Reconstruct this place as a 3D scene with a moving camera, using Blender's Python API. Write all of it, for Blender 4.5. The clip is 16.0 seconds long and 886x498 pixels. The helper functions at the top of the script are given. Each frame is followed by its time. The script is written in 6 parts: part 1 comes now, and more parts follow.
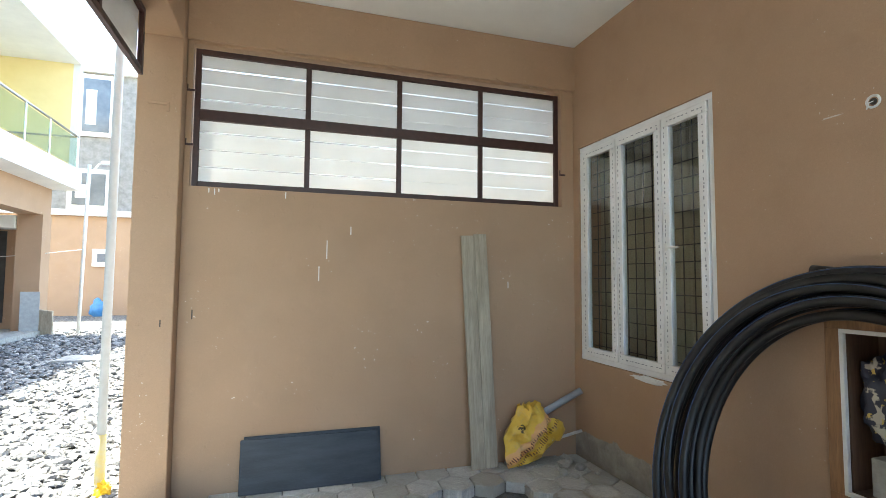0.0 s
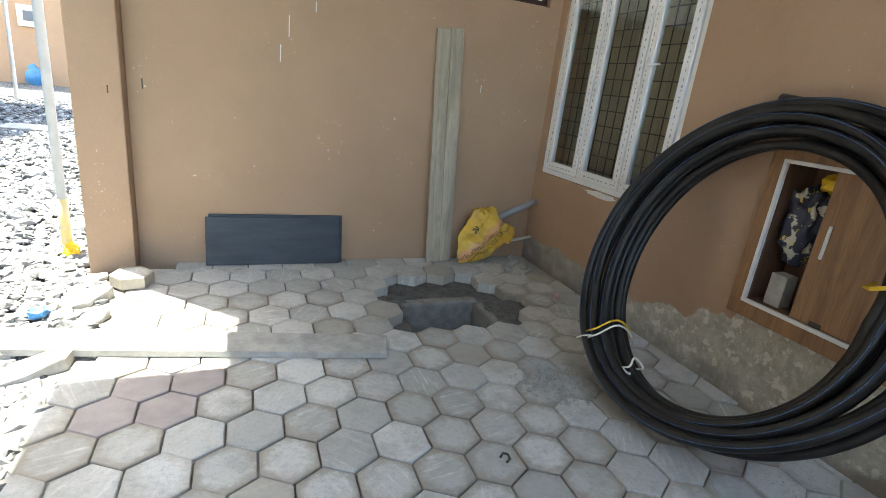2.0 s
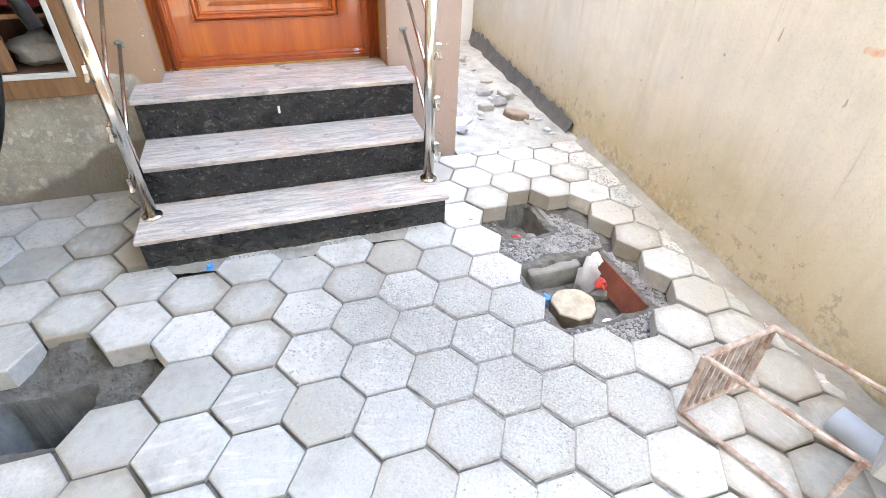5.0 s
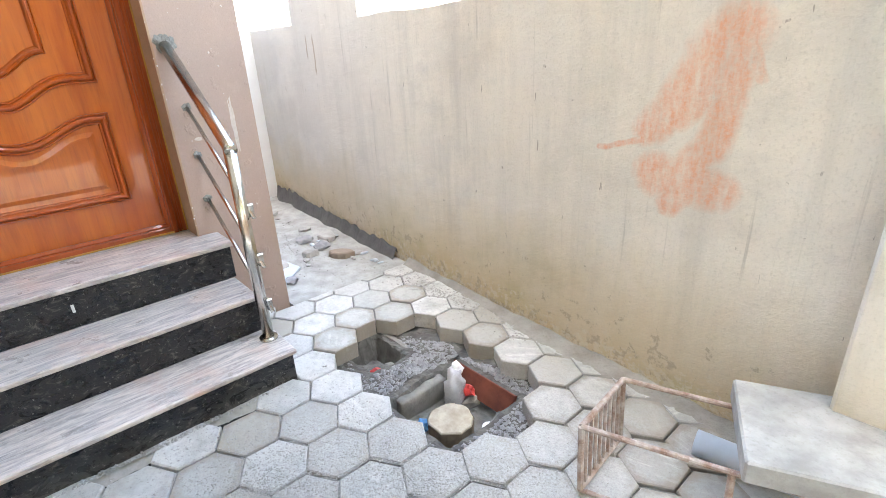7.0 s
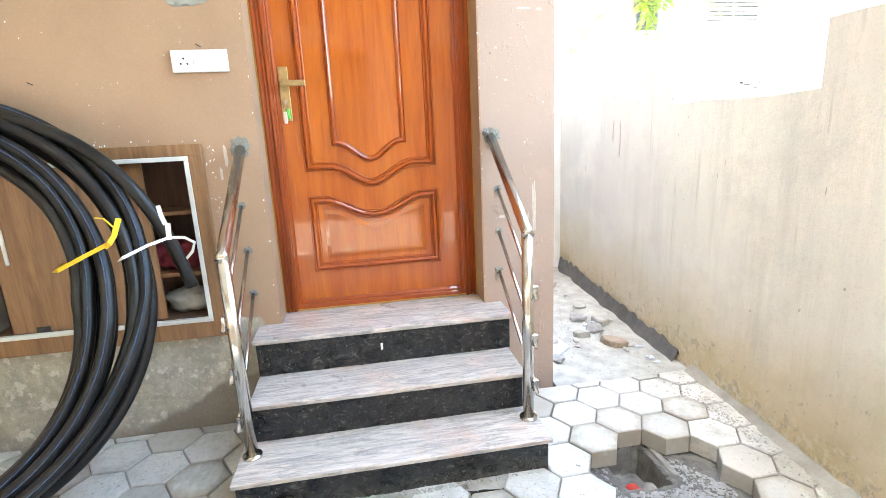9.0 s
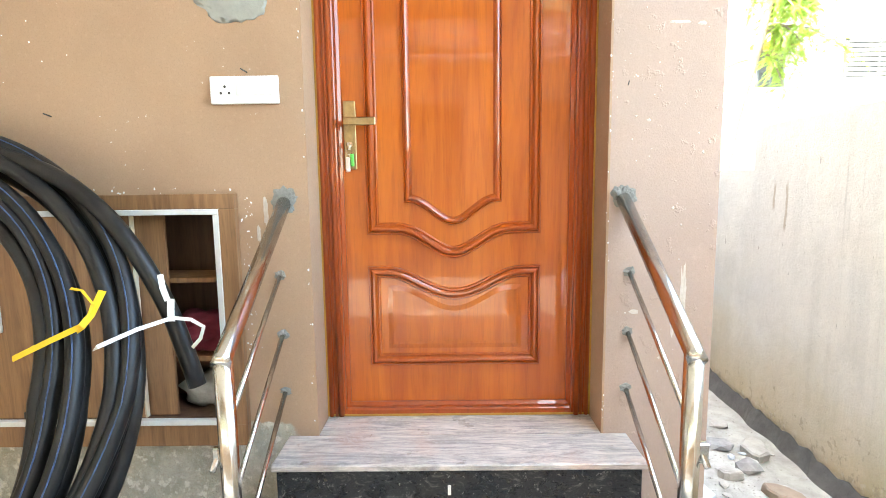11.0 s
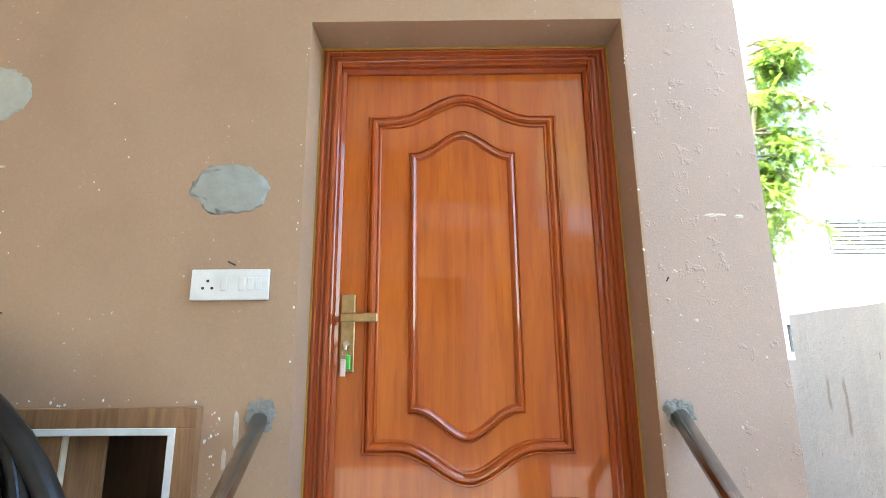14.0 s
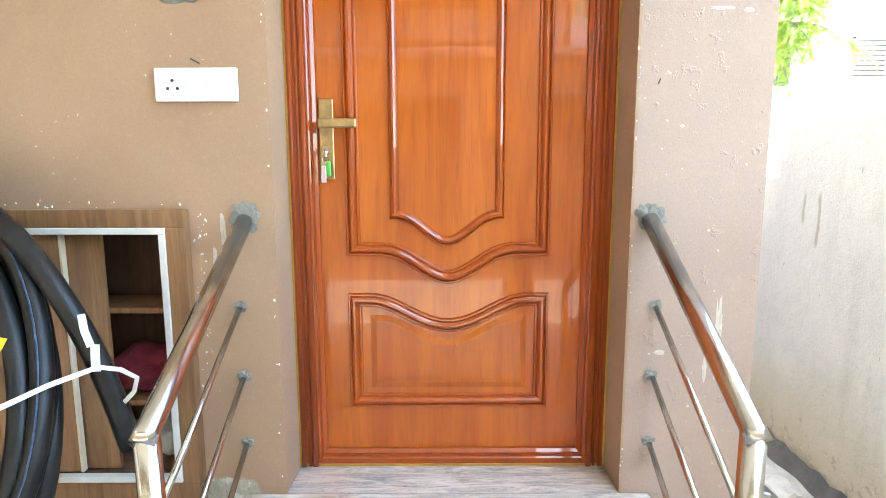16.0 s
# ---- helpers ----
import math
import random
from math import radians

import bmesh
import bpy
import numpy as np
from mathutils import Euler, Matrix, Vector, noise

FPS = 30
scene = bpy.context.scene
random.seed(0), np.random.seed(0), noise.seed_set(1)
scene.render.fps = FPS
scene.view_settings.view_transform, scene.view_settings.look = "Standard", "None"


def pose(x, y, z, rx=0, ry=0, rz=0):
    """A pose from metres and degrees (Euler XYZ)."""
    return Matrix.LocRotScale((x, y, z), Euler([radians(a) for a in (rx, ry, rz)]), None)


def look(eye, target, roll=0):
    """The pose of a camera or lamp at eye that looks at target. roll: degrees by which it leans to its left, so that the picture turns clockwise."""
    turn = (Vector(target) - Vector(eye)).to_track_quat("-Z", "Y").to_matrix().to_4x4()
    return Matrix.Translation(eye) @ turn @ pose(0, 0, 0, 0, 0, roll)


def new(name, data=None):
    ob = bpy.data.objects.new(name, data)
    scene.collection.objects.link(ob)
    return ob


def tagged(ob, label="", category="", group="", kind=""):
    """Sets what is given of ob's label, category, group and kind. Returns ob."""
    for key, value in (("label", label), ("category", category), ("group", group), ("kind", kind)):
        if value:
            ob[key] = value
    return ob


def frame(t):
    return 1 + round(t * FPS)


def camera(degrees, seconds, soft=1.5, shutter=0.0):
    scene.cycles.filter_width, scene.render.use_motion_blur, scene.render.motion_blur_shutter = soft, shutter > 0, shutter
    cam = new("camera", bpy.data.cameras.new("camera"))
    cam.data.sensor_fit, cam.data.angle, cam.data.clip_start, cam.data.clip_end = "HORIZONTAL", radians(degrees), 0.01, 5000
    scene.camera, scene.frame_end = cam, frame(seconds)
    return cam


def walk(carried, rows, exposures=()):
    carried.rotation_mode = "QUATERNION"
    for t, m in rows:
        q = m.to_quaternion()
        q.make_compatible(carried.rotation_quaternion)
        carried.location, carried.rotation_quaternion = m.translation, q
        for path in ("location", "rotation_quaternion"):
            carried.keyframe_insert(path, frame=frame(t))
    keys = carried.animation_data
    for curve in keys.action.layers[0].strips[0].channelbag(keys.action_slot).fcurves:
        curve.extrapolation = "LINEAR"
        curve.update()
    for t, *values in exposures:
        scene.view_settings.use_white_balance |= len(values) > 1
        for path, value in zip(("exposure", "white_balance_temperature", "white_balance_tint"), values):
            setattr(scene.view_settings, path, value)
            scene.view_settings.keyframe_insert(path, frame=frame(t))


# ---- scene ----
cam = camera(83.3, 16.0, 0.7)
EXPOSURES = [(0.0, 3.15, 6800, 1), (0.5, 3.2, 6800, 1), (1.0, 3.02, 6750, 1), (1.5, 3.12, 6750, 1), (2.0, 3.22, 6750, 1), (2.5, 4.08, 6900, 1), (3.0, 4.48, 7050, 4), (3.5, 4.71, 7150, 5), (4.0, 4.81, 7200, 5), (5.0, 4.71, 7100, 5), (7.5, 4.21, 6900, 3), (8.0, 4.56, 6950, 3), (9.0, 4.66, 7050, 1), (11.5, 4.61, 7290, -1), (12.0, 4.46, 7090, -3), (12.5, 4.16, 6740, -1), (13.0, 4.18, 6540, -1), (13.5, 4.08, 6540, -1), (14.5, 4.03, 6540, -1), (16.0, 4.56, 6890, -2)]
PATH = [
    (0, (-2.628, 0.564, 1.596), (-2.022, 2.466, 1.72), 0.4),
    (0.5, (-2.616, 0.573, 1.575), (-2.07, 2.496, 1.505), 1.4),
    (1, (-2.602, 0.565, 1.548), (-2.065, 2.473, 1.278), 2.8),
    (1.5, (-2.601, 0.549, 1.534), (-2.007, 2.403, 1.074), 4.9),
    (2, (-2.624, 0.539, 1.513), (-1.884, 2.296, 0.908), 6.6),
    (2.5, (-2.645, 0.519, 1.489), (-1.666, 2.114, 0.783), 6.8),
    (3, (-2.637, 0.518, 1.486), (-1.386, 1.848, 0.669), 5.5),
    (3.5, (-2.612, 0.513, 1.471), (-1.132, 1.456, 0.512), 3.8),
    (4, (-2.567, 0.488, 1.407), (-0.955, 0.955, 0.32), 2.9),
    (4.5, (-2.535, 0.428, 1.4), (-0.936, 0.381, 0.2), 2.4),
    (5, (-2.558, 0.393, 1.334), (-1.062, -0.15, 0.122), 2.3),
    (7.5, (-2.544, 0.42, 1.333), (-1.148, -0.81, 0.601), -3.0),
    (8, (-2.525, 0.425, 1.421), (-0.869, -0.488, 0.77), -3.2),
    (8.5, (-2.514, 0.425, 1.413), (-0.676, -0.149, 0.875), -3.1),
    (9, (-2.486, 0.419, 1.43), (-0.565, 0.111, 0.969), -2.7),
    (11.5, (-1.581, 0.372, 1.428), (0.41, 0.432, 1.242), -0.7),
    (12, (-1.476, 0.386, 1.459), (0.522, 0.446, 1.408), -0.9),
    (12.5, (-1.478, 0.411, 1.504), (0.517, 0.452, 1.643), -0.8),
    (13, (-1.489, 0.422, 1.533), (0.48, 0.453, 1.88), -0.8),
    (13.5, (-1.501, 0.417, 1.546), (0.441, 0.446, 2.026), -0.8),
    (14, (-1.5, 0.417, 1.555), (0.454, 0.425, 1.985), -0.5),
    (14.5, (-1.482, 0.42, 1.521), (0.49, 0.407, 1.851), -0.6),
    (15, (-1.478, 0.415, 1.528), (0.518, 0.393, 1.641), -0.3),
    (15.5, (-1.474, 0.389, 1.505), (0.524, 0.375, 1.425), -0.1),
    (16, (-1.479, 0.363, 1.492), (0.505, 0.366, 1.238), -0.2),
]
walk(cam, [(t, look(eye, target, roll)) for t, eye, target, roll in PATH], EXPOSURES)

# ---- light ----
world = bpy.data.worlds.new("sky")
scene.world = world
world.use_nodes = True
wn = world.node_tree
sky = wn.nodes.new("ShaderNodeTexSky")
sky.sky_type, sky.sun_disc = "NISHITA", False
sky.sun_elevation, sky.sun_rotation = radians(67), radians(-46)
sky.dust_density, sky.air_density = 2.0, 1.0
wn.nodes["Background"].inputs[1].default_value = 0.15
wn.links.new(sky.outputs[0], wn.nodes["Background"].inputs[0])
sun = new("sun", bpy.data.lights.new("sun", "SUN"))
sun.data.energy, sun.data.angle, sun.data.color = 3.5, radians(0.6), (1.0, 0.95, 0.86)
sun.matrix_world = look((-0.724 * 4, 0.69 * 4, 9.9), (0, 0, 0))

# ---- materials ----
class Graph:
    """A node material under construction."""
    def __init__(self, name):
        self.mat = bpy.data.materials.new(name)
        self.mat.use_nodes = True
        self.t = self.mat.node_tree
        self.bsdf = self.t.nodes["Principled BSDF"]
        self.geo = self.n("ShaderNodeNewGeometry")
        self.pos = self.geo.outputs["Position"]

    def n(self, kind, **inputs):
        node = self.t.nodes.new(kind)
        for key, value in inputs.items():
            self.put(node.inputs[key.replace("_", " ")], value)
        return node

    def put(self, socket, value):
        if isinstance(value, bpy.types.NodeSocket):
            self.t.links.new(value, socket)
        elif isinstance(value, tuple) and len(value) == 3 and socket.type == "RGBA":
            socket.default_value = (*value, 1)
        else:
            socket.default_value = value

    def scaled(self, sx, sy, sz, vec=None):
        m = self.n("ShaderNodeVectorMath")
        m.operation = "MULTIPLY"
        self.put(m.inputs[0], vec or self.pos)
        m.inputs[1].default_value = (sx, sy, sz)
        return m.outputs[0]

    def noise(self, scale, detail=4.0, rough=0.55, vec=None, distort=0.0):
        node = self.n("ShaderNodeTexNoise", Scale=scale, Detail=detail, Roughness=rough, Distortion=distort)
        self.put(node.inputs["Vector"], vec or self.pos)
        return node.outputs["Fac"]

    def ramp(self, fac, lo, hi, a=0.0, b=1.0):
        node = self.n("ShaderNodeMapRange")
        for i, v in zip((0, 1, 2, 3, 4), (fac, lo, hi, a, b)):
            self.put(node.inputs[i], v)
        return node.outputs[0]

    def math(self, op, a, b=0.0, c=0.0):
        node = self.n("ShaderNodeMath")
        node.operation = op
        for i, v in enumerate((a, b, c)):
            self.put(node.inputs[i], v)
        return node.outputs[0]

    def mix(self, fac, a, b):
        node = self.n("ShaderNodeMix")
        node.data_type = "RGBA"
        self.put(node.inputs["Factor"], fac)
        self.put(node.inputs[6], a)
        self.put(node.inputs[7], b)
        return node.outputs[2]

    def axis(self, i):
        return self.n("ShaderNodeSeparateXYZ", Vector=self.pos).outputs[i]

    def bump(self, height, strength=0.3, distance=0.01, under=None):
        node = self.n("ShaderNodeBump", Strength=strength, Distance=distance, Height=height)
        if under:
            self.put(node.inputs["Normal"], under)
        return node.outputs[0]

    def done(self, color, rough=0.6, normal=None, metal=0.0, **more):
        self.put(self.bsdf.inputs["Base Color"], color)
        self.put(self.bsdf.inputs["Roughness"], rough)
        self.put(self.bsdf.inputs["Metallic"], metal)
        if normal:
            self.put(self.bsdf.inputs["Normal"], normal)
        for key, value in more.items():
            self.put(self.bsdf.inputs[key.replace("_", " ")], value)
        return self.mat


def simple(name, color, dark, scale=8.0, rough=0.6, bump=0.2, fine=90.0, metal=0.0, vec=None, **more):
    """Two-scale mottled surface."""
    g = Graph(name)
    v = g.scaled(*vec) if vec else None
    big = g.ramp(g.noise(scale, 5, 0.6, v), 0.35, 0.7)
    tiny = g.noise(fine, 3, 0.6, v)
    col = g.mix(g.math("MULTIPLY", big, 0.75), color, dark)
    col = g.mix(g.ramp(tiny, 0.55, 0.8, 0.0, 0.5), col, dark)
    return g.done(col, g.ramp(big, 0, 1, rough, min(1, rough + 0.15)), g.bump(tiny, bump, 0.004), metal, **more)


def plaster(name, base, other, chips=(0.75, 0.7, 0.62), lump=0.25):
    """Painted cement plaster with trowel waves, small white chips and dust."""
    g = Graph(name)
    wave = g.noise(1.7, 4, 0.5)
    grain = g.noise(160, 3, 0.6)
    pits = g.noise(13, 5, 0.6)
    col = g.mix(g.ramp(wave, 0.3, 0.7), base, other)
    col = g.mix(g.ramp(g.noise(7, 6, 0.65), 0.62, 0.75, 0, 0.3), col, tuple(c * 1.25 for c in base))
    spots = g.math("MULTIPLY", g.ramp(g.noise(44, 2, 0.5), 0.69, 0.71), g.ramp(g.noise(2.7, 4, 0.6), 0.55, 0.60))
    col = g.mix(g.ramp(g.noise(3.3, 6, 0.65), 0.48, 0.72, 0, 0.3), col, tuple(c * 0.8 for c in base))
    col = g.mix(g.math("MULTIPLY", spots, 0.75), col, chips)
    low = g.ramp(g.math("ADD", g.axis(2), g.math("MULTIPLY", g.noise(5, 5), 0.4)), 0.15, 0.5, 0.55, 0.0)
    col = g.mix(low, col, tuple(c * 0.8 + 0.03 for c in base))
    col = g.mix(g.ramp(grain, 0.50, 0.72, 0, 0.40), col, tuple(c * 0.68 for c in base))
    col = g.mix(g.ramp(g.noise(60, 4, 0.7), 0.54, 0.68, 0, 0.22), col, tuple(c * 1.3 for c in base))
    n1 = g.bump(wave, 0.25, 0.03)
    n2 = g.bump(g.ramp(pits, 0.60, 0.72), lump, 0.010, n1)
    return g.done(col, 0.72, g.bump(grain, 0.22, 0.003, n2))


def house_wall():
    """Brown paint over plaster; the render near the ground is bare, grey and flaking, its edge ragged."""
    g = Graph("house_plaster")
    wave, grain = g.noise(1.7, 4, 0.5), g.noise(160, 3, 0.6)
    base, other = (0.43, 0.285, 0.185), (0.40, 0.26, 0.165)
    col = g.mix(g.ramp(wave, 0.3, 0.7), base, other)
    chips = g.math("MULTIPLY", g.ramp(g.noise(48, 2, 0.5), 0.70, 0.72), g.ramp(g.noise(3.1, 4, 0.6), 0.56, 0.60))
    col = g.mix(g.ramp(g.noise(3.3, 6, 0.65), 0.48, 0.72, 0, 0.35), col, (0.33, 0.205, 0.13))
    col = g.mix(g.math("MULTIPLY", chips, 0.75), col, (0.7, 0.66, 0.58))
    y, z = g.axis(1), g.axis(2)
    top = g.math("SUBTRACT", g.ramp(y, 2.30, 2.36, 0.55, 0.42), g.math("ADD", g.ramp(y, 2.56, 2.66, 0.0, 0.09), g.ramp(y, 2.75, 3.05, 0.0, 0.09)))
    ragged = g.math("MULTIPLY", g.math("SUBTRACT", g.noise(4.0, 4, 0.55), 0.5), 0.26)
    ragged = g.math("ADD", ragged, g.math("MULTIPLY", g.math("SUBTRACT", g.noise(26, 3, 0.5), 0.5), 0.05))
    bare = g.ramp(g.math("SUBTRACT", g.math("ADD", top, ragged), z), 0.0, 0.012)
    side = g.ramp(y, 0.92, 0.97)
    bare = g.math("MULTIPLY", bare, side)
    blotch = g.noise(9, 6, 0.7)
    grey = g.mix(g.ramp(blotch, 0.42, 0.62), (0.40, 0.375, 0.30), (0.56, 0.53, 0.44))
    grey = g.mix(g.ramp(g.noise(11, 4, 0.6), 0.56, 0.60, 0, 0.85), grey, (0.74, 0.71, 0.63))
    grey = g.mix(g.ramp(g.noise(6, 5, 0.65), 0.54, 0.64, 0, 0.6), grey, (0.33, 0.32, 0.28))
    grey = g.mix(g.ramp(g.noise(35, 5, 0.7), 0.55, 0.62, 0, 0.5), grey, (0.78, 0.74, 0.65))
    grey = g.mix(g.ramp(g.noise(70, 5, 0.75), 0.56, 0.70, 0, 0.6), grey, (0.34, 0.29, 0.21))
    grey = g.mix(g.ramp(y, 2.95, 3.5, 0.0, 0.8), grey, g.mix(g.ramp(g.noise(5, 5, 0.6), 0.4, 0.65), (0.22, 0.215, 0.205), (0.38, 0.37, 0.345)))
    grey = g.mix(g.ramp(g.math("ADD", z, g.math("MULTIPLY", g.noise(3, 5), 0.5)), 0.27, 0.36, 0.6, 0.0), grey, (0.20, 0.185, 0.16))
    wet = g.math("SUBTRACT", g.math("ADD", g.ramp(y, 1.08, 1.62, 0.29, 0.0), g.math("MULTIPLY", g.math("SUBTRACT", g.noise(4, 4), 0.5), 0.16)), z)
    grey = g.mix(g.ramp(wet, 0.0, 0.03, 0.0, 0.9), grey, (0.22, 0.195, 0.155))
    col = g.mix(bare, col, grey)
    col = g.mix(g.ramp(grain, 0.50, 0.72, 0, 0.34), col, (0.27, 0.17, 0.11))
    col = g.mix(g.ramp(g.noise(60, 4, 0.7), 0.54, 0.68, 0, 0.2), col, (0.55, 0.39, 0.27))
    n1 = g.bump(wave, 0.25, 0.03)
    n2 = g.bump(g.math("MULTIPLY", g.noise(40, 6, 0.7), bare), 0.7, 0.015, n1)
    n3 = g.bump(g.math("SUBTRACT", 1.0, bare), 0.5, 0.012, n2)
    return g.done(col, 0.75, g.bump(grain, 0.1, 0.003, n3))


def boundary_plaster():
    """Cream wash on cement, streaked by rain, yellow and flaking near the ground."""
    g = Graph("boundary_plaster")
    streak = g.noise(1.0, 7, 0.65, g.scaled(9, 9, 0.8))
    cloud = g.noise(1.8, 7, 0.65)
    grain = g.noise(110, 5, 0.7)
    x, z = g.axis(0), g.axis(2)
    col = g.mix(g.ramp(cloud, 0.35, 0.65), (0.88, 0.82, 0.715), (0.79, 0.735, 0.65))
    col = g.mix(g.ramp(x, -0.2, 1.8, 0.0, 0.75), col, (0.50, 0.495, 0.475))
    col = g.mix(g.ramp(streak, 0.48, 0.70, 0, 0.38), col, (0.50, 0.48, 0.43))
    thin = g.noise(1.0, 5, 0.6, g.scaled(34, 34, 1.3))
    col = g.mix(g.math("MULTIPLY", g.ramp(thin, 0.60, 0.70), g.ramp(g.noise(2.3, 4, 0.6), 0.45, 0.62, 0, 0.55)), col, (0.40, 0.37, 0.31))
    col = g.mix(g.ramp(g.noise(3.2, 7, 0.7), 0.50, 0.66, 0, 0.35), col, (0.57, 0.54, 0.48))
    col = g.mix(g.ramp(g.noise(1.1, 5, 0.6), 0.52, 0.62, 0, 0.4), col, (0.80, 0.76, 0.68))
    low = g.ramp(g.math("ADD", z, g.math("MULTIPLY", g.math("SUBTRACT", cloud, 0.5), 0.7)), 0.02, 0.62, 0.9, 0.0)
    col = g.mix(low, col, (0.56, 0.44, 0.25))
    green = g.math("MULTIPLY", low, g.ramp(g.noise(2.6, 5, 0.6), 0.50, 0.62, 0, 0.5))
    col = g.mix(green, col, (0.42, 0.38, 0.20))
    flake = g.ramp(g.math("SUBTRACT", g.noise(16, 6, 0.7), g.math("MULTIPLY", z, 0.45)), 0.49, 0.54, 0, 0.75)
    col = g.mix(flake, col, (0.42, 0.35, 0.25))
    col = g.mix(g.ramp(g.math("SUBTRACT", g.noise(30, 5, 0.7), g.math("MULTIPLY", z, 0.9)), 0.44, 0.52, 0, 0.6), col, (0.66, 0.60, 0.48))
    col = g.mix(g.ramp(g.noise(1.0, 3, 0.5, g.scaled(46, 46, 11)), 0.735, 0.75, 0, 0.6), col, (0.26, 0.22, 0.17))
    col = g.mix(g.ramp(g.noise(24, 3, 0.6), 0.73, 0.755, 0, 0.6), col, (0.28, 0.24, 0.19))
    col = g.mix(g.ramp(grain, 0.52, 0.72, 0, 0.35), col, (0.45, 0.41, 0.34))

    # loose brush marks of orange paint
    wobx = g.math("MULTIPLY", g.math("SUBTRACT", g.noise(5, 5, 0.6), 0.5), 0.09)
    px, pz = g.math("ADD", x, wobx), g.math("SUBTRACT", z, wobx)

    def stroke(ax, az, bx, bz, r):
        dx, dz = bx - ax, bz - az
        k = g.math("ADD", g.math("MULTIPLY", g.math("SUBTRACT", px, ax), dx), g.math("MULTIPLY", g.math("SUBTRACT", pz, az), dz))
        k = g.ramp(k, 0.0, dx * dx + dz * dz)
        u = g.math("SUBTRACT", g.math("SUBTRACT", px, ax), g.math("MULTIPLY", k, dx))
        w = g.math("SUBTRACT", g.math("SUBTRACT", pz, az), g.math("MULTIPLY", k, dz))
        far = g.math("SQRT", g.math("ADD", g.math("MULTIPLY", u, u), g.math("MULTIPLY", w, w)))
        return g.ramp(far, r * 0.7, r * 1.25, 1, 0)

    marks = stroke(-1.955, 1.33, -1.88, 1.26, 0.085)
    for spec in ((-1.87, 1.26, -1.80, 1.13, 0.070), (-1.80, 1.13, -1.70, 1.02, 0.062), (-1.955, 1.22, -1.93, 1.00, 0.055), (-1.93, 1.00, -1.85, 0.92, 0.050), (-1.72, 0.865, -1.95, 0.850, 0.070),
                 (-1.86, 0.85, -1.80, 0.77, 0.045), (-1.70, 0.985, -1.505, 0.945, 0.012), (-1.90, 1.17, -1.80, 1.08, 0.050), (-2.0, 1.28, -2.03, 1.20, 0.020)):
        marks = g.math("MAXIMUM", marks, stroke(*spec))
    strokes = g.ramp(g.noise(5.0, 6, 0.7, g.scaled(7, 7, 1.6)), 0.36, 0.6, 0.35, 1)
    paint = g.math("MULTIPLY", g.math("MULTIPLY", marks, strokes), g.ramp(g.noise(60, 4, 0.7), 0.35, 0.6, 0.35, 0.68))
    col = g.mix(paint, col, (0.80, 0.30, 0.12))
    # two brown drips
    sway = g.math("MULTIPLY", g.math("SUBTRACT", g.noise(4, 3), 0.5), 0.06)
    for cx, z0, z1 in ((1.10, 1.28, 1.46), (0.985, 1.17, 1.46)):
        near = g.ramp(g.math("ABSOLUTE", g.math("ADD", g.math("SUBTRACT", x, cx), sway)), 0.006, 0.014, 1, 0)
        span = g.math("MULTIPLY", g.ramp(z, z0, z0 + 0.03), g.ramp(z, z1 - 0.04, z1, 1, 0))
        col = g.mix(g.math("MULTIPLY", g.math("MULTIPLY", near, span), 0.55), col, (0.30, 0.21, 0.11))
    n0 = g.bump(cloud, 0.3, 0.04)
    n1 = g.bump(g.noise(14, 6, 0.65), 0.45, 0.015, n0)
    return g.done(col, 0.88, g.bump(grain, 0.5, 0.005, n1))


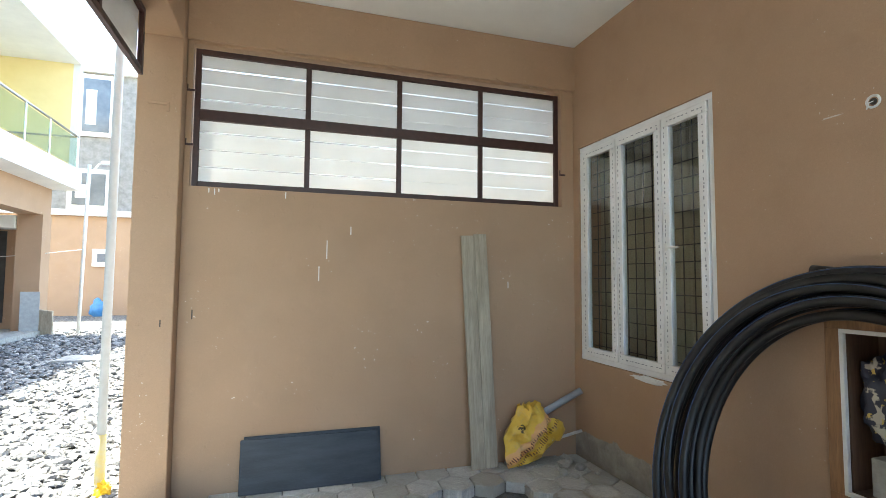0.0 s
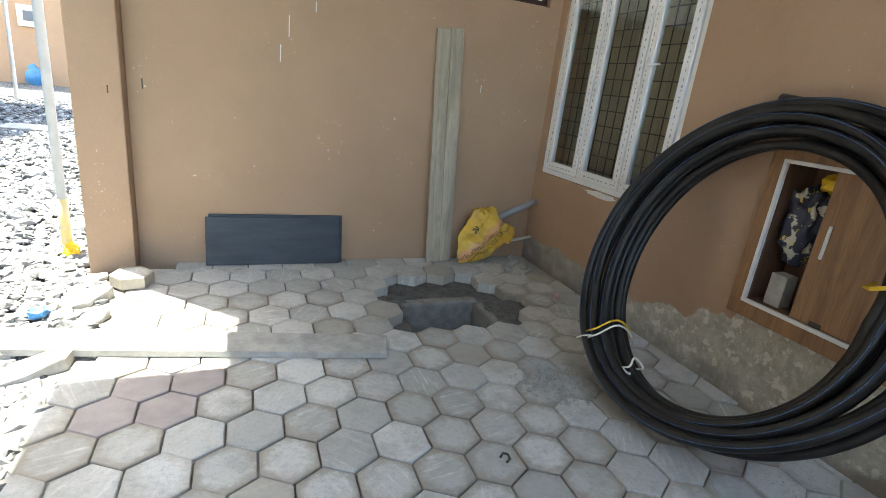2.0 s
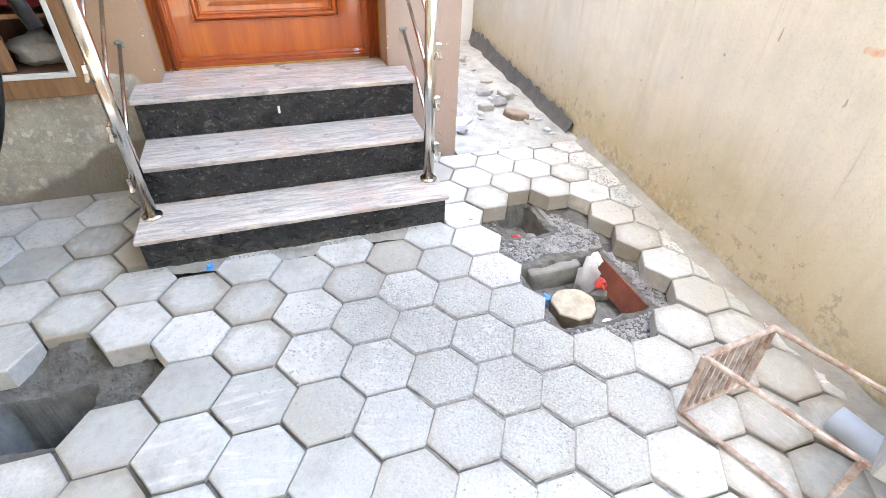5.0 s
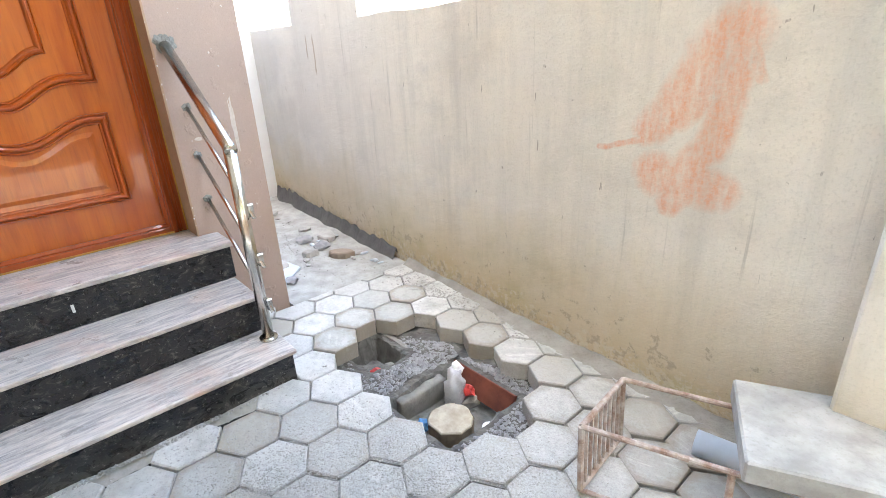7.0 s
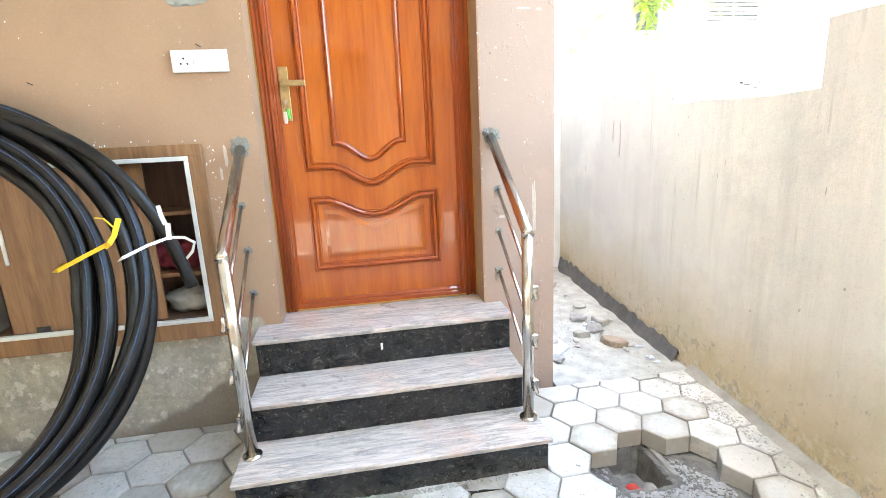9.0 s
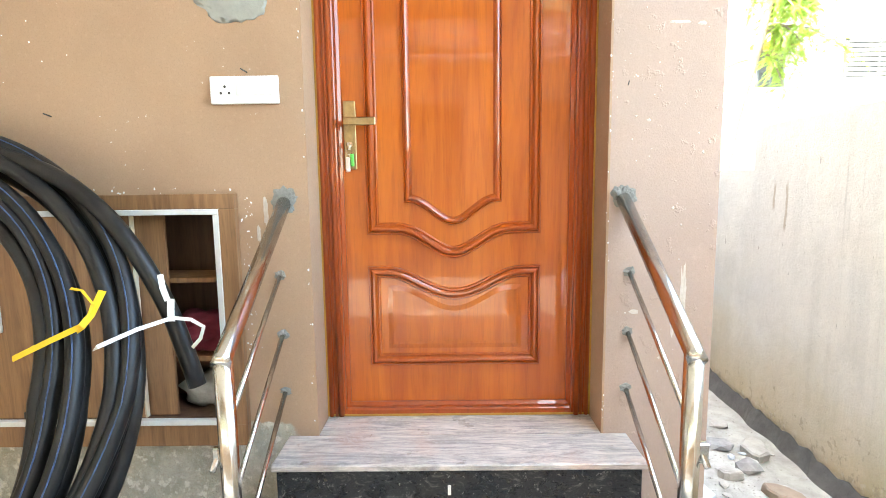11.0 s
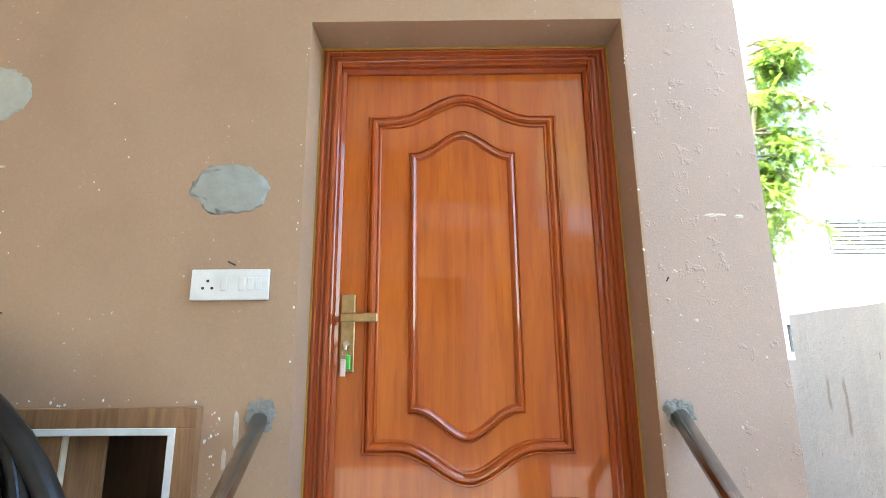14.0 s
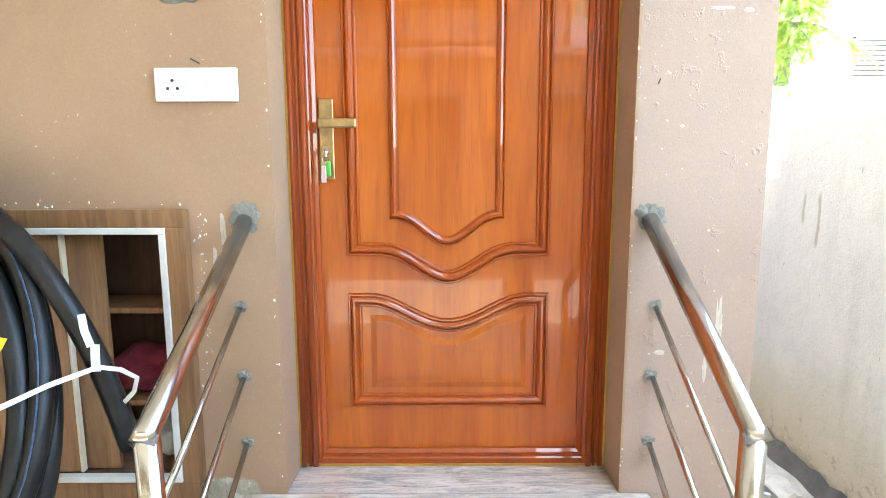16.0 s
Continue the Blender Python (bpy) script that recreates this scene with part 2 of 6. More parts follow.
def paver_mat():
    """Cast concrete: light grey, dusty, trowel scuffs, each piece a little different."""
    g = Graph("paver_concrete")
    rnd = g.n("ShaderNodeObjectInfo").outputs["Random"]
    isl = g.geo.outputs["Random Per Island"]
    tint = g.math("FRACT", g.math("ADD", rnd, isl))
    tint2 = g.math("FRACT", g.math("MULTIPLY", tint, 7.31))
    cloud = g.noise(5, 7, 0.7)
    grain = g.noise(210, 4, 0.75)
    mott = g.noise(38, 6, 0.7)
    turn = g.n("ShaderNodeVectorRotate", Vector=g.pos, Angle=g.math("MULTIPLY", tint2, 6.28))
    turn.rotation_type = "Z_AXIS"
    scuff = g.noise(1.0, 5, 0.6, g.scaled(5, 42, 5, turn.outputs[0]))
    col = g.mix(tint, (0.40, 0.392, 0.362), (0.60, 0.585, 0.55))
    col = g.mix(g.math("MULTIPLY", g.ramp(scuff, 0.53, 0.66), g.ramp(tint2, 0.3, 0.8, 0.05, 0.7)), col, (0.70, 0.68, 0.63))
    col = g.mix(g.ramp(cloud, 0.48, 0.72, 0, 0.75), col, (0.27, 0.255, 0.225))
    col = g.mix(g.ramp(g.noise(1.3, 6, 0.65), 0.52, 0.70, 0, 0.6), col, (0.34, 0.31, 0.265))
    col = g.mix(g.ramp(mott, 0.5, 0.72, 0, 0.5), col, (0.28, 0.27, 0.25))
    col = g.mix(g.ramp(grain, 0.55, 0.72, 0, 0.6), col, (0.20, 0.19, 0.18))
    col = g.mix(g.ramp(g.noise(90, 2, 0.5), 0.765, 0.78, 0, 0.7), col, (0.10, 0.10, 0.10))
    odd = g.math("FRACT", g.math("MULTIPLY", tint, 5.37))
    col = g.mix(g.ramp(odd, 0.86, 0.9, 0, 0.6), col, (0.34, 0.31, 0.255))
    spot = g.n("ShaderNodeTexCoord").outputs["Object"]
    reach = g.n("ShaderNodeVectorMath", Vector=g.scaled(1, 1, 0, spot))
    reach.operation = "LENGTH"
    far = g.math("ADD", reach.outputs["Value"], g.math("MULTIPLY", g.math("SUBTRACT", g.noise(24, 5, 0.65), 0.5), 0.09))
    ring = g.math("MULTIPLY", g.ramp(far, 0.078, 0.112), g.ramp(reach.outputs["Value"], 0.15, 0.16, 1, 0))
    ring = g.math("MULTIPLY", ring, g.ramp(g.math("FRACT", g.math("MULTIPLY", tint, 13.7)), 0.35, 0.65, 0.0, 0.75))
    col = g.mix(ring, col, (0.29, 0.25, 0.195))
    near = g.n("ShaderNodeVectorMath", Vector=g.scaled(1.25, 1.0, 0))
    near.operation = "DISTANCE"
    near.inputs[1].default_value = (-1.95, -0.32, 0)
    spread = g.math("ADD", near.outputs["Value"], g.math("MULTIPLY", g.math("SUBTRACT", g.noise(3.5, 6, 0.65), 0.5), 0.8))
    film = g.math("MULTIPLY", g.ramp(spread, 0.35, 1.0, 0.95, 0.0), g.ramp(g.noise(26, 5, 0.7), 0.34, 0.55, 0.25, 1.0))
    dirt = g.mix(g.ramp(g.noise(120, 4, 0.75), 0.42, 0.62), (0.47, 0.46, 0.435), (0.29, 0.28, 0.26))
    col = g.mix(film, col, dirt)
    n = g.bump(mott, 0.45, 0.005)
    n = g.bump(scuff, 0.25, 0.004, n)
    n = g.bump(g.noise(7, 3, 0.5), 0.3, 0.012, n)
    return g.done(col, 0.88, g.bump(grain, 0.7, 0.003, n))


def wood(name, light, dark, grain=(1.2, 14, 14), rough=0.25, coat=0.0, along=2, bump=0.05):
    g = Graph(name)
    s = [grain[1], grain[1], grain[1]]
    s[along] = grain[0]
    v = g.scaled(*s)
    a = g.noise(1.0, 6, 0.62, v, 1.2)
    fine = g.noise(9.0, 4, 0.6, v)
    col = g.mix(g.ramp(a, 0.3, 0.72), light, dark)
    col = g.mix(g.ramp(fine, 0.5, 0.75, 0, 0.4), col, tuple(c * 0.6 for c in dark))
    more = {"Coat_Weight": coat, "Coat_Roughness": 0.045, "Specular_IOR_Level": 0.3} if coat else {}
    return g.done(col, g.ramp(a, 0, 1, rough, rough + 0.12), g.bump(fine, bump, 0.002), 0.0, **more)


def granite(name, kind):
    g = Graph(name)
    if kind == "black":
        v = g.n("ShaderNodeTexVoronoi", Scale=170.0, Vector=g.pos)
        col = g.mix(g.ramp(v.outputs["Distance"], 0.1, 0.5, 0.6, 0), (0.010, 0.010, 0.011), (0.04, 0.04, 0.04))
        smear = g.noise(1.0, 7, 0.7, g.scaled(20, 14, 26), 1.0)
        col = g.mix(g.ramp(smear, 0.57, 0.66, 0, 0.32), col, (0.34, 0.32, 0.28))
        col = g.mix(g.ramp(g.noise(60, 6, 0.75), 0.60, 0.66, 0, 0.6), col, (0.40, 0.38, 0.34))
        dust = g.ramp(g.math("ADD", g.axis(2), g.math("MULTIPLY", g.noise(18, 6, 0.7), 0.16)), 0.05, 0.14, 0.3, 0.0)
        col = g.mix(dust, col, (0.20, 0.19, 0.16))
        return g.done(col, g.ramp(smear, 0.35, 0.65, 0.14, 0.5))
    w = g.noise(1.0, 8, 0.7, g.scaled(26, 3.2, 20), 2.0)
    col = g.mix(g.ramp(w, 0.38, 0.60), (0.64, 0.565, 0.50), (0.29, 0.265, 0.25))
    col = g.mix(g.ramp(g.noise(1.0, 6, 0.7, g.scaled(40, 5, 20), 1.0), 0.52, 0.66, 0, 0.7), col, (0.70, 0.64, 0.58))
    col = g.mix(g.ramp(g.noise(3.2, 5, 0.6), 0.52, 0.72, 0, 0.6), col, (0.56, 0.33, 0.24))
    col = g.mix(g.ramp(g.noise(60, 5, 0.7), 0.5, 0.75, 0, 0.5), col, (0.62, 0.58, 0.53))
    return g.done(col, g.ramp(g.noise(11, 5), 0.3, 0.7, 0.22, 0.6))


def gravel_mat():
    g = Graph("gravel_ground")
    v = g.n("ShaderNodeTexVoronoi", Scale=17.0, Vector=g.pos)
    v2 = g.n("ShaderNodeTexVoronoi", Scale=41.0, Vector=g.pos)
    tint = g.n("ShaderNodeSeparateXYZ", Vector=v.outputs["Color"]).outputs[0]
    col = g.mix(tint, (0.12, 0.12, 0.125), (0.33, 0.325, 0.31))
    col = g.mix(g.ramp(v.outputs["Distance"], 0.3, 0.75), col, (0.05, 0.05, 0.05))
    n = g.bump(v.outputs["Distance"], 0.9, 0.05)
    return g.done(col, 0.9, g.bump(v2.outputs["Distance"], 0.5, 0.02, n))


M = {}
M["house"] = house_wall()
M["plaster"] = plaster("brown_plaster", (0.43, 0.285, 0.185), (0.40, 0.26, 0.165))
M["pier"] = plaster("mauve_plaster", (0.44, 0.325, 0.265), (0.41, 0.30, 0.24), lump=0.4)
M["boundary"] = boundary_plaster()
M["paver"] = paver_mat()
M["ceiling"] = simple("ceiling_paint", (0.80, 0.79, 0.76), (0.72, 0.71, 0.68), 2, 0.8, 0.1)
M["gravel"] = gravel_mat()
M["stone"] = simple("crushed_stone", (0.34, 0.33, 0.325), (0.14, 0.14, 0.145), 14, 0.85, 0.5, 60)
M["rubble"] = simple("broken_concrete", (0.46, 0.44, 0.41), (0.26, 0.245, 0.22), 12, 0.92, 0.8, 60)
M["ledge"] = simple("rough_cement", (0.27, 0.258, 0.235), (0.14, 0.132, 0.118), 13, 0.93, 0.8, 80)
M["soil"] = simple("grey_soil", (0.15, 0.14, 0.125), (0.05, 0.047, 0.042), 14, 0.95, 0.9, 70)
M["grit"] = simple("cement_grit", (0.40, 0.385, 0.355), (0.25, 0.24, 0.22), 30, 0.95, 0.6, 120)
M["joint"] = simple("joint_sand", (0.25, 0.24, 0.215), (0.11, 0.104, 0.092), 3, 0.95, 0.9, 150)
M["brickbat"] = simple("brown_masonry", (0.34, 0.27, 0.21), (0.22, 0.17, 0.13), 12, 0.9, 0.5, 90)
M["verge"] = simple("wall_dirt", (0.36, 0.34, 0.30), (0.20, 0.18, 0.145), 7, 0.95, 0.9, 90)
M["pit"] = simple("pit_cement", (0.20, 0.195, 0.18), (0.07, 0.068, 0.062), 11, 0.92, 0.9, 60)
M["mortar"] = simple("dark_mortar", (0.13, 0.125, 0.12), (0.07, 0.068, 0.066), 12, 0.95, 0.9, 50)
M["concrete"] = simple("weathered_concrete", (0.43, 0.42, 0.39), (0.22, 0.21, 0.19), 9, 0.88, 0.7, 70)
M["door"] = wood("varnished_teak", (0.56, 0.140, 0.007), (0.37, 0.064, 0.004), (0.7, 9, 9), 0.38, 1.0, 2, 0.12)
M["door_frame"] = wood("varnished_frame", (0.40, 0.070, 0.006), (0.27, 0.038, 0.003), (0.9, 7, 7), 0.35, 0.9)
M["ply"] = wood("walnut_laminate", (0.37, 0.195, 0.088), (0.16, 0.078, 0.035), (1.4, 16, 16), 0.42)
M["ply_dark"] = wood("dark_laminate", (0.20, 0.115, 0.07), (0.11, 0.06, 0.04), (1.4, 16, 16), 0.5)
M["plank"] = wood("grey_plank", (0.50, 0.44, 0.35), (0.28, 0.24, 0.185), (1.0, 16, 16), 0.85, 0.0, 2, 0.4)
M["board"] = simple("cement_board", (0.44, 0.43, 0.40), (0.25, 0.24, 0.22), 11, 0.92, 0.7, 75)
def film_mat():
    g = Graph("protective_film")
    col = g.mix(g.ramp(g.noise(5, 5), 0.4, 0.7), (0.83, 0.84, 0.85), (0.74, 0.75, 0.76))
    return g.done(col, 0.3, g.bump(g.noise(60, 3), 0.1, 0.003))


M["film"] = film_mat()
M["print"] = simple("grey_print", (0.20, 0.22, 0.26), (0.42, 0.44, 0.47), 60, 0.4, 0.02)
M["steel"] = simple("brushed_steel", (0.66, 0.64, 0.60), (0.50, 0.48, 0.45), 20, 0.11, 0.05, 200, 1.0)
M["brass"] = simple("antique_brass", (0.56, 0.43, 0.22), (0.36, 0.27, 0.13), 30, 0.3, 0.05, 200, 1.0)
M["grille"] = simple("maroon_iron", (0.055, 0.018, 0.015), (0.03, 0.012, 0.01), 20, 0.4, 0.1)
M["hose"] = simple("black_polythene", (0.006, 0.006, 0.0063), (0.030, 0.028, 0.026), 9, 0.30, 0.2, 140, 0.0, None, Specular_IOR_Level=0.34)
M["yellow"] = simple("yellow_plastic", (0.80, 0.52, 0.02), (0.62, 0.36, 0.02), 18, 0.45, 0.1)
M["white"] = simple("white_plastic", (0.78, 0.78, 0.76), (0.64, 0.63, 0.60), 12, 0.4, 0.05)
M["slab"] = simple("blue_black_slab", (0.014, 0.021, 0.033), (0.062, 0.072, 0.086), 1.0, 0.45, 0.25, 12, 0.0, (2.2, 2.2, 14))
M["packet"] = simple("clear_packet", (0.56, 0.56, 0.57), (0.38, 0.38, 0.40), 20, 0.2, 0.3)
M["pvc"] = simple("grey_pvc", (0.36, 0.38, 0.40), (0.27, 0.28, 0.29), 12, 0.4, 0.05)
M["pvc_pale"] = simple("pale_pvc", (0.50, 0.55, 0.60), (0.42, 0.46, 0.50), 12, 0.4, 0.05)
M["rust"] = simple("rusted_iron", (0.26, 0.16, 0.115), (0.62, 0.57, 0.52), 22, 0.8, 0.6, 90)
M["red_rust"] = simple("red_rust", (0.20, 0.055, 0.03), (0.10, 0.03, 0.02), 12, 0.8, 0.5)
M["red"] = simple("red_wrapper", (0.55, 0.05, 0.04), (0.35, 0.03, 0.03), 18, 0.35, 0.1)
M["maroon"] = simple("maroon_cloth", (0.20, 0.02, 0.035), (0.10, 0.01, 0.02), 14, 0.9, 0.4, 200)
M["bluebit"] = simple("blue_wrapper", (0.08, 0.28, 0.55), (0.05, 0.15, 0.4), 18, 0.35, 0.1)
M["pink"] = simple("pink_wrapper", (0.75, 0.50, 0.55), (0.6, 0.35, 0.4), 18, 0.4, 0.1)
M["cut"] = simple("cut_wood", (0.46, 0.40, 0.31), (0.27, 0.22, 0.16), 22, 0.85, 0.5)
M["bark"] = simple("tree_bark", (0.22, 0.17, 0.12), (0.11, 0.085, 0.06), 18, 0.9, 0.9, 50)
M["curtain"] = simple("cream_curtain", (0.52, 0.47, 0.33), (0.44, 0.39, 0.27), 3, 0.9, 0.2, 120)
M["bar"] = simple("dark_bar", (0.035, 0.035, 0.03), (0.06, 0.055, 0.05), 20, 0.5, 0.1)
M["daub"] = simple("grey_cement_daub", (0.27, 0.265, 0.24), (0.16, 0.155, 0.14), 30, 0.85, 0.7)
M["patch"] = simple("grey_cement_patch", (0.37, 0.375, 0.34), (0.28, 0.285, 0.26), 14, 0.85, 0.5)
M["green"] = simple("green_plastic", (0.16, 0.65, 0.10), (0.10, 0.5, 0.08), 18, 0.4, 0.05)
M["white_wall"] = simple("white_wall_paint", (0.80, 0.80, 0.78), (0.70, 0.70, 0.69), 2, 0.8, 0.2)
M["yellow_wall"] = simple("yellow_wall_paint", (0.84, 0.70, 0.36), (0.78, 0.64, 0.31), 2, 0.8, 0.2)
# Shade inside openings, put into the colour of flat panels
M["painted_shade"] = simple("opening_shade", (0.06, 0.06, 0.06), (0.03, 0.03, 0.03), 3, 0.8, 0.1)
M["cladding"] = simple("stone_cladding", (0.30, 0.29, 0.28), (0.16, 0.155, 0.15), 5, 0.85, 0.6, 30)
def leaf_mat():
    g = Graph("leaf_green")
    col = g.mix(g.geo.outputs["Random Per Island"], (0.07, 0.13, 0.02), (0.17, 0.24, 0.04))
    g.done(col, 0.5)
    tr = g.n("ShaderNodeBsdfTranslucent", Color=(0.30, 0.42, 0.06))
    mixs = g.n("ShaderNodeMixShader")
    mixs.inputs[0].default_value = 0.5
    g.t.links.new(g.bsdf.outputs[0], mixs.inputs[1])
    g.t.links.new(tr.outputs[0], mixs.inputs[2])
    g.t.links.new(mixs.outputs[0], g.t.nodes["Material Output"].inputs[0])
    return g.mat


M["leaf"] = leaf_mat()
M["leaf_dry"] = simple("leaf_brown", (0.22, 0.11, 0.06), (0.12, 0.06, 0.03), 9, 0.6, 0.1)
M["pinkstone"] = simple("mauve_paver", (0.38, 0.33, 0.315), (0.28, 0.24, 0.23), 8, 0.85, 0.4, 120)


def glass_mat(name, tint, rough=0.0):
    g = Graph(name)
    return g.done(tint, rough, None, 0.0, Transmission_Weight=1.0, IOR=1.45)


M["glass"] = glass_mat("window_glass", (0.9, 0.95, 0.93))


# ---- building blocks ----
def link(name, bm, mat, parent=None, label="", smooth=False):
    me = bpy.data.meshes.new(name)
    bmesh.ops.recalc_face_normals(bm, faces=bm.faces[:])
    bm.to_mesh(me)
    bm.free()
    for m in mat if isinstance(mat, (list, tuple)) else [mat]:
        me.materials.append(m)
    if smooth:
        for p in me.polygons:
            p.use_smooth = True
    ob = new(name, me)
    if parent:
        ob.parent = parent
        ob.matrix_parent_inverse = parent.matrix_basis.inverted()
    if label:
        tagged(ob, label)
    return ob


def part(name, bm, mat, parent, label="", smooth=False):
    return link(name, bm, mat, parent, label, smooth)


def empty(name, x, y, z, label, category, group="", kind=""):
    ob = new(name)
    ob.matrix_basis = pose(x, y, z)
    return tagged(ob, label, category, group, kind)


def box(x0, y0, z0, x1, y1, z1, bev=0.0, bm=None, m=None, seg=1):
    bm = bm or bmesh.new()
    made = bmesh.ops.create_cube(bm, size=1.0)["verts"]
    for v in made:
        v.co = Vector((x0 + (v.co.x + 0.5) * (x1 - x0), y0 + (v.co.y + 0.5) * (y1 - y0), z0 + (v.co.z + 0.5) * (z1 - z0)))
        if m:
            v.co = m @ v.co
    if bev:
        edges = {e for v in made for e in v.link_edges}
        bmesh.ops.bevel(bm, geom=list(edges), offset=bev, segments=seg, affect="EDGES", profile=0.6)
    return bm


def ribbon(points, width, face, bm=None, thick=0.0016):
    """A flat strap along points, its broad side turned to face."""
    bm = bm or bmesh.new()
    pts, face = [Vector(p) for p in points], Vector(face)
    rings = []
    for i, p in enumerate(pts):
        d = (pts[min(i + 1, len(pts) - 1)] - pts[max(i - 1, 0)]).normalized()
        w = d.cross(face).normalized() * width / 2
        n = w.cross(d).normalized() * thick / 2
        rings.append([bm.verts.new(q) for q in (p - w - n, p + w - n, p + w + n, p - w + n)])
    for a, b in zip(rings, rings[1:]):
        for k in range(4):
            bm.faces.new((a[k], a[(k + 1) % 4], b[(k + 1) % 4], b[k]))
    bm.faces.new(rings[0][::-1])
    bm.faces.new(rings[-1])
    return bm


def tube(points, r, sides=10, bm=None, cap=True, closed=False, taper=None):
    """A round bar swept along points."""
    bm = bm or bmesh.new()
    pts = [Vector(p) for p in points]
    n = len(pts)
    rings, side = [], None
    for i, p in enumerate(pts):
        a = pts[(i - 1) % n] if closed else pts[max(i - 1, 0)]
        b = pts[(i + 1) % n] if closed else pts[min(i + 1, n - 1)]
        d = (b - a).normalized()
        if side is None:
            side = d.orthogonal().normalized()
        side = (side - d * side.dot(d)).normalized()
        up = d.cross(side)
        rr = r if taper is None else r * taper[i]
        rings.append([bm.verts.new(p + rr * (math.cos(k * math.tau / sides) * side + math.sin(k * math.tau / sides) * up)) for k in range(sides)])
    for i in range(n if closed else n - 1):
        a, b = rings[i], rings[(i + 1) % n]
        for k in range(sides):
            bm.faces.new((a[k], a[(k + 1) % sides], b[(k + 1) % sides], b[k]))
    if cap and not closed:
        bm.faces.new(rings[0][::-1])
        bm.faces.new(rings[-1])
    return bm


def prism(outline, z0, z1, bev=0.0, bm=None):
    """A flat outline in x, y drawn up from z0 to z1, with a chamfer round its top."""
    bm = bm or bmesh.new()
    c = sum((Vector(p) for p in outline), Vector((0, 0))) / len(outline)
    lo = [bm.verts.new((*p, z0)) for p in outline]
    rings = [lo, [bm.verts.new((*p, z1 - bev)) for p in outline]]
    if bev:
        rings.append([bm.verts.new((*(Vector(p) + (c - Vector(p)).normalized() * bev * 1.2), z1)) for p in outline])
    n = len(outline)
    for a, b in zip(rings, rings[1:]):
        for k in range(n):
            bm.faces.new((a[k], a[(k + 1) % n], b[(k + 1) % n], b[k]))
    bm.faces.new(rings[-1])
    bm.faces.new(lo[::-1])
    return bm


def rock(cx, cy, cz, sx, sy, sz, seed, bm=None, flat=0.0):
    """An angular lump."""
    bm = bm or bmesh.new()
    rng = random.Random(seed)
    made = bmesh.ops.create_icosphere(bm, subdivisions=1, radius=1.0)["verts"]
    turn = Euler((rng.uniform(-0.3, 0.3), rng.uniform(-0.3, 0.3), rng.uniform(0, 6.3))).to_matrix()
    for v in made:
        k = rng.uniform(0.72, 1.12)
        co = Vector((max(-0.8, min(0.8, v.co.x * k)) * sx, max(-0.8, min(0.8, v.co.y * k)) * sy, max(-0.75, min(0.75, v.co.z * k)) * sz))
        v.co = turn @ co + Vector((cx, cy, cz))
    return bm


def holed_wall(name, axis, at, thick, u0, u1, z0, z1, holes, mat, flip=1):
    """An upright wall with rectangular openings through it. axis 'x': the wall's face lies at x = at and u runs along y."""
    us = sorted({u0, u1, *(h[0] for h in holes), *(h[1] for h in holes)})
    zs = sorted({z0, z1, *(h[2] for h in holes), *(h[3] for h in holes)})
    bm = bmesh.new()
    cache = {}

    def vert(u, z, d):
        key = (u, z, d)
        if key not in cache:
            w = at + d * thick * flip
            cache[key] = bm.verts.new((w, u, z) if axis == "x" else (u, w, z))
        return cache[key]

    def solid(i, j):
        if not (0 <= i < len(us) - 1 and 0 <= j < len(zs) - 1):
            return False
        u, z = (us[i] + us[i + 1]) / 2, (zs[j] + zs[j + 1]) / 2
        return not any(h[0] < u < h[1] and h[2] < z < h[3] for h in holes)

    for i in range(len(us) - 1):
        for j in range(len(zs) - 1):
            if not solid(i, j):
                continue
            a, b, c, d = us[i], us[i + 1], zs[j], zs[j + 1]
            for k in (0, 1):
                bm.faces.new([vert(*p, k) for p in ((a, c), (b, c), (b, d), (a, d))])
            for di, dj, p, q in ((-1, 0, (a, c), (a, d)), (1, 0, (b, c), (b, d)), (0, -1, (a, c), (b, c)), (0, 1, (a, d), (b, d))):
                if not solid(i + di, j + dj):
                    bm.faces.new((vert(*p, 0), vert(*q, 0), vert(*q, 1), vert(*p, 1)))
    ob = link(name, bm, mat)
    return ob


def structure(ob, label, category):
    return tagged(ob, label, category, "", "structure")


def crumple(cx, cy, cz, sx, sy, sz, seed, sub=3, amp=0.35, freq=2.2):
    """A crumpled bag or scrap of sheet."""
    bm = bmesh.new()
    made = bmesh.ops.create_icosphere(bm, subdivisions=sub, radius=1.0)["verts"]
    off = Vector((seed * 3.7, seed * 1.3, seed * 2.1))
    for v in made:
        k = 1 + amp * (noise.noise(v.co * freq + off)) + amp * 0.5 * noise.noise(v.co * freq * 2.7 + off)
        v.co = Vector((cx + v.co.x * k * sx, cy + v.co.y * k * sy, cz + max(-1, v.co.z * k) * sz))
    return bm


def inside(p, poly):
    hit = False
    for (x0, y0), (x1, y1) in zip(poly, poly[1:] + poly[:1]):
        if (y0 > p[1]) != (y1 > p[1]) and p[0] < (x1 - x0) * (p[1] - y0) / (y1 - y0) + x0:
            hit = not hit
    return hit


def clip(poly, nx, ny, d):
    """Keeps the part of an outline where nx * x + ny * y <= d."""
    out = []
    for (x0, y0), (x1, y1) in zip(poly, poly[1:] + poly[:1]):
        a, b = nx * x0 + ny * y0 - d, nx * x1 + ny * y1 - d
        if a <= 0:
            out.append((x0, y0))
        if a * b < 0:
            k = a / (a - b)
            out.append((x0 + (x1 - x0) * k, y0 + (y1 - y0) * k))
    return out


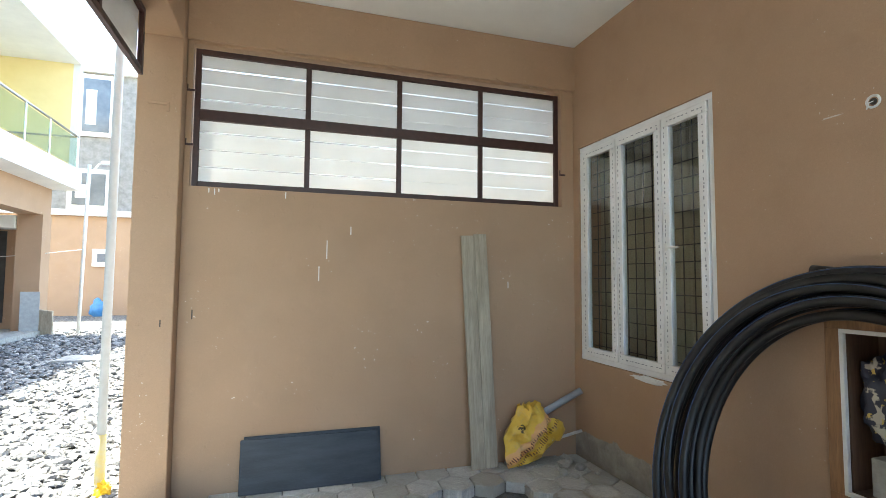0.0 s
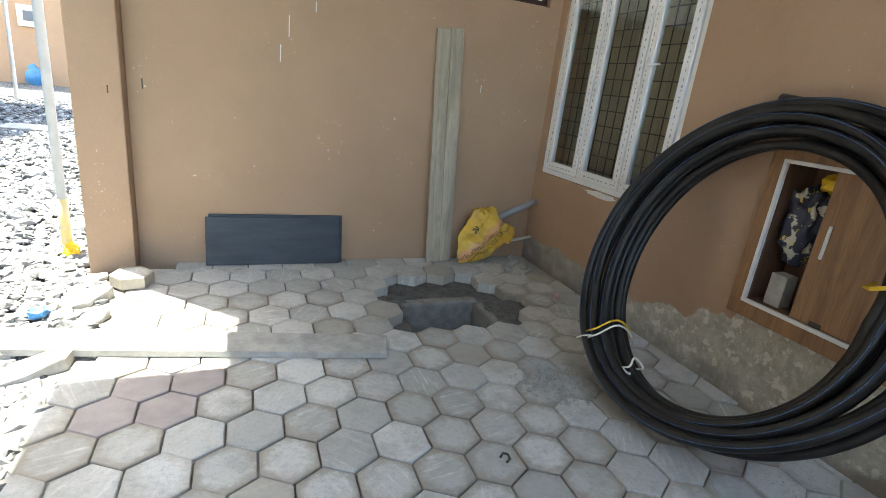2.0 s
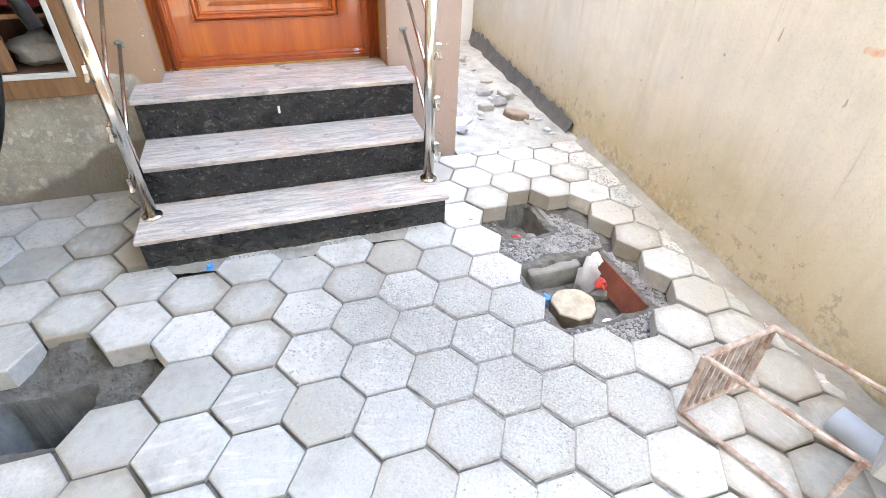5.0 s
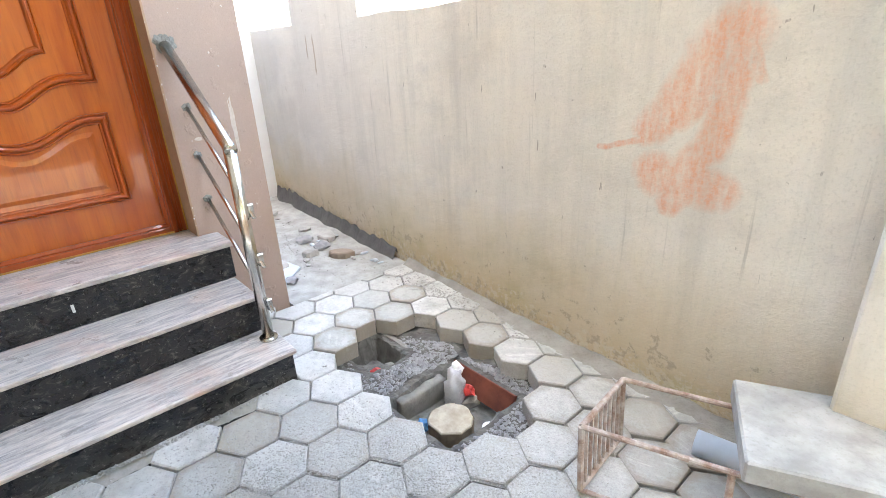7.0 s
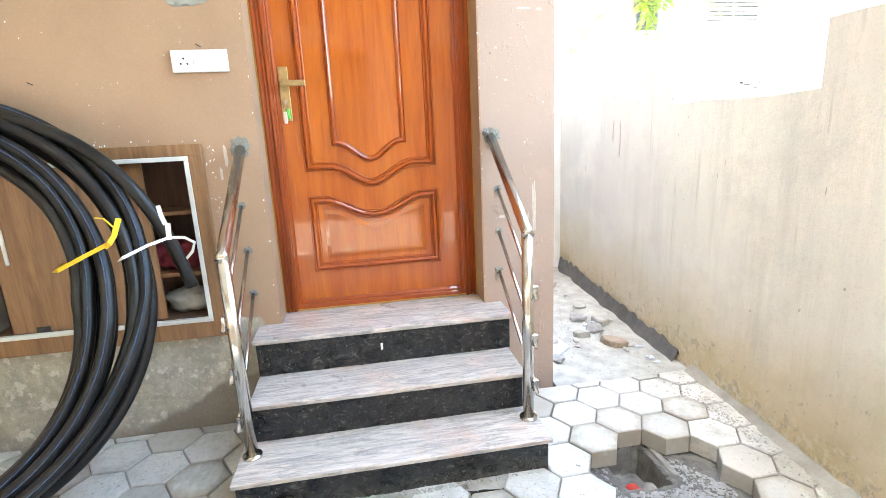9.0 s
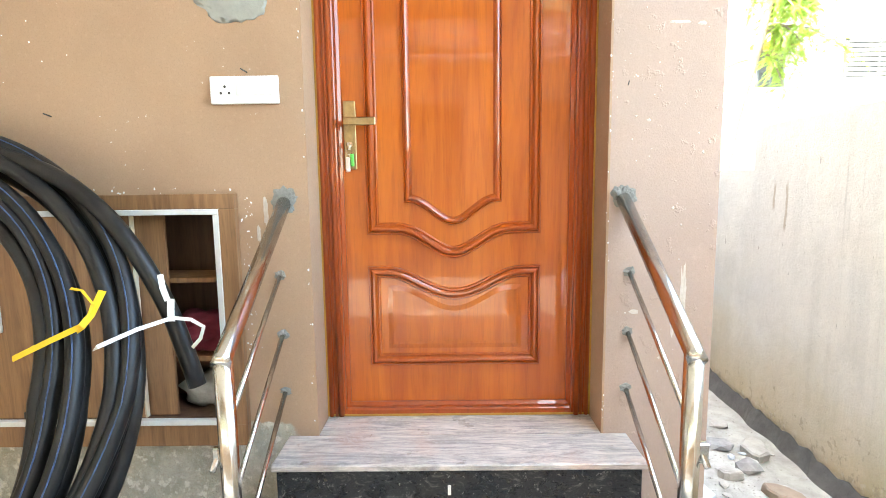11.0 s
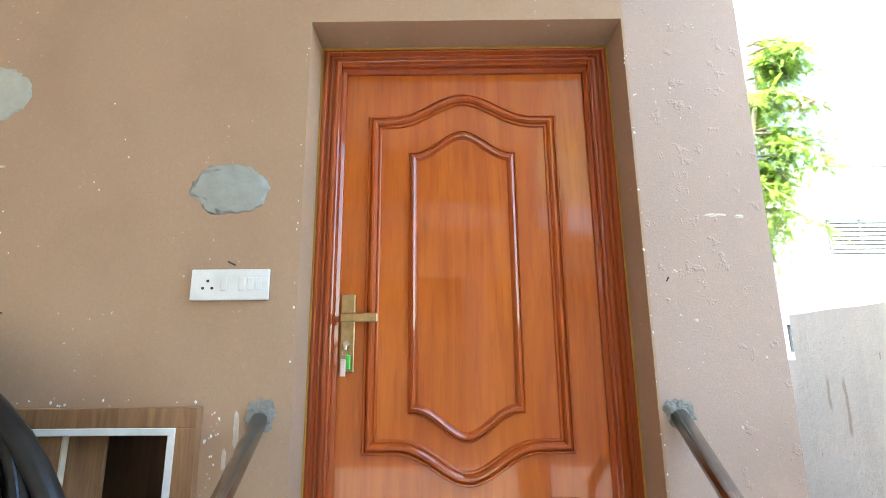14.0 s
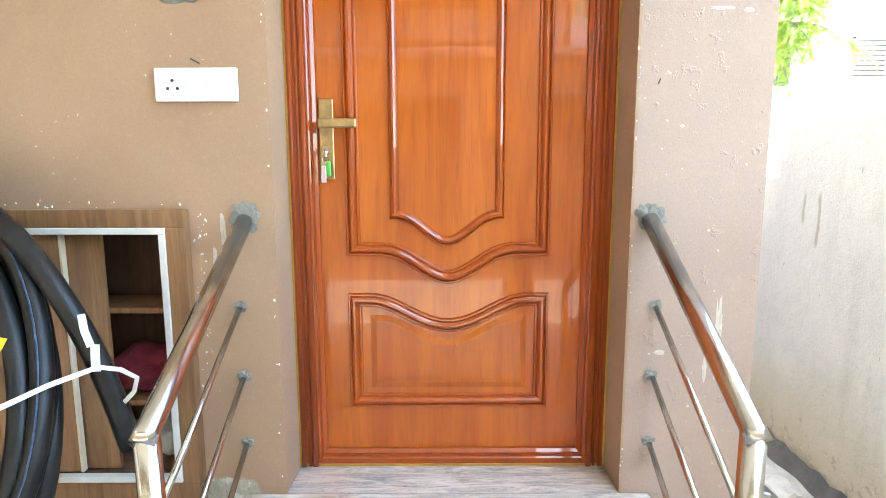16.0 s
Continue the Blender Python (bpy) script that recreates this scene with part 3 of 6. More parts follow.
# ---- ground, walls, ceiling ----
def sheet_with_gaps(name, xs, ys, z, gaps, mat, skirt=None):
    """A level sheet cut along xs and ys, without the cells inside gaps."""
    bm = bmesh.new()
    cache = {}

    def v(x, y, h):
        if (x, y, h) not in cache:
            cache[(x, y, h)] = bm.verts.new((x, y, h))
        return cache[(x, y, h)]

    for x0, x1 in zip(xs, xs[1:]):
        for y0, y1 in zip(ys, ys[1:]):
            cx, cy = (x0 + x1) / 2, (y0 + y1) / 2
            if any(g[0] < cx < g[1] and g[2] < cy < g[3] for g in gaps):
                continue
            bm.faces.new((v(x0, y0, z), v(x1, y0, z), v(x1, y1, z), v(x0, y1, z)))
    if skirt is not None:
        rim = [(xs[0], ys[0]), (xs[-1], ys[0]), (xs[-1], ys[-1]), (xs[0], ys[-1])]
        for a, b in zip(rim, rim[1:] + rim[:1]):
            bm.faces.new([bm.verts.new((*a, z)), bm.verts.new((*b, z)), bm.verts.new((*b, skirt)), bm.verts.new((*a, skirt))])
    return link(name, bm, mat)


PITS = [(-1.55, -0.86, 3.36, 3.92, -0.34), (-1.41, -1.18, 1.10, 1.40, -0.38), (-0.83, -0.53, -0.82, -0.58, -0.235), (-1.44, -1.03, -0.95, -0.52, -0.205)]
BED = (-3.42, 0.02, -1.75, 4.72)
structure(sheet_with_gaps("ground", [-400, BED[0], BED[1], 400], [-400, BED[2], BED[3], 400], -0.045, [BED], M["gravel"]),
          "grey crushed stone gravel ground of the yard", "ground")
xs = sorted({BED[0], BED[1], *(p[0] for p in PITS), *(p[1] for p in PITS)})
ys = sorted({BED[2], BED[3], *(p[2] for p in PITS), *(p[3] for p in PITS)})
structure(sheet_with_gaps("paving_bed", xs, ys, -0.105, [p[:4] for p in PITS], M["soil"], -0.045),
          "damp grey soil bed under the paving", "soil")


MOUNDS = [(-1.00, 1.20, 0.10, 0.07), (-0.62, 3.72, 0.16, 0.05), (-1.62, 3.95, 0.14, 0.03), (-0.98, -0.70, 0.11, 0.035), (-1.55, -0.93, 0.12, 0.03),
          (-1.20, -1.03, 0.08, 0.03), (-0.90, -0.92, 0.09, 0.04), (-1.58, -0.60, 0.10, 0.03), (-0.55, 3.50, 0.10, 0.04), (-1.45, 1.45, 0.10, 0.025)]


def soil_at(x, y):
    """Height of the dug earth, and how far inside a pit the place lies."""
    p = Vector((x, y, 0.0))
    rough = 0.010 * noise.noise(p * 9) + 0.009 * noise.noise(p * 23) + 0.006 * noise.noise(p * 55)
    h = -0.092 + rough
    for mx, my, r, up in MOUNDS:
        h += up * math.exp(-((x - mx) ** 2 + (y - my) ** 2) / (r * r))
    deep = 0.0
    for k, (x0, x1, y0, y1, depth) in enumerate(PITS):
        sway = 0.016 * noise.noise(p * 7 + Vector((k, 5, 0))) + 0.006 * noise.noise(p * 31)
        d = min(x - x0, x1 - x, y - y0, y1 - y) - 0.012 + sway
        f = max(0.0, min(1.0, d / 0.018))
        if f > deep:
            deep = f
            h = h + (depth + 0.006 + rough * 0.45 - h) * f * f * (3 - 2 * f)
    return h, deep


def dug_earth(x0, x1, y0, y1, label):
    bm = bmesh.new()
    step = 0.0105
    nx, ny = int((x1 - x0) / step), int((y1 - y0) / step)
    grid, into = [], []
    for i in range(nx + 1):
        col = [soil_at(x0 + i * step, y0 + j * step) for j in range(ny + 1)]
        row = []
        for j, c in enumerate(col):
            p = Vector((x0 + i * step, y0 + j * step, c[0]))
            if c[1] > 0.0:
                p += Vector((noise.noise(p * 26), noise.noise(p * 26 + Vector((9, 3, 1))), 0.6 * noise.noise(p * 34))) * 0.007
            row.append(bm.verts.new(p))
        grid.append(row)
        into.append([c[1] for c in col])
    for i in range(nx):
        for j in range(ny):
            f = bm.faces.new((grid[i][j], grid[i + 1][j], grid[i + 1][j + 1], grid[i][j + 1]))
            f.material_index = 1 if max(into[i][j], into[i + 1][j], into[i + 1][j + 1], into[i][j + 1]) > 0.12 else 0
    structure(link("dug_earth", bm, [M["soil"], M["pit"]]), label, "pit")


dug_earth(-1.86, -0.50, 3.16, 4.32, "dark damp earth dug out round an open cement chamber")
dug_earth(-1.70, -0.96, 0.80, 1.66, "earth dug out round a small cement pit")
dug_earth(-1.76, -0.46, -1.12, -0.34, "gravelly earth dug out beside the boundary wall")

DOOR = (-0.192, 0.866, 0.50, 2.687)
WINDOW = (3.06, 4.605, 0.88, 2.845)
NICHE = (1.135, 2.37, 0.515, 1.405)
H = 3.85
structure(holed_wall("wall_house", "x", 0.0, 0.24, -0.20, 4.9, -0.11, H + 0.15, [(-0.192, *DOOR[1:]), WINDOW, NICHE], M["house"]),
          "brown painted house wall with bare flaking render at its foot", "wall")
structure(link("wall_pier", box(0.0, -0.585, -0.11, 0.24, -0.20, H + 0.15), M["pier"]),
          "mauve brown rough plastered pier beside the door", "wall")
structure(link("wall_side", box(0.24, -0.585, -0.11, 4.0, -0.345, H + 0.15), M["pier"]),
          "plastered side wall of the house along the passage", "wall")
structure(holed_wall("wall_grille", "y", 4.70, 0.22, -3.37, 0.0, -0.11, H, [(-3.33, -0.13, 2.295, 3.40)], M["plaster"]),
          "brown plastered porch wall with a barred opening above", "wall")
structure(link("beam_end", box(-3.37, 4.66, 3.42, 0.0, 4.696, H), M["plaster"]), "brown plastered beam over the barred opening", "beam")
structure(link("pillar", box(-3.665, 4.555, -0.11, -3.374, 4.95, H + 0.1, 0.006), M["plaster"]), "brown plastered corner pillar of the porch", "pillar")
structure(link("beam_side", box(-3.665, -0.60, 3.36, -3.374, 4.551, H, 0.006), M["plaster"]), "brown plastered beam along the open side of the porch", "beam")
structure(link("ceiling", box(-3.67, -0.60, H + 0.004, 0.0, 4.69, H + 0.14), M["ceiling"]), "white painted porch ceiling", "ceiling")
# Unseen slab, placed so its edges shade the paving beside the sun patch.
structure(link("roof_overhang", box(-4.63, -0.60, H + 0.15, 0.3, 4.17, H + 0.30), M["ceiling"]), "unseen concrete slab over the porch that bounds the sun patch", "roof")
structure(link("wall_porch_corner", box(-3.665, -0.60, -0.11, -3.374, -0.30, 3.35), M["plaster"]), "brown plastered pillar at the open side of the porch", "pillar")
# Unseen mass, added to keep the sun off the boundary wall.
structure(link("upper_storey", box(-3.4, -0.58, H + 0.31, 5.0, 4.9, 7.4), M["plaster"]), "unseen upper storey added above the porch to shade the boundary wall", "wall")


def room_behind():
    bm = bmesh.new()
    box(2.4, -0.34, 0.0, 2.5, 4.9, 3.4, 0, bm)
    box(0.24, 4.8, 0.0, 2.4, 4.9, 3.4, 0, bm)
    box(0.24, -0.34, 0.35, 2.4, 4.8, 0.42, 0, bm)
    box(0.24, -0.34, 3.3, 2.4, 4.8, 3.4, 0, bm)
    structure(link("wall_room", bm, M["ceiling"]), "plain walls of the room behind the window", "wall")


room_behind()


def by(x):
    """Line of the boundary wall's face."""
    return -1.42 - 0.07 * x


def boundary_wall():
    """Stepped top: low and high stretches in turn."""
    bm = bmesh.new()
    tops = [(-2.400, -1.61, 1.52), (-1.61, -0.745, 1.775), (-0.745, 0.29, 1.52), (0.29, 1.33, 1.78), (1.33, 2.9, 1.53)]
    for x0, x1, top in tops:
        n = max(2, int((x1 - x0) / 0.12))
        rng = random.Random(int(x0 * 100))
        row = []
        for i in range(n + 1):
            x = x0 + (x1 - x0) * i / n
            z = top + rng.uniform(-0.007, 0.007)
            row.append([bm.verts.new(c) for c in ((x, by(x), -0.11), (x, by(x), z), (x, by(x) - 0.14, z), (x, by(x) - 0.14, -0.11))])
        for a, b in zip(row, row[1:]):
            for k in range(4):
                bm.faces.new((a[k], a[(k + 1) % 4], b[(k + 1) % 4], b[k]))
        bm.faces.new(row[0])
        bm.faces.new(row[-1][::-1])
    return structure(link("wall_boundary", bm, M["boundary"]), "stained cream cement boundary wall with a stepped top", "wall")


boundary_wall()
structure(link("wall_boundary_pier", box(-2.80, -1.36, -0.11, -2.405, -1.10, 2.1, 0.01), M["boundary"]), "whitewashed pier at the end of the boundary wall", "wall")
structure(link("wall_passage_end", box(2.30, -1.60, -0.11, 2.42, -0.59, 1.55, 0.006), M["white_wall"]), "whitewashed wall closing the side passage", "wall")
structure(link("passage_floor", prism([(-0.06, -0.590), (2.30, -0.590), (2.30, by(2.3) + 0.004), (-0.06, by(-0.06) + 0.004)], -0.11, -0.012), M["concrete"]),
          "dusty cement floor of the side passage", "floor")


# ---- steps and door ----
def steps():
    st = empty("entrance_steps", -0.4, 0.35, 0, "three granite entrance steps with black risers", "steps")
    treads = [(-0.725, -0.45, -0.295, 1.005, 0.150), (-0.475, -0.19, -0.265, 0.965, 0.333), (-0.215, -0.004, -0.285, 0.975, 0.520)]
    low = -0.11
    for i, (x0, x1, y0, y1, z) in enumerate(treads):
        bm = box(x0, y0, z - 0.024, x1, y1, z, 0.005)
        if i == 2:
            box(-0.004, DOOR[0] + 0.003, z - 0.024, 0.20, DOOR[1] - 0.003, z, 0.0, bm)
        part("tread", bm, M["tread"], st, "pink and grey veined granite tread")
        part("riser", box(x0 + 0.022, y0 + 0.012, low, x1 + (0.2 if i < 2 else 0.0), y1 - 0.012, z - 0.026, 0.002), M["riser"], st, "black granite riser with cement smears")
        low = z + 0.001
    part("paint_fleck", box(-0.196, 0.372, 0.40, -0.192, 0.383, 0.435, 0.001), M["white"], st, "white paint fleck")
    return st


M["tread"], M["riser"] = granite("veined_granite", "pink"), granite("black_granite", "black")
steps()


def moulding(path, profile, x, bm):
    """Sweeps a profile of (inward, proud) pairs round a closed path of (y, z), standing proud of the plane x towards -x."""
    n = len(path)
    area = sum(path[i][0] * path[(i + 1) % n][1] - path[(i + 1) % n][0] * path[i][1] for i in range(n))
    sign = 1 if area > 0 else -1
    rings = []
    for i in range(n):
        p, a, b = (Vector(path[j % n]) for j in (i, i - 1, i + 1))
        d0, d1 = (p - a).normalized(), (b - p).normalized()
        n0, n1 = Vector((-d0.y, d0.x)) * sign, Vector((-d1.y, d1.x)) * sign
        m = n0 + n1
        m = m / max(0.35, m.dot(n0))
        rings.append([bm.verts.new((x - h, p.x + m.x * o, p.y + m.y * o)) for o, h in profile])
    for i in range(n):
        a, b = rings[i], rings[(i + 1) % n]
        for k in range(len(profile) - 1):
            bm.faces.new((a[k], a[k + 1], b[k + 1], b[k]))
    return bm


def wavy(y0, y1, z, rise, reach=0.78, n=28):
    """An ogee line from y0 to y1, level at the shoulders and rising in the middle."""
    out = []
    for i in range(n + 1):
        t = -1 + 2 * i / n
        k = min(1.0, abs(t) / reach)
        out.append((y0 + (y1 - y0) * i / n, z + rise * 0.5 * (1 + math.cos(math.pi * k))))
    return out


def front_door():
    d = empty("front_door", 0.17, 0.35, 0.52, "varnished orange brown carved wooden front door, shut", "door")
    fx = 0.150
    y0, y1, z0, z1 = DOOR[0] + 0.004, DOOR[1] - 0.004, 0.522, DOOR[3] - 0.004
    w = 0.070
    fr = [("frame_jamb", (fx, y0, z0, fx + 0.12, y0 + w, z1)), ("frame_jamb", (fx, y1 - w, z0, fx + 0.12, y1, z1)),
          ("frame_head", (fx, y0 + w, z1 - w, fx + 0.12, y1 - w, z1)), ("frame_sill", (fx, y0 + w, z0, fx + 0.12, y1 - w, z0 + 0.03))]
    for name, b in fr:
        part(name, box(*b, 0.004), M["door_frame"], d, "dark varnished wooden frame")
    bead = bmesh.new()
    for o, br in ((0.012, 0.010), (0.033, 0.007), (0.052, 0.012)):
        tube([(fx + 0.002, y0 + o, z0), (fx + 0.002, y0 + o, z1 - o), (fx + 0.002, y1 - o, z1 - o), (fx + 0.002, y1 - o, z0)], br, 12, bead)
    part("frame_bead", bead, M["door_frame"], d, "", True)
    part("frame_stop", moulding([(y0 + w, z0 + 0.03), (y1 - w, z0 + 0.03), (y1 - w, z1 - w), (y0 + w, z1 - w)], [(0, -0.02), (0.006, -0.02), (0.016, -0.03), (0.016, -0.06)], fx, bmesh.new()), M["door_frame"], d)
    part("paint_edge", moulding([(y0 - 0.003, z0), (y1 + 0.003, z0), (y1 + 0.003, z1 + 0.003), (y0 - 0.003, z1 + 0.003)], [(0, 0), (0, 0.003), (0.008, 0.003), (0.008, 0)], fx, bmesh.new()), M["gold_edge"], d, "ragged golden varnish edge")
    lx = 0.192
    leaf = box(lx, y0 + w + 0.002, z0 + 0.032, lx + 0.04, y1 - w - 0.002, z1 - w - 0.002, 0.002)
    part("leaf", leaf, M["door"], d)
    a, b = 0.006, 0.691
    prof = [(0, 0), (0.001, 0.009), (0.004, 0.013), (0.008, 0.013), (0.011, 0.008), (0.014, 0.014), (0.020, 0.019), (0.027, 0.019), (0.033, 0.013), (0.037, 0.005), (0.040, 0.007), (0.044, 0.007), (0.048, 0.001)]
    small = [(0, 0), (0.001, 0.007), (0.004, 0.010), (0.007, 0.006), (0.011, 0.012), (0.018, 0.015), (0.025, 0.011), (0.029, 0.004), (0.033, 0.0)]
    outer = wavy(a, b, 1.255, -0.096, 0.66) + wavy(a, b, 2.428, 0.090, 0.74)[::-1]
    inner = wavy(0.159, 0.544, 1.380, -0.090, 0.92) + wavy(0.159, 0.544, 2.284, 0.085, 0.92)[::-1]
    lower = [(a, 0.722), (b, 0.722)] + wavy(a, b, 1.128, -0.090, 0.78)[::-1]
    for path in (outer, lower):
        part("panel_moulding", moulding(path, prof, lx, bmesh.new()), M["door_bead"], d, "glossy raised moulding")
    part("inner_moulding", moulding(inner, small, lx - 0.001, bmesh.new()), M["door_bead"], d, "glossy raised moulding")
    raised = bmesh.new()
    yy0, yy1 = a + 0.075, b - 0.075
    moulding([(yy0, 0.79), (yy1, 0.79)] + wavy(yy0, yy1, 1.050, -0.085, 0.85)[::-1], [(0, 0), (0.02, 0.006), (0.03, 0.006)], lx, raised)
    part("raised_field", raised, M["door"], d)
    # lock plate, lever and keys
    plate = part("lock_plate", box(lx - 0.009, 0.722, 1.512, lx - 0.001, 0.770, 1.772, 0.003), M["brass"], d, "long brass lock plate")
    lev = box(lx - 0.060, 0.640, 1.674, lx - 0.046, 0.762, 1.704, 0.004)
    tube([(lx - 0.055, 0.748, 1.689), (lx - 0.005, 0.748, 1.689)], 0.011, 10, lev)
    part("lever", lev, M["brass"], plate, "flat brass lever")
    lock = tube([(lx - 0.024, 0.745, 1.606), (lx - 0.005, 0.745, 1.606)], 0.011, 12)
    tube([(lx - 0.020, 0.745, 1.566), (lx - 0.008, 0.745, 1.566)], 0.006, 8, lock)
    part("keyhole", lock, M["steel"], plate)
    keys = box(lx - 0.030, 0.742, 1.585, lx - 0.026, 0.752, 1.605, 0.001)
    tube([(lx - 0.028, 0.747 + 0.010 * math.cos(k * 0.63), 1.578 + 0.012 * math.sin(k * 0.63)) for k in range(10)], 0.0012, 5, keys, closed=True)
    part("key_ring", keys, M["steel"], plate)
    part("green_key", box(lx - 0.036, 0.728, 1.522, lx - 0.030, 0.744, 1.57, 0.003, None, pose(0, 0, 0)), M["green"], plate, "green plastic key tag")
    part("pale_key", box(lx - 0.043, 0.742, 1.500, lx - 0.037, 0.760, 1.556, 0.003), M["pinkish"], plate, "pale pink key tag")
    return d


M["gold_edge"] = simple("golden_varnish", (0.50, 0.28, 0.05), (0.36, 0.17, 0.03), 25, 0.4, 0.2)
M["door_bead"] = wood("varnished_bead", (0.46, 0.088, 0.006), (0.30, 0.045, 0.003), (0.7, 9, 9), 0.3, 1.0)
M["pinkish"] = simple("pale_tag", (0.66, 0.52, 0.46), (0.55, 0.42, 0.38), 18, 0.4, 0.05)
front_door()


def railing(y, out):
    """Steel post and sloping rails from the wall down to the bottom step."""
    r = empty("stair_railing", -0.55, y, 0.15, "stainless steel stair railing with three thin rods", "railing", "railings beside the steps")
    part("post", tube([(-0.552, y, 0.158), (-0.552, y, 1.004)], 0.0245, 18), M["steel"], r, "", True)
    part("handrail", tube([(-0.572, y, 0.996), (-0.552, y, 1.010), (-0.01, y, 1.390)], 0.0245, 18), M["steel"], r, "", True)
    for z in (1.125, 0.905, 0.690):
        slope = 0.69
        x1 = -0.585
        part("rod", tube([(-0.01, y + out * 0.031, z), (x1, y + out * 0.031, z + slope * x1 + 0.0)], 0.0085, 10), M["steel"], r, "", True)
        part("wall_daub", crumple(-0.003, y + out * 0.031, z + 0.004, 0.006, 0.019, 0.017, z * 9 + y, 3, 0.5, 1.8), M["daub"], r, "grey cement smear at the wall")
        x1 = -0.552
        part("clip", box(x1 - 0.012, y + out * 0.022, z + slope * x1 - 0.02, x1 + 0.004, y + out * 0.040, z + slope * x1 + 0.028, 0.003), M["steel"], r)
    part("wall_daub", crumple(-0.006, y, 1.395, 0.013, 0.037, 0.041, y * 5 + 2, 4, 0.6, 1.9), M["daub"], r, "grey cement daub at the wall")
    base = tube([(-0.552, y, 0.151), (-0.552, y, 0.160)], 0.040, 20)
    part("base_flange", base, M["steel"], r, "", True)
    return r


railing(0.950, 1)
railing(-0.246, -1)


# ---- porch fittings ----
def window_unit():
    w = empty("window_1", 0.03, 3.83, 0.88, "white uPVC three-casement window with protective film and inner bars", "window", "", "structure")
    y0, y1, z0, z1 = WINDOW[0] + 0.003, WINDOW[1] - 0.003, WINDOW[2] + 0.003, WINDOW[3] - 0.003
    x = 0.012
    f = 0.045
    fb = box(x, y0, z0, x + 0.07, y1, z0 + f, 0.003)
    box(x, y0, z1 - f, x + 0.07, y1, z1, 0.003, fb)
    box(x, y0, z0 + f, x + 0.07, y0 + f, z1 - f, 0.003, fb)
    box(x, y1 - f, z0 + f, x + 0.07, y1, z1 - f, 0.003, fb)
    part("window_frame", fb, M["film"], w, "white frame with speckled printed film")
    cuts = [y0 + f + 0.004, 3.535, 4.065, y1 - f - 0.004]
    for i in range(3):
        a, b = cuts[i] + 0.004, cuts[i + 1] - 0.004
        s = 0.072
        sash = bmesh.new()
        xx = x - 0.012
        for c in ((a, z0 + f + 0.002, b, z0 + f + s), (a, z1 - f - s, b, z1 - f - 0.002), (a, z0 + f + s, a + s, z1 - f - s), (b - s, z0 + f + s, b, z1 - f - s)):
            box(xx, c[0], c[1], xx + 0.05, c[2], c[3], 0.004, sash)
        sob = part("sash", sash, M["film"], w, "white casement under printed film")
        marks, rng = bmesh.new(), random.Random(40 + i)
        for c in (a + s * 0.42, b - s * 0.42):
            z = z0 + f + 0.05
            while z < z1 - f - 0.07:
                long = rng.uniform(0.008, 0.026)
                box(xx - 0.0012, c - rng.uniform(0.002, 0.007), z, xx - 0.0002, c + rng.uniform(0.001, 0.006), z + long, 0, marks)
                z += long + rng.uniform(0.010, 0.040)
        for c in (z0 + f + s * 0.5, z1 - f - s * 0.5):
            u = a + 0.03
            while u < b - 0.06:
                long = rng.uniform(0.008, 0.026)
                box(xx - 0.0012, u, c - rng.uniform(0.002, 0.007), xx - 0.0002, u + long, c + rng.uniform(0.001, 0.006), 0, marks)
                u += long + rng.uniform(0.010, 0.040)
        part("film_print", marks, M["print"], sob, "grey printed dashes on the film")
        g = part("pane", box(xx + 0.022, a + s - 0.004, z0 + f + s - 0.004, xx + 0.028, b - s + 0.004, z1 - f - s + 0.004), M["glass"], sob, "clear glass pane")
        g.visible_shadow = False
        if i == 0:
            hd = box(xx - 0.014, b - 0.16, 1.83, xx - 0.006, b - 0.035, 1.846, 0.003)
            box(xx - 0.012, b - 0.05, 1.815, xx, b - 0.028, 1.87, 0.003, hd)
            part("window_handle", hd, M["white"], sob)
    for k in range(1, 15):
        part("security_bar", tube([(0.135, y0 + k * (y1 - y0) / 15, z0 + 0.02), (0.135, y0 + k * (y1 - y0) / 15, z1 - 0.02)], 0.0055, 6), M["bar"], w)
    for k in range(1, 16):
        part("security_bar", tube([(0.142, y0 + 0.02, z0 + k * (z1 - z0) / 16), (0.142, y1 - 0.02, z0 + k * (z1 - z0) / 16)], 0.0045, 6), M["bar"], w)
    return w


window_unit()


def curtain():
    bm = bmesh.new()
    n = 120
    rows = [[bm.verts.new((0.29 + 0.014 * math.sin(i * 0.9) + 0.006 * math.sin(i * 2.3), 2.95 + 1.75 * i / n, z)) for i in range(n + 1)] for z in (0.6, 1.7, 3.0)]
    for a, b in zip(rows, rows[1:]):
        for i in range(n):
            bm.faces.new((a[i], a[i + 1], b[i + 1], b[i]))
    ob = link("curtain", bm, M["curtain"], None, "", True)
    sol = ob.modifiers.new("cloth", "SOLIDIFY")
    sol.thickness = 0.004
    return tagged(ob, "cream cloth curtain drawn behind the window", "curtain")


curtain()
part("sill_crumb", crumple(-0.006, 3.70, 0.855, 0.012, 0.16, 0.022, 4, 3, 0.6), M["white_wall"], bpy.data.objects["window_1"], "crumbling white putty under the sill")


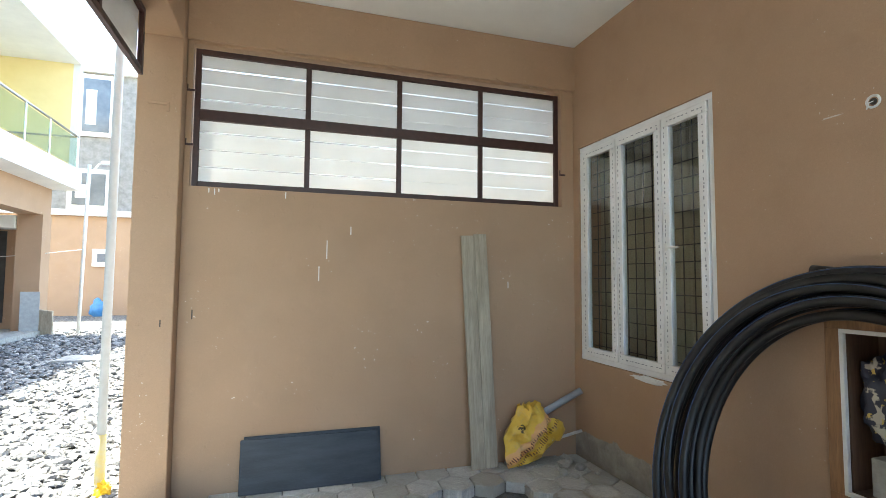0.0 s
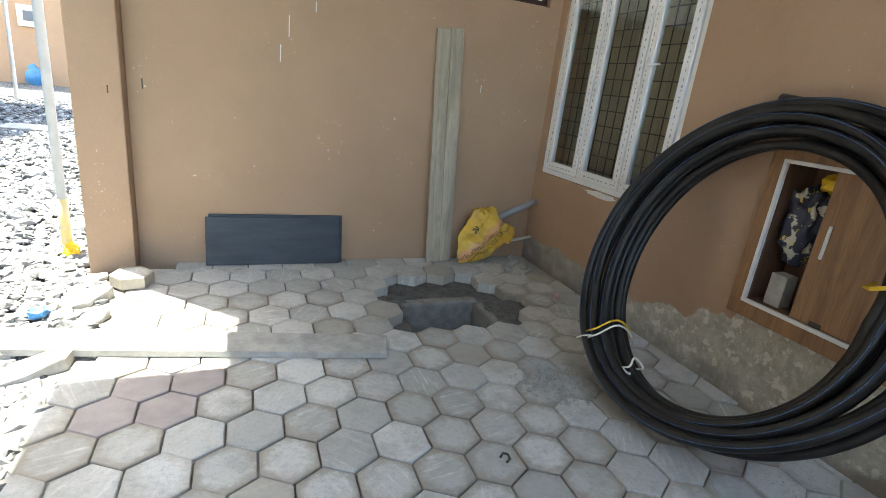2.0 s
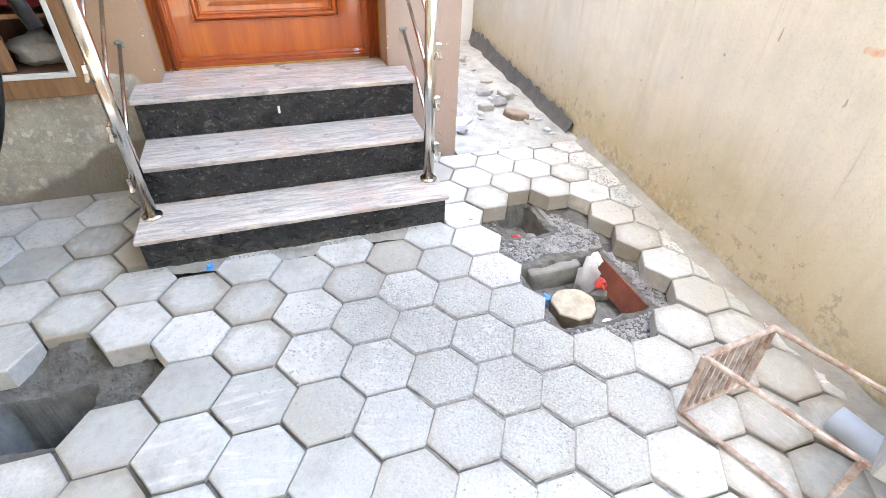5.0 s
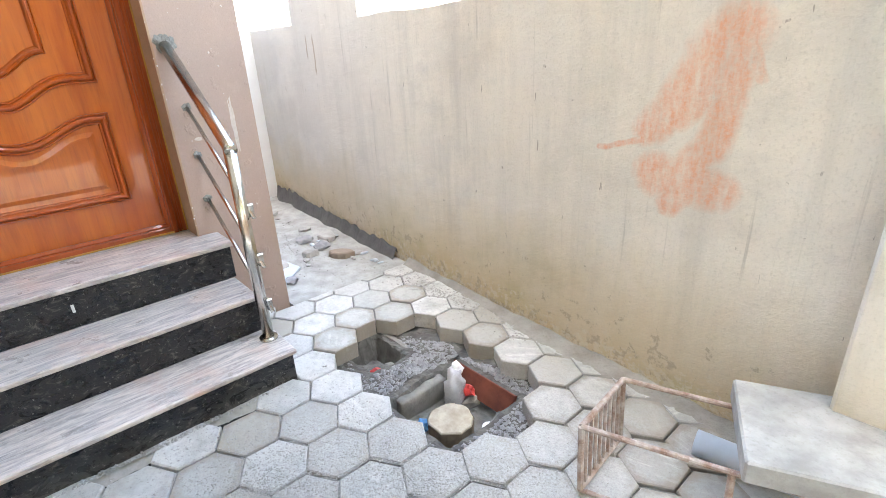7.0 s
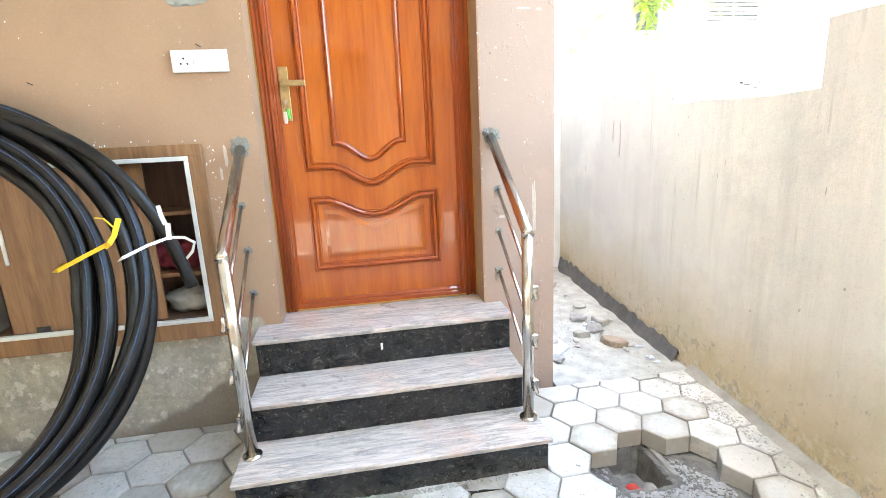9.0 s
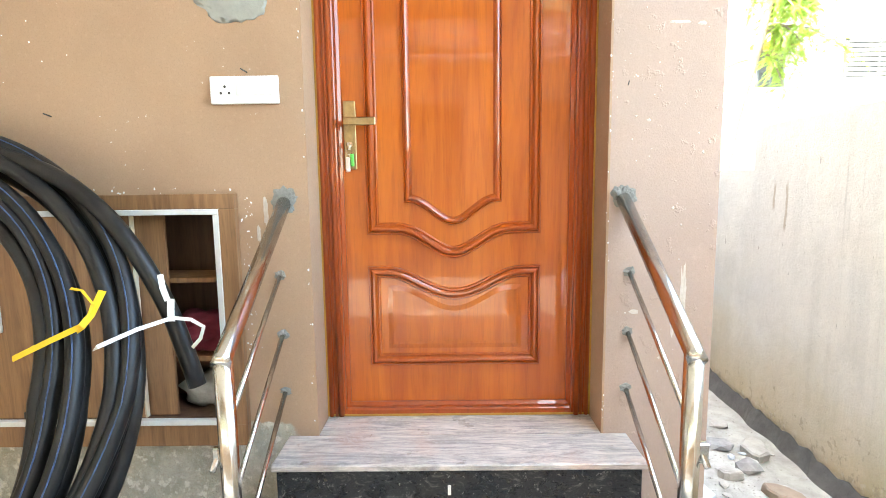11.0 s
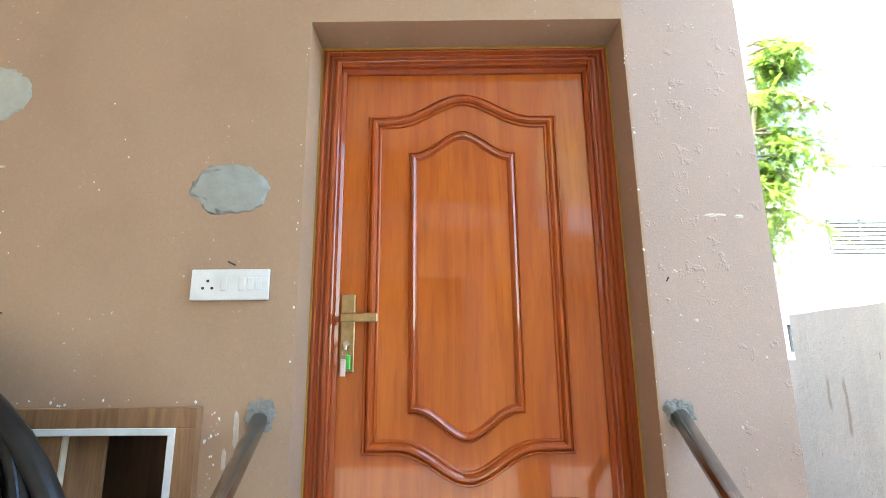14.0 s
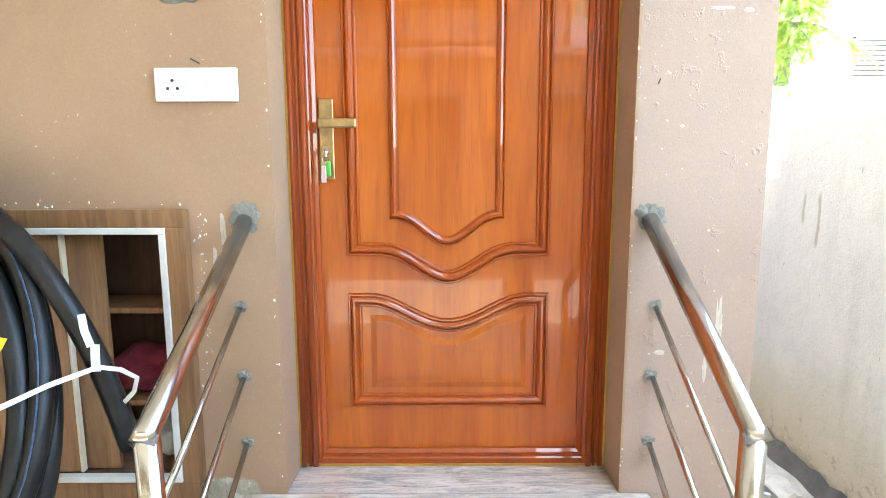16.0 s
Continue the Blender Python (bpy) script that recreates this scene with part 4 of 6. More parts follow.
def sheet_mat():
    g = Graph("translucent_sheet")
    col = g.mix(g.ramp(g.noise(2.2, 5), 0.35, 0.7), (0.84, 0.84, 0.83), (0.72, 0.72, 0.70))
    g.done(col, 0.5)
    tr = g.n("ShaderNodeBsdfTranslucent", Color=(0.8, 0.8, 0.8))
    mixs = g.n("ShaderNodeMixShader")
    mixs.inputs[0].default_value = 0.32
    g.t.links.new(g.bsdf.outputs[0], mixs.inputs[1])
    g.t.links.new(tr.outputs[0], mixs.inputs[2])
    g.t.links.new(mixs.outputs[0], g.t.nodes["Material Output"].inputs[0])
    return g.mat


M["sheet"] = sheet_mat()


def grille(x0, x1, z0, z1, cols, rows, label, m, seed=1):
    """An iron frame of cells, each filled with white strips. Built in the plane y = 0 and set by m."""
    g = empty("window_grille", 0, 0, 0, label, "grille")
    b = 0.042
    fr = bmesh.new()
    for x in (x0, x1 - b):
        box(x, 0, z0, x + b, 0.03, z1, 0.003, fr)
    for z in (z0, z1 - b):
        box(x0 + b, 0, z, x1 - b, 0.03, z + b, 0.003, fr)
    part("grille_frame", fr, M["grille"], g)
    xc = [x0 + b * 0.5] + cols + [x1 - b * 0.5]
    zc = [z0 + b * 0.5] + rows + [z1 - b * 0.5]
    for x in cols:
        part("mullion", box(x - b / 2, 0.002, z0 + b, x + b / 2, 0.029, z1 - b, 0.003), M["grille"], g)
    for z in rows:
        part("transom", box(x0 + b, -0.004, z - 0.042, x1 - b, 0.034, z + 0.042, 0.004), M["grille"], g)
    rng = random.Random(seed)
    for i in range(len(xc) - 1):
        for j in range(len(zc) - 1):
            n = 4
            h = (zc[j + 1] - zc[j]) / n
            for k in range(n):
                gap = rng.uniform(0.003, 0.011) if i < 2 else rng.uniform(0.001, 0.004)
                tilt = rng.uniform(-0.005, 0.005) * (1 if i < 2 else 0.4)
                bm = box(xc[i] + 0.003, 0.036, zc[j] + k * h + gap, xc[i + 1] - 0.003, 0.042, zc[j] + (k + 1) * h, 0)
                for v in bm.verts:
                    if v.co.z < zc[j] + k * h + gap + 0.001:
                        v.co.z += tilt * (v.co.x - xc[i]) / (xc[i + 1] - xc[i])
                part("strip", bm, M["sheet"], g, "white sheet strip")
    g.matrix_basis = m
    for ob in g.children:
        ob.matrix_parent_inverse = Matrix()
    return g


G1 = grille(-3.322, -0.136, 2.300, 3.385, [-2.47, -1.70, -0.94], [2.866], "maroon iron window grille filled with white strips", pose(0, 4.745, 0))
G2 = grille(-2.2, 2.94, 2.915, 3.358, [-1.3, -0.4, 0.5, 1.4, 2.15], [], "maroon iron grille hung under the side beam", pose(-3.535, 1.24, 0, 0, 0, 90), 5)


def bracket(name, x, y, z, m, mat):
    bm = box(-0.03, -0.012, -0.008, 0.03, 0.0, 0.008, 0.002)
    box(0.022, -0.012, -0.045, 0.03, 0.0, 0.008, 0.002, bm)
    ob = link(name, bm, mat)
    ob.matrix_basis = pose(x, y, z) @ m
    return tagged(ob, "small iron fixing bracket on the wall", "bracket", "grille fixings")


for bx, bz, rot in ((-2.70, 3.44, 0), (-0.80, 3.43, 20)):
    bracket("wall_bracket", bx, 4.66, bz, pose(0, 0, 0, 0, rot, 0), M["plaster"])
for bx, bz in ((-3.335, 3.03), (-3.335, 2.61), (-0.125, 2.60)):
    bracket("wall_bracket", bx, 4.698, bz, pose(0, 0, 0, 0, 180, 0), M["grille"])
bracket("wall_bracket", -3.52, 4.553, 2.86, pose(0, 0, 0) @ Matrix.Diagonal((2.4, 1, 1.3, 1)), M["plaster"])


def switch_plate():
    s = empty("switch_plate", 0, 1.068, 1.73, "white modular socket and switch plate", "switch")
    part("plate", box(-0.014, 0.950, 1.732, -0.001, 1.186, 1.826, 0.004, None, None, 2), M["white"], s)
    for y, z in ((1.134, 1.790), (1.148, 1.768), (1.120, 1.768)):
        part("socket_hole", tube([(-0.0152, y, z), (-0.012, y, z)], 0.0045, 10), M["bar"], s, "dark socket hole")
    for y in (1.085, 1.030, 1.005, 0.980):
        part("rocker", box(-0.0165, y - 0.010, 1.760, -0.013, y + 0.010, 1.800, 0.002), M["white"], s)
    return s


switch_plate()


def daub(name, y, z, sy, sz, seed, label, mat, proud=0.003):
    """A thin smear on the house wall with an uneven rim."""
    ob = link(name, crumple(0.0, y, z, proud, sy, sz, seed, 4, 0.30, 1.6), mat, None, "", True)
    return tagged(ob, label, "cement patch", "patches on the wall")


M["patch_pale"] = simple("pale_cement_patch", (0.46, 0.45, 0.39), (0.36, 0.345, 0.29), 14, 0.85, 0.5)


daub("cement_patch", 1.10, 2.088, 0.112, 0.086, 3, "pale grey cement patch on the brown wall", M["patch"], 0.004)
daub("cement_patch", 1.885, 2.43, 0.098, 0.098, 8, "round pale grey cement patch on the brown wall", M["patch_pale"], 0.004)


def nail(x, y, z, yaw):
    ob = link("nail", tube([(0, 0, 0), (-0.03, 0.008, 0.006)], 0.0022, 6), M["bar"])
    ob.matrix_basis = pose(x, y, z, 0, 0, yaw)
    return tagged(ob, "small rusty nail in the wall", "nail", "nails in the wall")


nail(0.0, 1.755, 1.70, 10)
nail(0.0, 1.06, 1.84, -5)
nail(0.0, -0.255, 1.78, 0)


def bulb_stub():
    b = empty("lamp_point", 0, 2.14, 2.45, "empty lamp wiring point on the wall", "lamp point")
    part("ring", tube([(-0.004, 2.14 + 0.028 * math.cos(k * 0.393), 2.45 + 0.028 * math.sin(k * 0.393)) for k in range(16)], 0.006, 6, closed=True), M["white"], b)
    part("hole", tube([(-0.006, 2.14, 2.45), (-0.001, 2.14, 2.45)], 0.016, 12), M["bar"], b)
    part("wire", tube([(-0.005, 2.14, 2.45), (-0.03, 2.145, 2.44), (-0.035, 2.15, 2.41)], 0.003, 6), M["white"], b)
    return b


bulb_stub()


def drip(x, z, l, w=0.008):
    ob = link("paint_drip", box(x - w / 2, 4.6965, z - l, x + w / 2, 4.6995, z, 0.001), M["white"])
    return tagged(ob, "thin white paint drip on the brown wall", "paint drip", "paint drips on the wall")


for dx, dz, dl in ((-2.30, 1.91, 0.15), (-2.11, 2.03, 0.07), (-2.36, 1.70, 0.12), (-0.69, 1.585, 0.06), (-2.63, 2.285, 0.05), (-3.15, 2.285, 0.05), (-3.19, 2.285, 0.035), (-3.12, 2.285, 0.03)):
    drip(dx, dz, dl)
for dx, dz, dl in ((-3.275, 1.36, 0.07), (-3.455, 1.3, 0.05)):
    ob = link("crack_mark", box(dx - 0.004, 4.552 if dx < -3.37 else 4.6965, dz - dl, dx + 0.004, 4.5545 if dx < -3.37 else 4.6995, dz, 0.001), M["bar"])
    tagged(ob, "short dark scrape on the plaster", "scrape", "scrapes on the plaster")


def cabinet():
    """Walnut box sunk in the wall, with a white aluminium rim, sliding leaves and shelves."""
    c = empty("wall_cabinet", 0, 1.75, 0.51, "walnut laminate shoe cabinet sunk in the wall with white rim", "cabinet")
    oy0, oy1, oz0, oz1 = 1.118, 2.388, 0.497, 1.425
    iy0, iy1, iz0, iz1 = 1.176, 2.318, 0.578, 1.372
    x = -0.034
    fr = bmesh.new()
    for b in ((oy0, oz0, oy1, iz0), (oy0, iz1, oy1, oz1), (oy0, iz0, iy0, iz1), (iy1, iz0, oy1, iz1)):
        box(x, b[0], b[1], -0.001, b[2], b[3], 0.002, fr)
    part("outer_frame", fr, M["ply"], c)
    rim = bmesh.new()
    t = 0.020
    for b in ((iy0, iz0, iy1, iz0 + t), (iy0, iz1 - t, iy1, iz1), (iy0, iz0 + t, iy0 + t, iz1 - t), (iy1 - t, iz0 + t, iy1, iz1 - t)):
        box(x - 0.004, b[0], b[1], x + 0.02, b[2], b[3], 0.002, rim)
    part("white_rim", rim, M["white"], c, "white aluminium rim")
    d = 0.23
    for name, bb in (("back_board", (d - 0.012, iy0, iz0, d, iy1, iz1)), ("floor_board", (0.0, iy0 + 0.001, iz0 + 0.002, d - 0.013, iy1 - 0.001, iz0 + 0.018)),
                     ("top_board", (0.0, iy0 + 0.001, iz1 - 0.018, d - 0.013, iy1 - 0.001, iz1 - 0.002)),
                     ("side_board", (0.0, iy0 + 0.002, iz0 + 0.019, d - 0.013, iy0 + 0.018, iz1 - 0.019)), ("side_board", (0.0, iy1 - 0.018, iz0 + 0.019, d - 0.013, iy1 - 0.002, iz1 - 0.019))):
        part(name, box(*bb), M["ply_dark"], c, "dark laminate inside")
    for z in (0.80, 1.10):
        part("shelf", box(0.03, iy0 + 0.02, z, d - 0.014, 1.60, z + 0.018, 0.001), M["ply"], c, "pale edged shelf")
    leaf1 = part("sliding_leaf", box(-0.012, 1.505, iz0 + 0.022, 0.002, 2.060, iz1 - 0.022, 0.001), M["ply"], c, "walnut sliding leaf")
    part("leaf_edge", box(-0.016, 1.498, iz0 + 0.022, 0.004, 1.505, iz1 - 0.022, 0.001), M["cream_edge"], leaf1, "cream edge strip")
    part("leaf_handle", box(-0.026, 2.000, 0.93, -0.012, 2.015, 1.10, 0.004), M["white"], leaf1, "slim white handle")
    leaf2 = part("sliding_leaf", box(0.008, 1.395, iz0 + 0.022, 0.022, 1.66, iz1 - 0.022, 0.001), M["ply"], c, "walnut sliding leaf")
    part("latch", box(-0.017, 1.90, 0.60, -0.012, 1.96, 0.625, 0.002), M["bar"], leaf1, "dark latch")
    return c


M["cream_edge"] = simple("cream_edge", (0.70, 0.60, 0.45), (0.6, 0.5, 0.36), 20, 0.5, 0.05)
cabinet()


def cloth_mat():
    g = Graph("printed_bag")
    a = g.noise(13, 3, 0.5)
    col = g.mix(g.ramp(a, 0.56, 0.59), (0.03, 0.035, 0.06), (0.50, 0.48, 0.40))
    col = g.mix(g.ramp(g.noise(21, 2), 0.62, 0.64), col, (0.60, 0.47, 0.12))
    return g.done(col, 0.5, g.bump(g.noise(40, 4), 0.3, 0.01))


M["bag_print"] = cloth_mat()
tagged(link("plastic_bag", crumple(0.085, 2.19, 1.05, 0.075, 0.095, 0.21, 2, 4, 0.45, 2.4), M["bag_print"], None, "", True), "dark printed plastic bag stuffed in the cabinet", "bag")
tagged(link("yellow_cloth", crumple(0.10, 2.12, 1.28, 0.06, 0.06, 0.05, 6, 3, 0.5), M["yellow"], None, "", True), "scrap of yellow plastic in the cabinet", "scrap")
tagged(link("white_carton", box(0.03, 2.15, 0.597, 0.12, 2.24, 0.775, 0.004), M["board"]), "small white carton on the cabinet floor", "carton")
tagged(link("folded_cloth", crumple(0.12, 1.33, 0.895, 0.09, 0.13, 0.075, 5, 4, 0.4), M["maroon"], None, "", True), "maroon cloth heaped on the cabinet shelf", "cloth")
tagged(link("cement_lump", crumple(0.12, 1.31, 0.66, 0.07, 0.11, 0.07, 9, 3, 0.4), M["concrete"], None, "", True), "pale cement lump on the cabinet floor", "lump")


def hose_coil():
    """Loops of stiff black pipe standing on the paving and leaning on the wall."""
    cy = 2.15
    c = empty("hose_coil", -0.70, cy, 0.0, "large coil of black polythene water pipe leaning on the wall", "pipe coil")
    foot, head = Vector((-0.795, cy, 0.0)), Vector((-0.075, cy, 1.69))
    up = (head - foot).normalized()
    side = Vector((0, 1, 0))
    out = Vector((-up.z, 0, up.x))
    mid = (foot + head) / 2
    rng = random.Random(11)
    loops = [(0.625, 0.02), (0.668, -0.04), (0.682, 0.06), (0.725, 0.0), (0.752, 0.055), (0.790, -0.06), (0.822, 0.03), (0.846, -0.02), (0.868, 0.03), (0.864, -0.085)]
    pr = 0.0245
    for i, (r, o) in enumerate(loops):
        ph, am = rng.uniform(0, 6.28), rng.uniform(0.008, 0.02)
        ph2, am2 = rng.uniform(0, 6.28), rng.uniform(0.010, 0.03)
        pts = []
        n = 96
        for k in range(n):
            a = math.tau * k / n
            low = 0.5 - 0.5 * math.sin(a)
            left = 0.5 + 0.5 * math.cos(a)
            pack = max(0.0, 2 * low - 1, left * 0.68)
            part_way = left * (1 - max(0.0, 2 * low - 1) ** 3)
            aim = 0.815 + part_way * (0.030 if i > 3 else -0.115)
            rr = r + am * math.sin(2 * a + ph) * (1 - pack) + (aim - r) * (0.60 + 0.25 * part_way) * pack
            oo = o * (0.7 + 0.9 * pack) + (i - 4.5) * 0.017 * pack + am2 * math.sin(a + ph2) * (1 - pack)
            p = mid + side * (rr * math.cos(a) * (1 - 0.075 * max(0.0, math.cos(a)))) + up * (rr * math.sin(a)) + out * oo
            p.z = max(p.z, pr + 0.002)
            p.x = min(p.x, -pr - 0.040)
            pts.append(p)
        part("pipe_loop", tube(pts, pr, 14, closed=True), M["hose"], c, "", True)
        if i % 3:
            part("pipe_stripe", tube([p + (p - mid).normalized() * 0.008 + out * (pr - 0.0012) for p in pts], 0.0021, 5, closed=True), M["stripe"], c, "faint printed stripe", True)
    # loose end that springs off the coil
    free = [(-0.12, 2.45, 1.665), (-0.13, 2.12, 1.63), (-0.15, 1.84, 1.575), (-0.20, 1.61, 1.495), (-0.235, 1.49, 1.424), (-0.265, 1.375, 1.325), (-0.28, 1.29, 1.20), (-0.28, 1.235, 1.08), (-0.28, 1.20, 0.972), (-0.28, 1.162, 0.83)]
    tail = [Vector(a).lerp(Vector(b), k / 4) for a, b in zip(free, free[1:]) for k in range(4)]
    tail = [sum(tail[max(0, i - 2):i + 3], Vector()) / len(tail[max(0, i - 2):i + 3]) for i in range(len(tail))] + [Vector(free[-1])]
    part("loose_end", tube(tail, 0.027, 12), M["hose"], c, "cut free end of the pipe", True)

    def tie(a, r, wide, mat, tails, label, deep=0.135):
        a = math.radians(a)
        p = mid + side * (r * math.cos(a)) + up * (r * math.sin(a))
        rad = side * math.cos(a) + up * math.sin(a)
        tang = -side * math.sin(a) + up * math.cos(a)
        ring = [p + rad * (wide * math.cos(k * math.tau / 24)) + out * (deep * math.sin(k * math.tau / 24)) + tang * 0.02 * math.sin(k * 0.7) for k in range(24)]
        for q in ring:
            q.x = min(q.x, -0.012)
            q.z = max(q.z, 0.008)
        bm = tube(ring, 0.0058, 6, closed=True)
        for t in tails:
            tube([p + out * 0.13 + rad * t[0] * 0.2, p + out * 0.15 + rad * t[0] * 0.6 + tang * t[1] * 0.5, p + out * 0.14 + rad * t[0] + tang * t[1]], 0.0045, 6, bm)
        part("tie", bm, mat, c, label, True)

    face = (-0.8, -0.2, 0.3)
    strap = ribbon([(-0.30, 1.62, 0.98), (-0.42, 1.60, 0.975), (-0.485, 1.55, 0.99), (-0.475, 1.453, 1.036), (-0.465, 1.378, 1.07)], 0.016, face)
    ribbon([(-0.465, 1.385, 1.062), (-0.475, 1.362, 1.075), (-0.45, 1.352, 1.10), (-0.41, 1.342, 1.16)], 0.020, face, strap)
    ribbon([(-0.46, 1.36, 1.08), (-0.44, 1.352, 1.13), (-0.43, 1.385, 1.165), (-0.425, 1.42, 1.17)], 0.008, (-0.4, -0.8, 0.2), strap)
    part("tie", strap, M["yellow"], c, "yellow plastic strap")
    strap = ribbon([(-0.34, 1.39, 0.99), (-0.44, 1.36, 1.00), (-0.475, 1.325, 1.018), (-0.40, 1.26, 1.045), (-0.315, 1.205, 1.056)], 0.012, face)
    ribbon([(-0.315, 1.205, 1.056), (-0.315, 1.150, 1.050), (-0.305, 1.118, 1.025), (-0.295, 1.135, 0.985), (-0.29, 1.165, 0.955)], 0.011, face, strap)
    ribbon([(-0.315, 1.21, 1.045), (-0.318, 1.207, 1.08), (-0.32, 1.203, 1.115)], 0.020, face, strap)
    ribbon([(-0.322, 1.212, 1.11), (-0.325, 1.222, 1.15), (-0.322, 1.228, 1.19)], 0.017, face, strap)
    part("tie", strap, M["white"], c, "white plastic strap")
    tie(-58, 0.745, 0.11, M["white"], [(0.12, 0.03)], "white plastic tie")
    tie(-55, 0.745, 0.11, M["yellow"], [], "yellow plastic tie")
    tie(-76, 0.70, 0.045, M["white"], [], "white plastic tie", 0.05)
    return c


M["stripe"] = simple("printed_stripe", (0.05, 0.11, 0.26), (0.014, 0.018, 0.03), 55, 0.5, 0.05)
hose_coil()


def plank():
    p = empty("wooden_plank", -0.97, 4.58, 0, "weathered grey wooden plank leaning on the wall", "plank")
    lean = math.degrees(math.atan2(0.10, 2.0))
    m = pose(-0.962, 4.585, 0.003, -lean, -2.1, 0)
    for i, (a, b) in enumerate(((-0.121, -0.0008), (0.0008, 0.116))):
        bm = box(a, -0.022, 0.0, b, 0.0, 1.99 + 0.012 * i, 0.003, None, m)
        part("board", bm, M["plank"], p, "grey sawn board")
    for z in (0.12, 0.9, 1.65):
        part("batten", box(-0.10, 0.001, z, 0.10, 0.018, z + 0.05, 0.002, None, m), M["plank"], p)
    return p


plank()


def dark_slab():
    s = empty("stone_slab", -2.39, 4.63, 0, "two blue black polished stone slabs leaning on the wall", "stone slab")
    m = pose(-2.385, 4.60, 0.002, -11, 0, 0.0)
    part("slab", box(-0.522, -0.02, 0, 0.515, 0.0, 0.385, 0.003, None, m), M["slab"], s)
    part("slab", box(-0.500, 0.003, 0, 0.538, 0.022, 0.405, 0.003, None, m), M["slab"], s)
    return s


dark_slab()


def bag_mat():
    g = Graph("printed_sack")
    x, z = g.axis(0), g.axis(2)
    wob = g.math("MULTIPLY", g.math("SUBTRACT", g.noise(7, 3), 0.5), 0.10)
    across = g.math("ADD", g.math("SUBTRACT", z, x), wob)
    along = g.math("ADD", x, z)
    col = g.mix(g.ramp(g.noise(6, 4), 0.4, 0.65), (0.80, 0.54, 0.09), (0.70, 0.40, 0.05))

    def band(mid, half):
        return g.ramp(g.math("ABSOLUTE", g.math("SUBTRACT", across, mid)), half, half + 0.012, 1, 0)

    col = g.mix(g.math("MULTIPLY", band(0.84, 0.05), 0.8), col, (0.80, 0.42, 0.22))
    marks = g.ramp(g.math("SINE", g.math("MULTIPLY", along, 210.0)), -0.2, 0.1)
    words = g.math("MULTIPLY", marks, g.math("MULTIPLY", g.math("MAXIMUM", band(0.82, 0.014), band(0.70, 0.016)), g.ramp(g.noise(40, 2), 0.38, 0.46)))
    col = g.mix(g.math("MULTIPLY", words, 0.9), col, (0.13, 0.03, 0.02))
    badge = g.math("MULTIPLY", band(1.02, 0.03), g.ramp(g.math("ABSOLUTE", g.math("ADD", along, 0.33)), 0.035, 0.045, 1, 0))
    col = g.mix(g.math("MULTIPLY", badge, g.ramp(g.noise(60, 2), 0.45, 0.5)), col, (0.10, 0.07, 0.02))
    col = g.mix(g.ramp(g.noise(9, 6, 0.7), 0.55, 0.75, 0, 0.6), col, (0.50, 0.40, 0.22))
    return g.done(col, 0.42, g.bump(g.noise(22, 5, 0.6), 0.55, 0.02))


M["sack"] = bag_mat()


def sack():
    """A half-full sack slumped to one side, its mouth torn open."""
    s = empty("cement_sack", -0.58, 4.50, 0, "torn yellow printed plastic sack propped on the paving", "sack")
    bm = bmesh.new()
    n = 22
    sides = []
    for face in (-1, 1):
        rows = []
        for j in range(n + 1):
            w = j / n
            left = -0.80 + 0.13 * w - 0.07 * min(w / 0.5, (1 - w) / 0.5) + 0.030 * noise.noise(Vector((w * 5, 1.7, 0)))
            right = -0.46 + 0.03 * w + 0.15 * min(w / 0.42, (1 - w) / 0.58) + 0.045 * noise.noise(Vector((w * 6, 8.3, 0)))
            row = []
            for i in range(n + 1):
                u = i / n
                low, high = 0.012 + 0.06 * u * u, 0.515 + 0.055 * noise.noise(Vector((u * 5.5, 3.1, 0))) + 0.03 * noise.noise(Vector((u * 14, 6, 0)))
                fat = 0.085 * (4 * u * (1 - u)) ** 0.6 * (4 * w * (1.12 - w) / 1.26) ** 0.6
                p = Vector((left + (right - left) * u, 0, low + (high - low) * w))
                fold = noise.noise(Vector((p.x * 9, p.z * 9, 3.0 * face))) * 0.11 + noise.noise(Vector((p.x * 24, p.z * 24, 7.0 * face))) * 0.055
                p.y = 4.50 + 0.04 * w + face * max(0.003, fat + fold * min(1.0, fat * 14))
                p.y = min(p.y, 4.66)
                row.append(bm.verts.new(p))
            rows.append(row)
        for a, b in zip(rows, rows[1:]):
            for i in range(n):
                quad = (a[i], a[i + 1], b[i + 1], b[i])
                bm.faces.new(quad if face < 0 else quad[::-1])
        sides.append(rows)
    bmesh.ops.remove_doubles(bm, verts=bm.verts[:], dist=0.0005)
    part("sack_body", bm, M["sack"], s, "", True)
    part("torn_mouth", crumple(-0.33, 4.50, 0.30, 0.075, 0.05, 0.10, 7, 3, 0.6), M["sack"], s, "", True)
    return s


sack()
tagged(link("grey_pipe", tube([(-0.58, 4.655, 0.31), (-0.036, 4.55, 0.605)], 0.030, 16), M["pvc"], None, "", True), "grey plastic pipe leaning in the corner", "pipe")
tagged(link("white_pipe", tube([(-0.48, 4.50, 0.19), (-0.06, 4.51, 0.262)], 0.013, 12), M["white"], None, "", True), "thin white plastic pipe on the paving", "pipe")


def loose_rock(x, y, sx, sy, sz, seed, mat, label, cat="stone", z=0.0, group="loose rubble"):
    bm = rock(0, 0, 0, sx, sy, sz, seed)
    low = min(v.co.z for v in bm.verts)
    for v in bm.verts:
        v.co.z -= low
    ob = link("rubble_stone", bm, mat)
    ob.matrix_basis = pose(x, y, z - 0.003)
    return tagged(ob, label, cat, group)


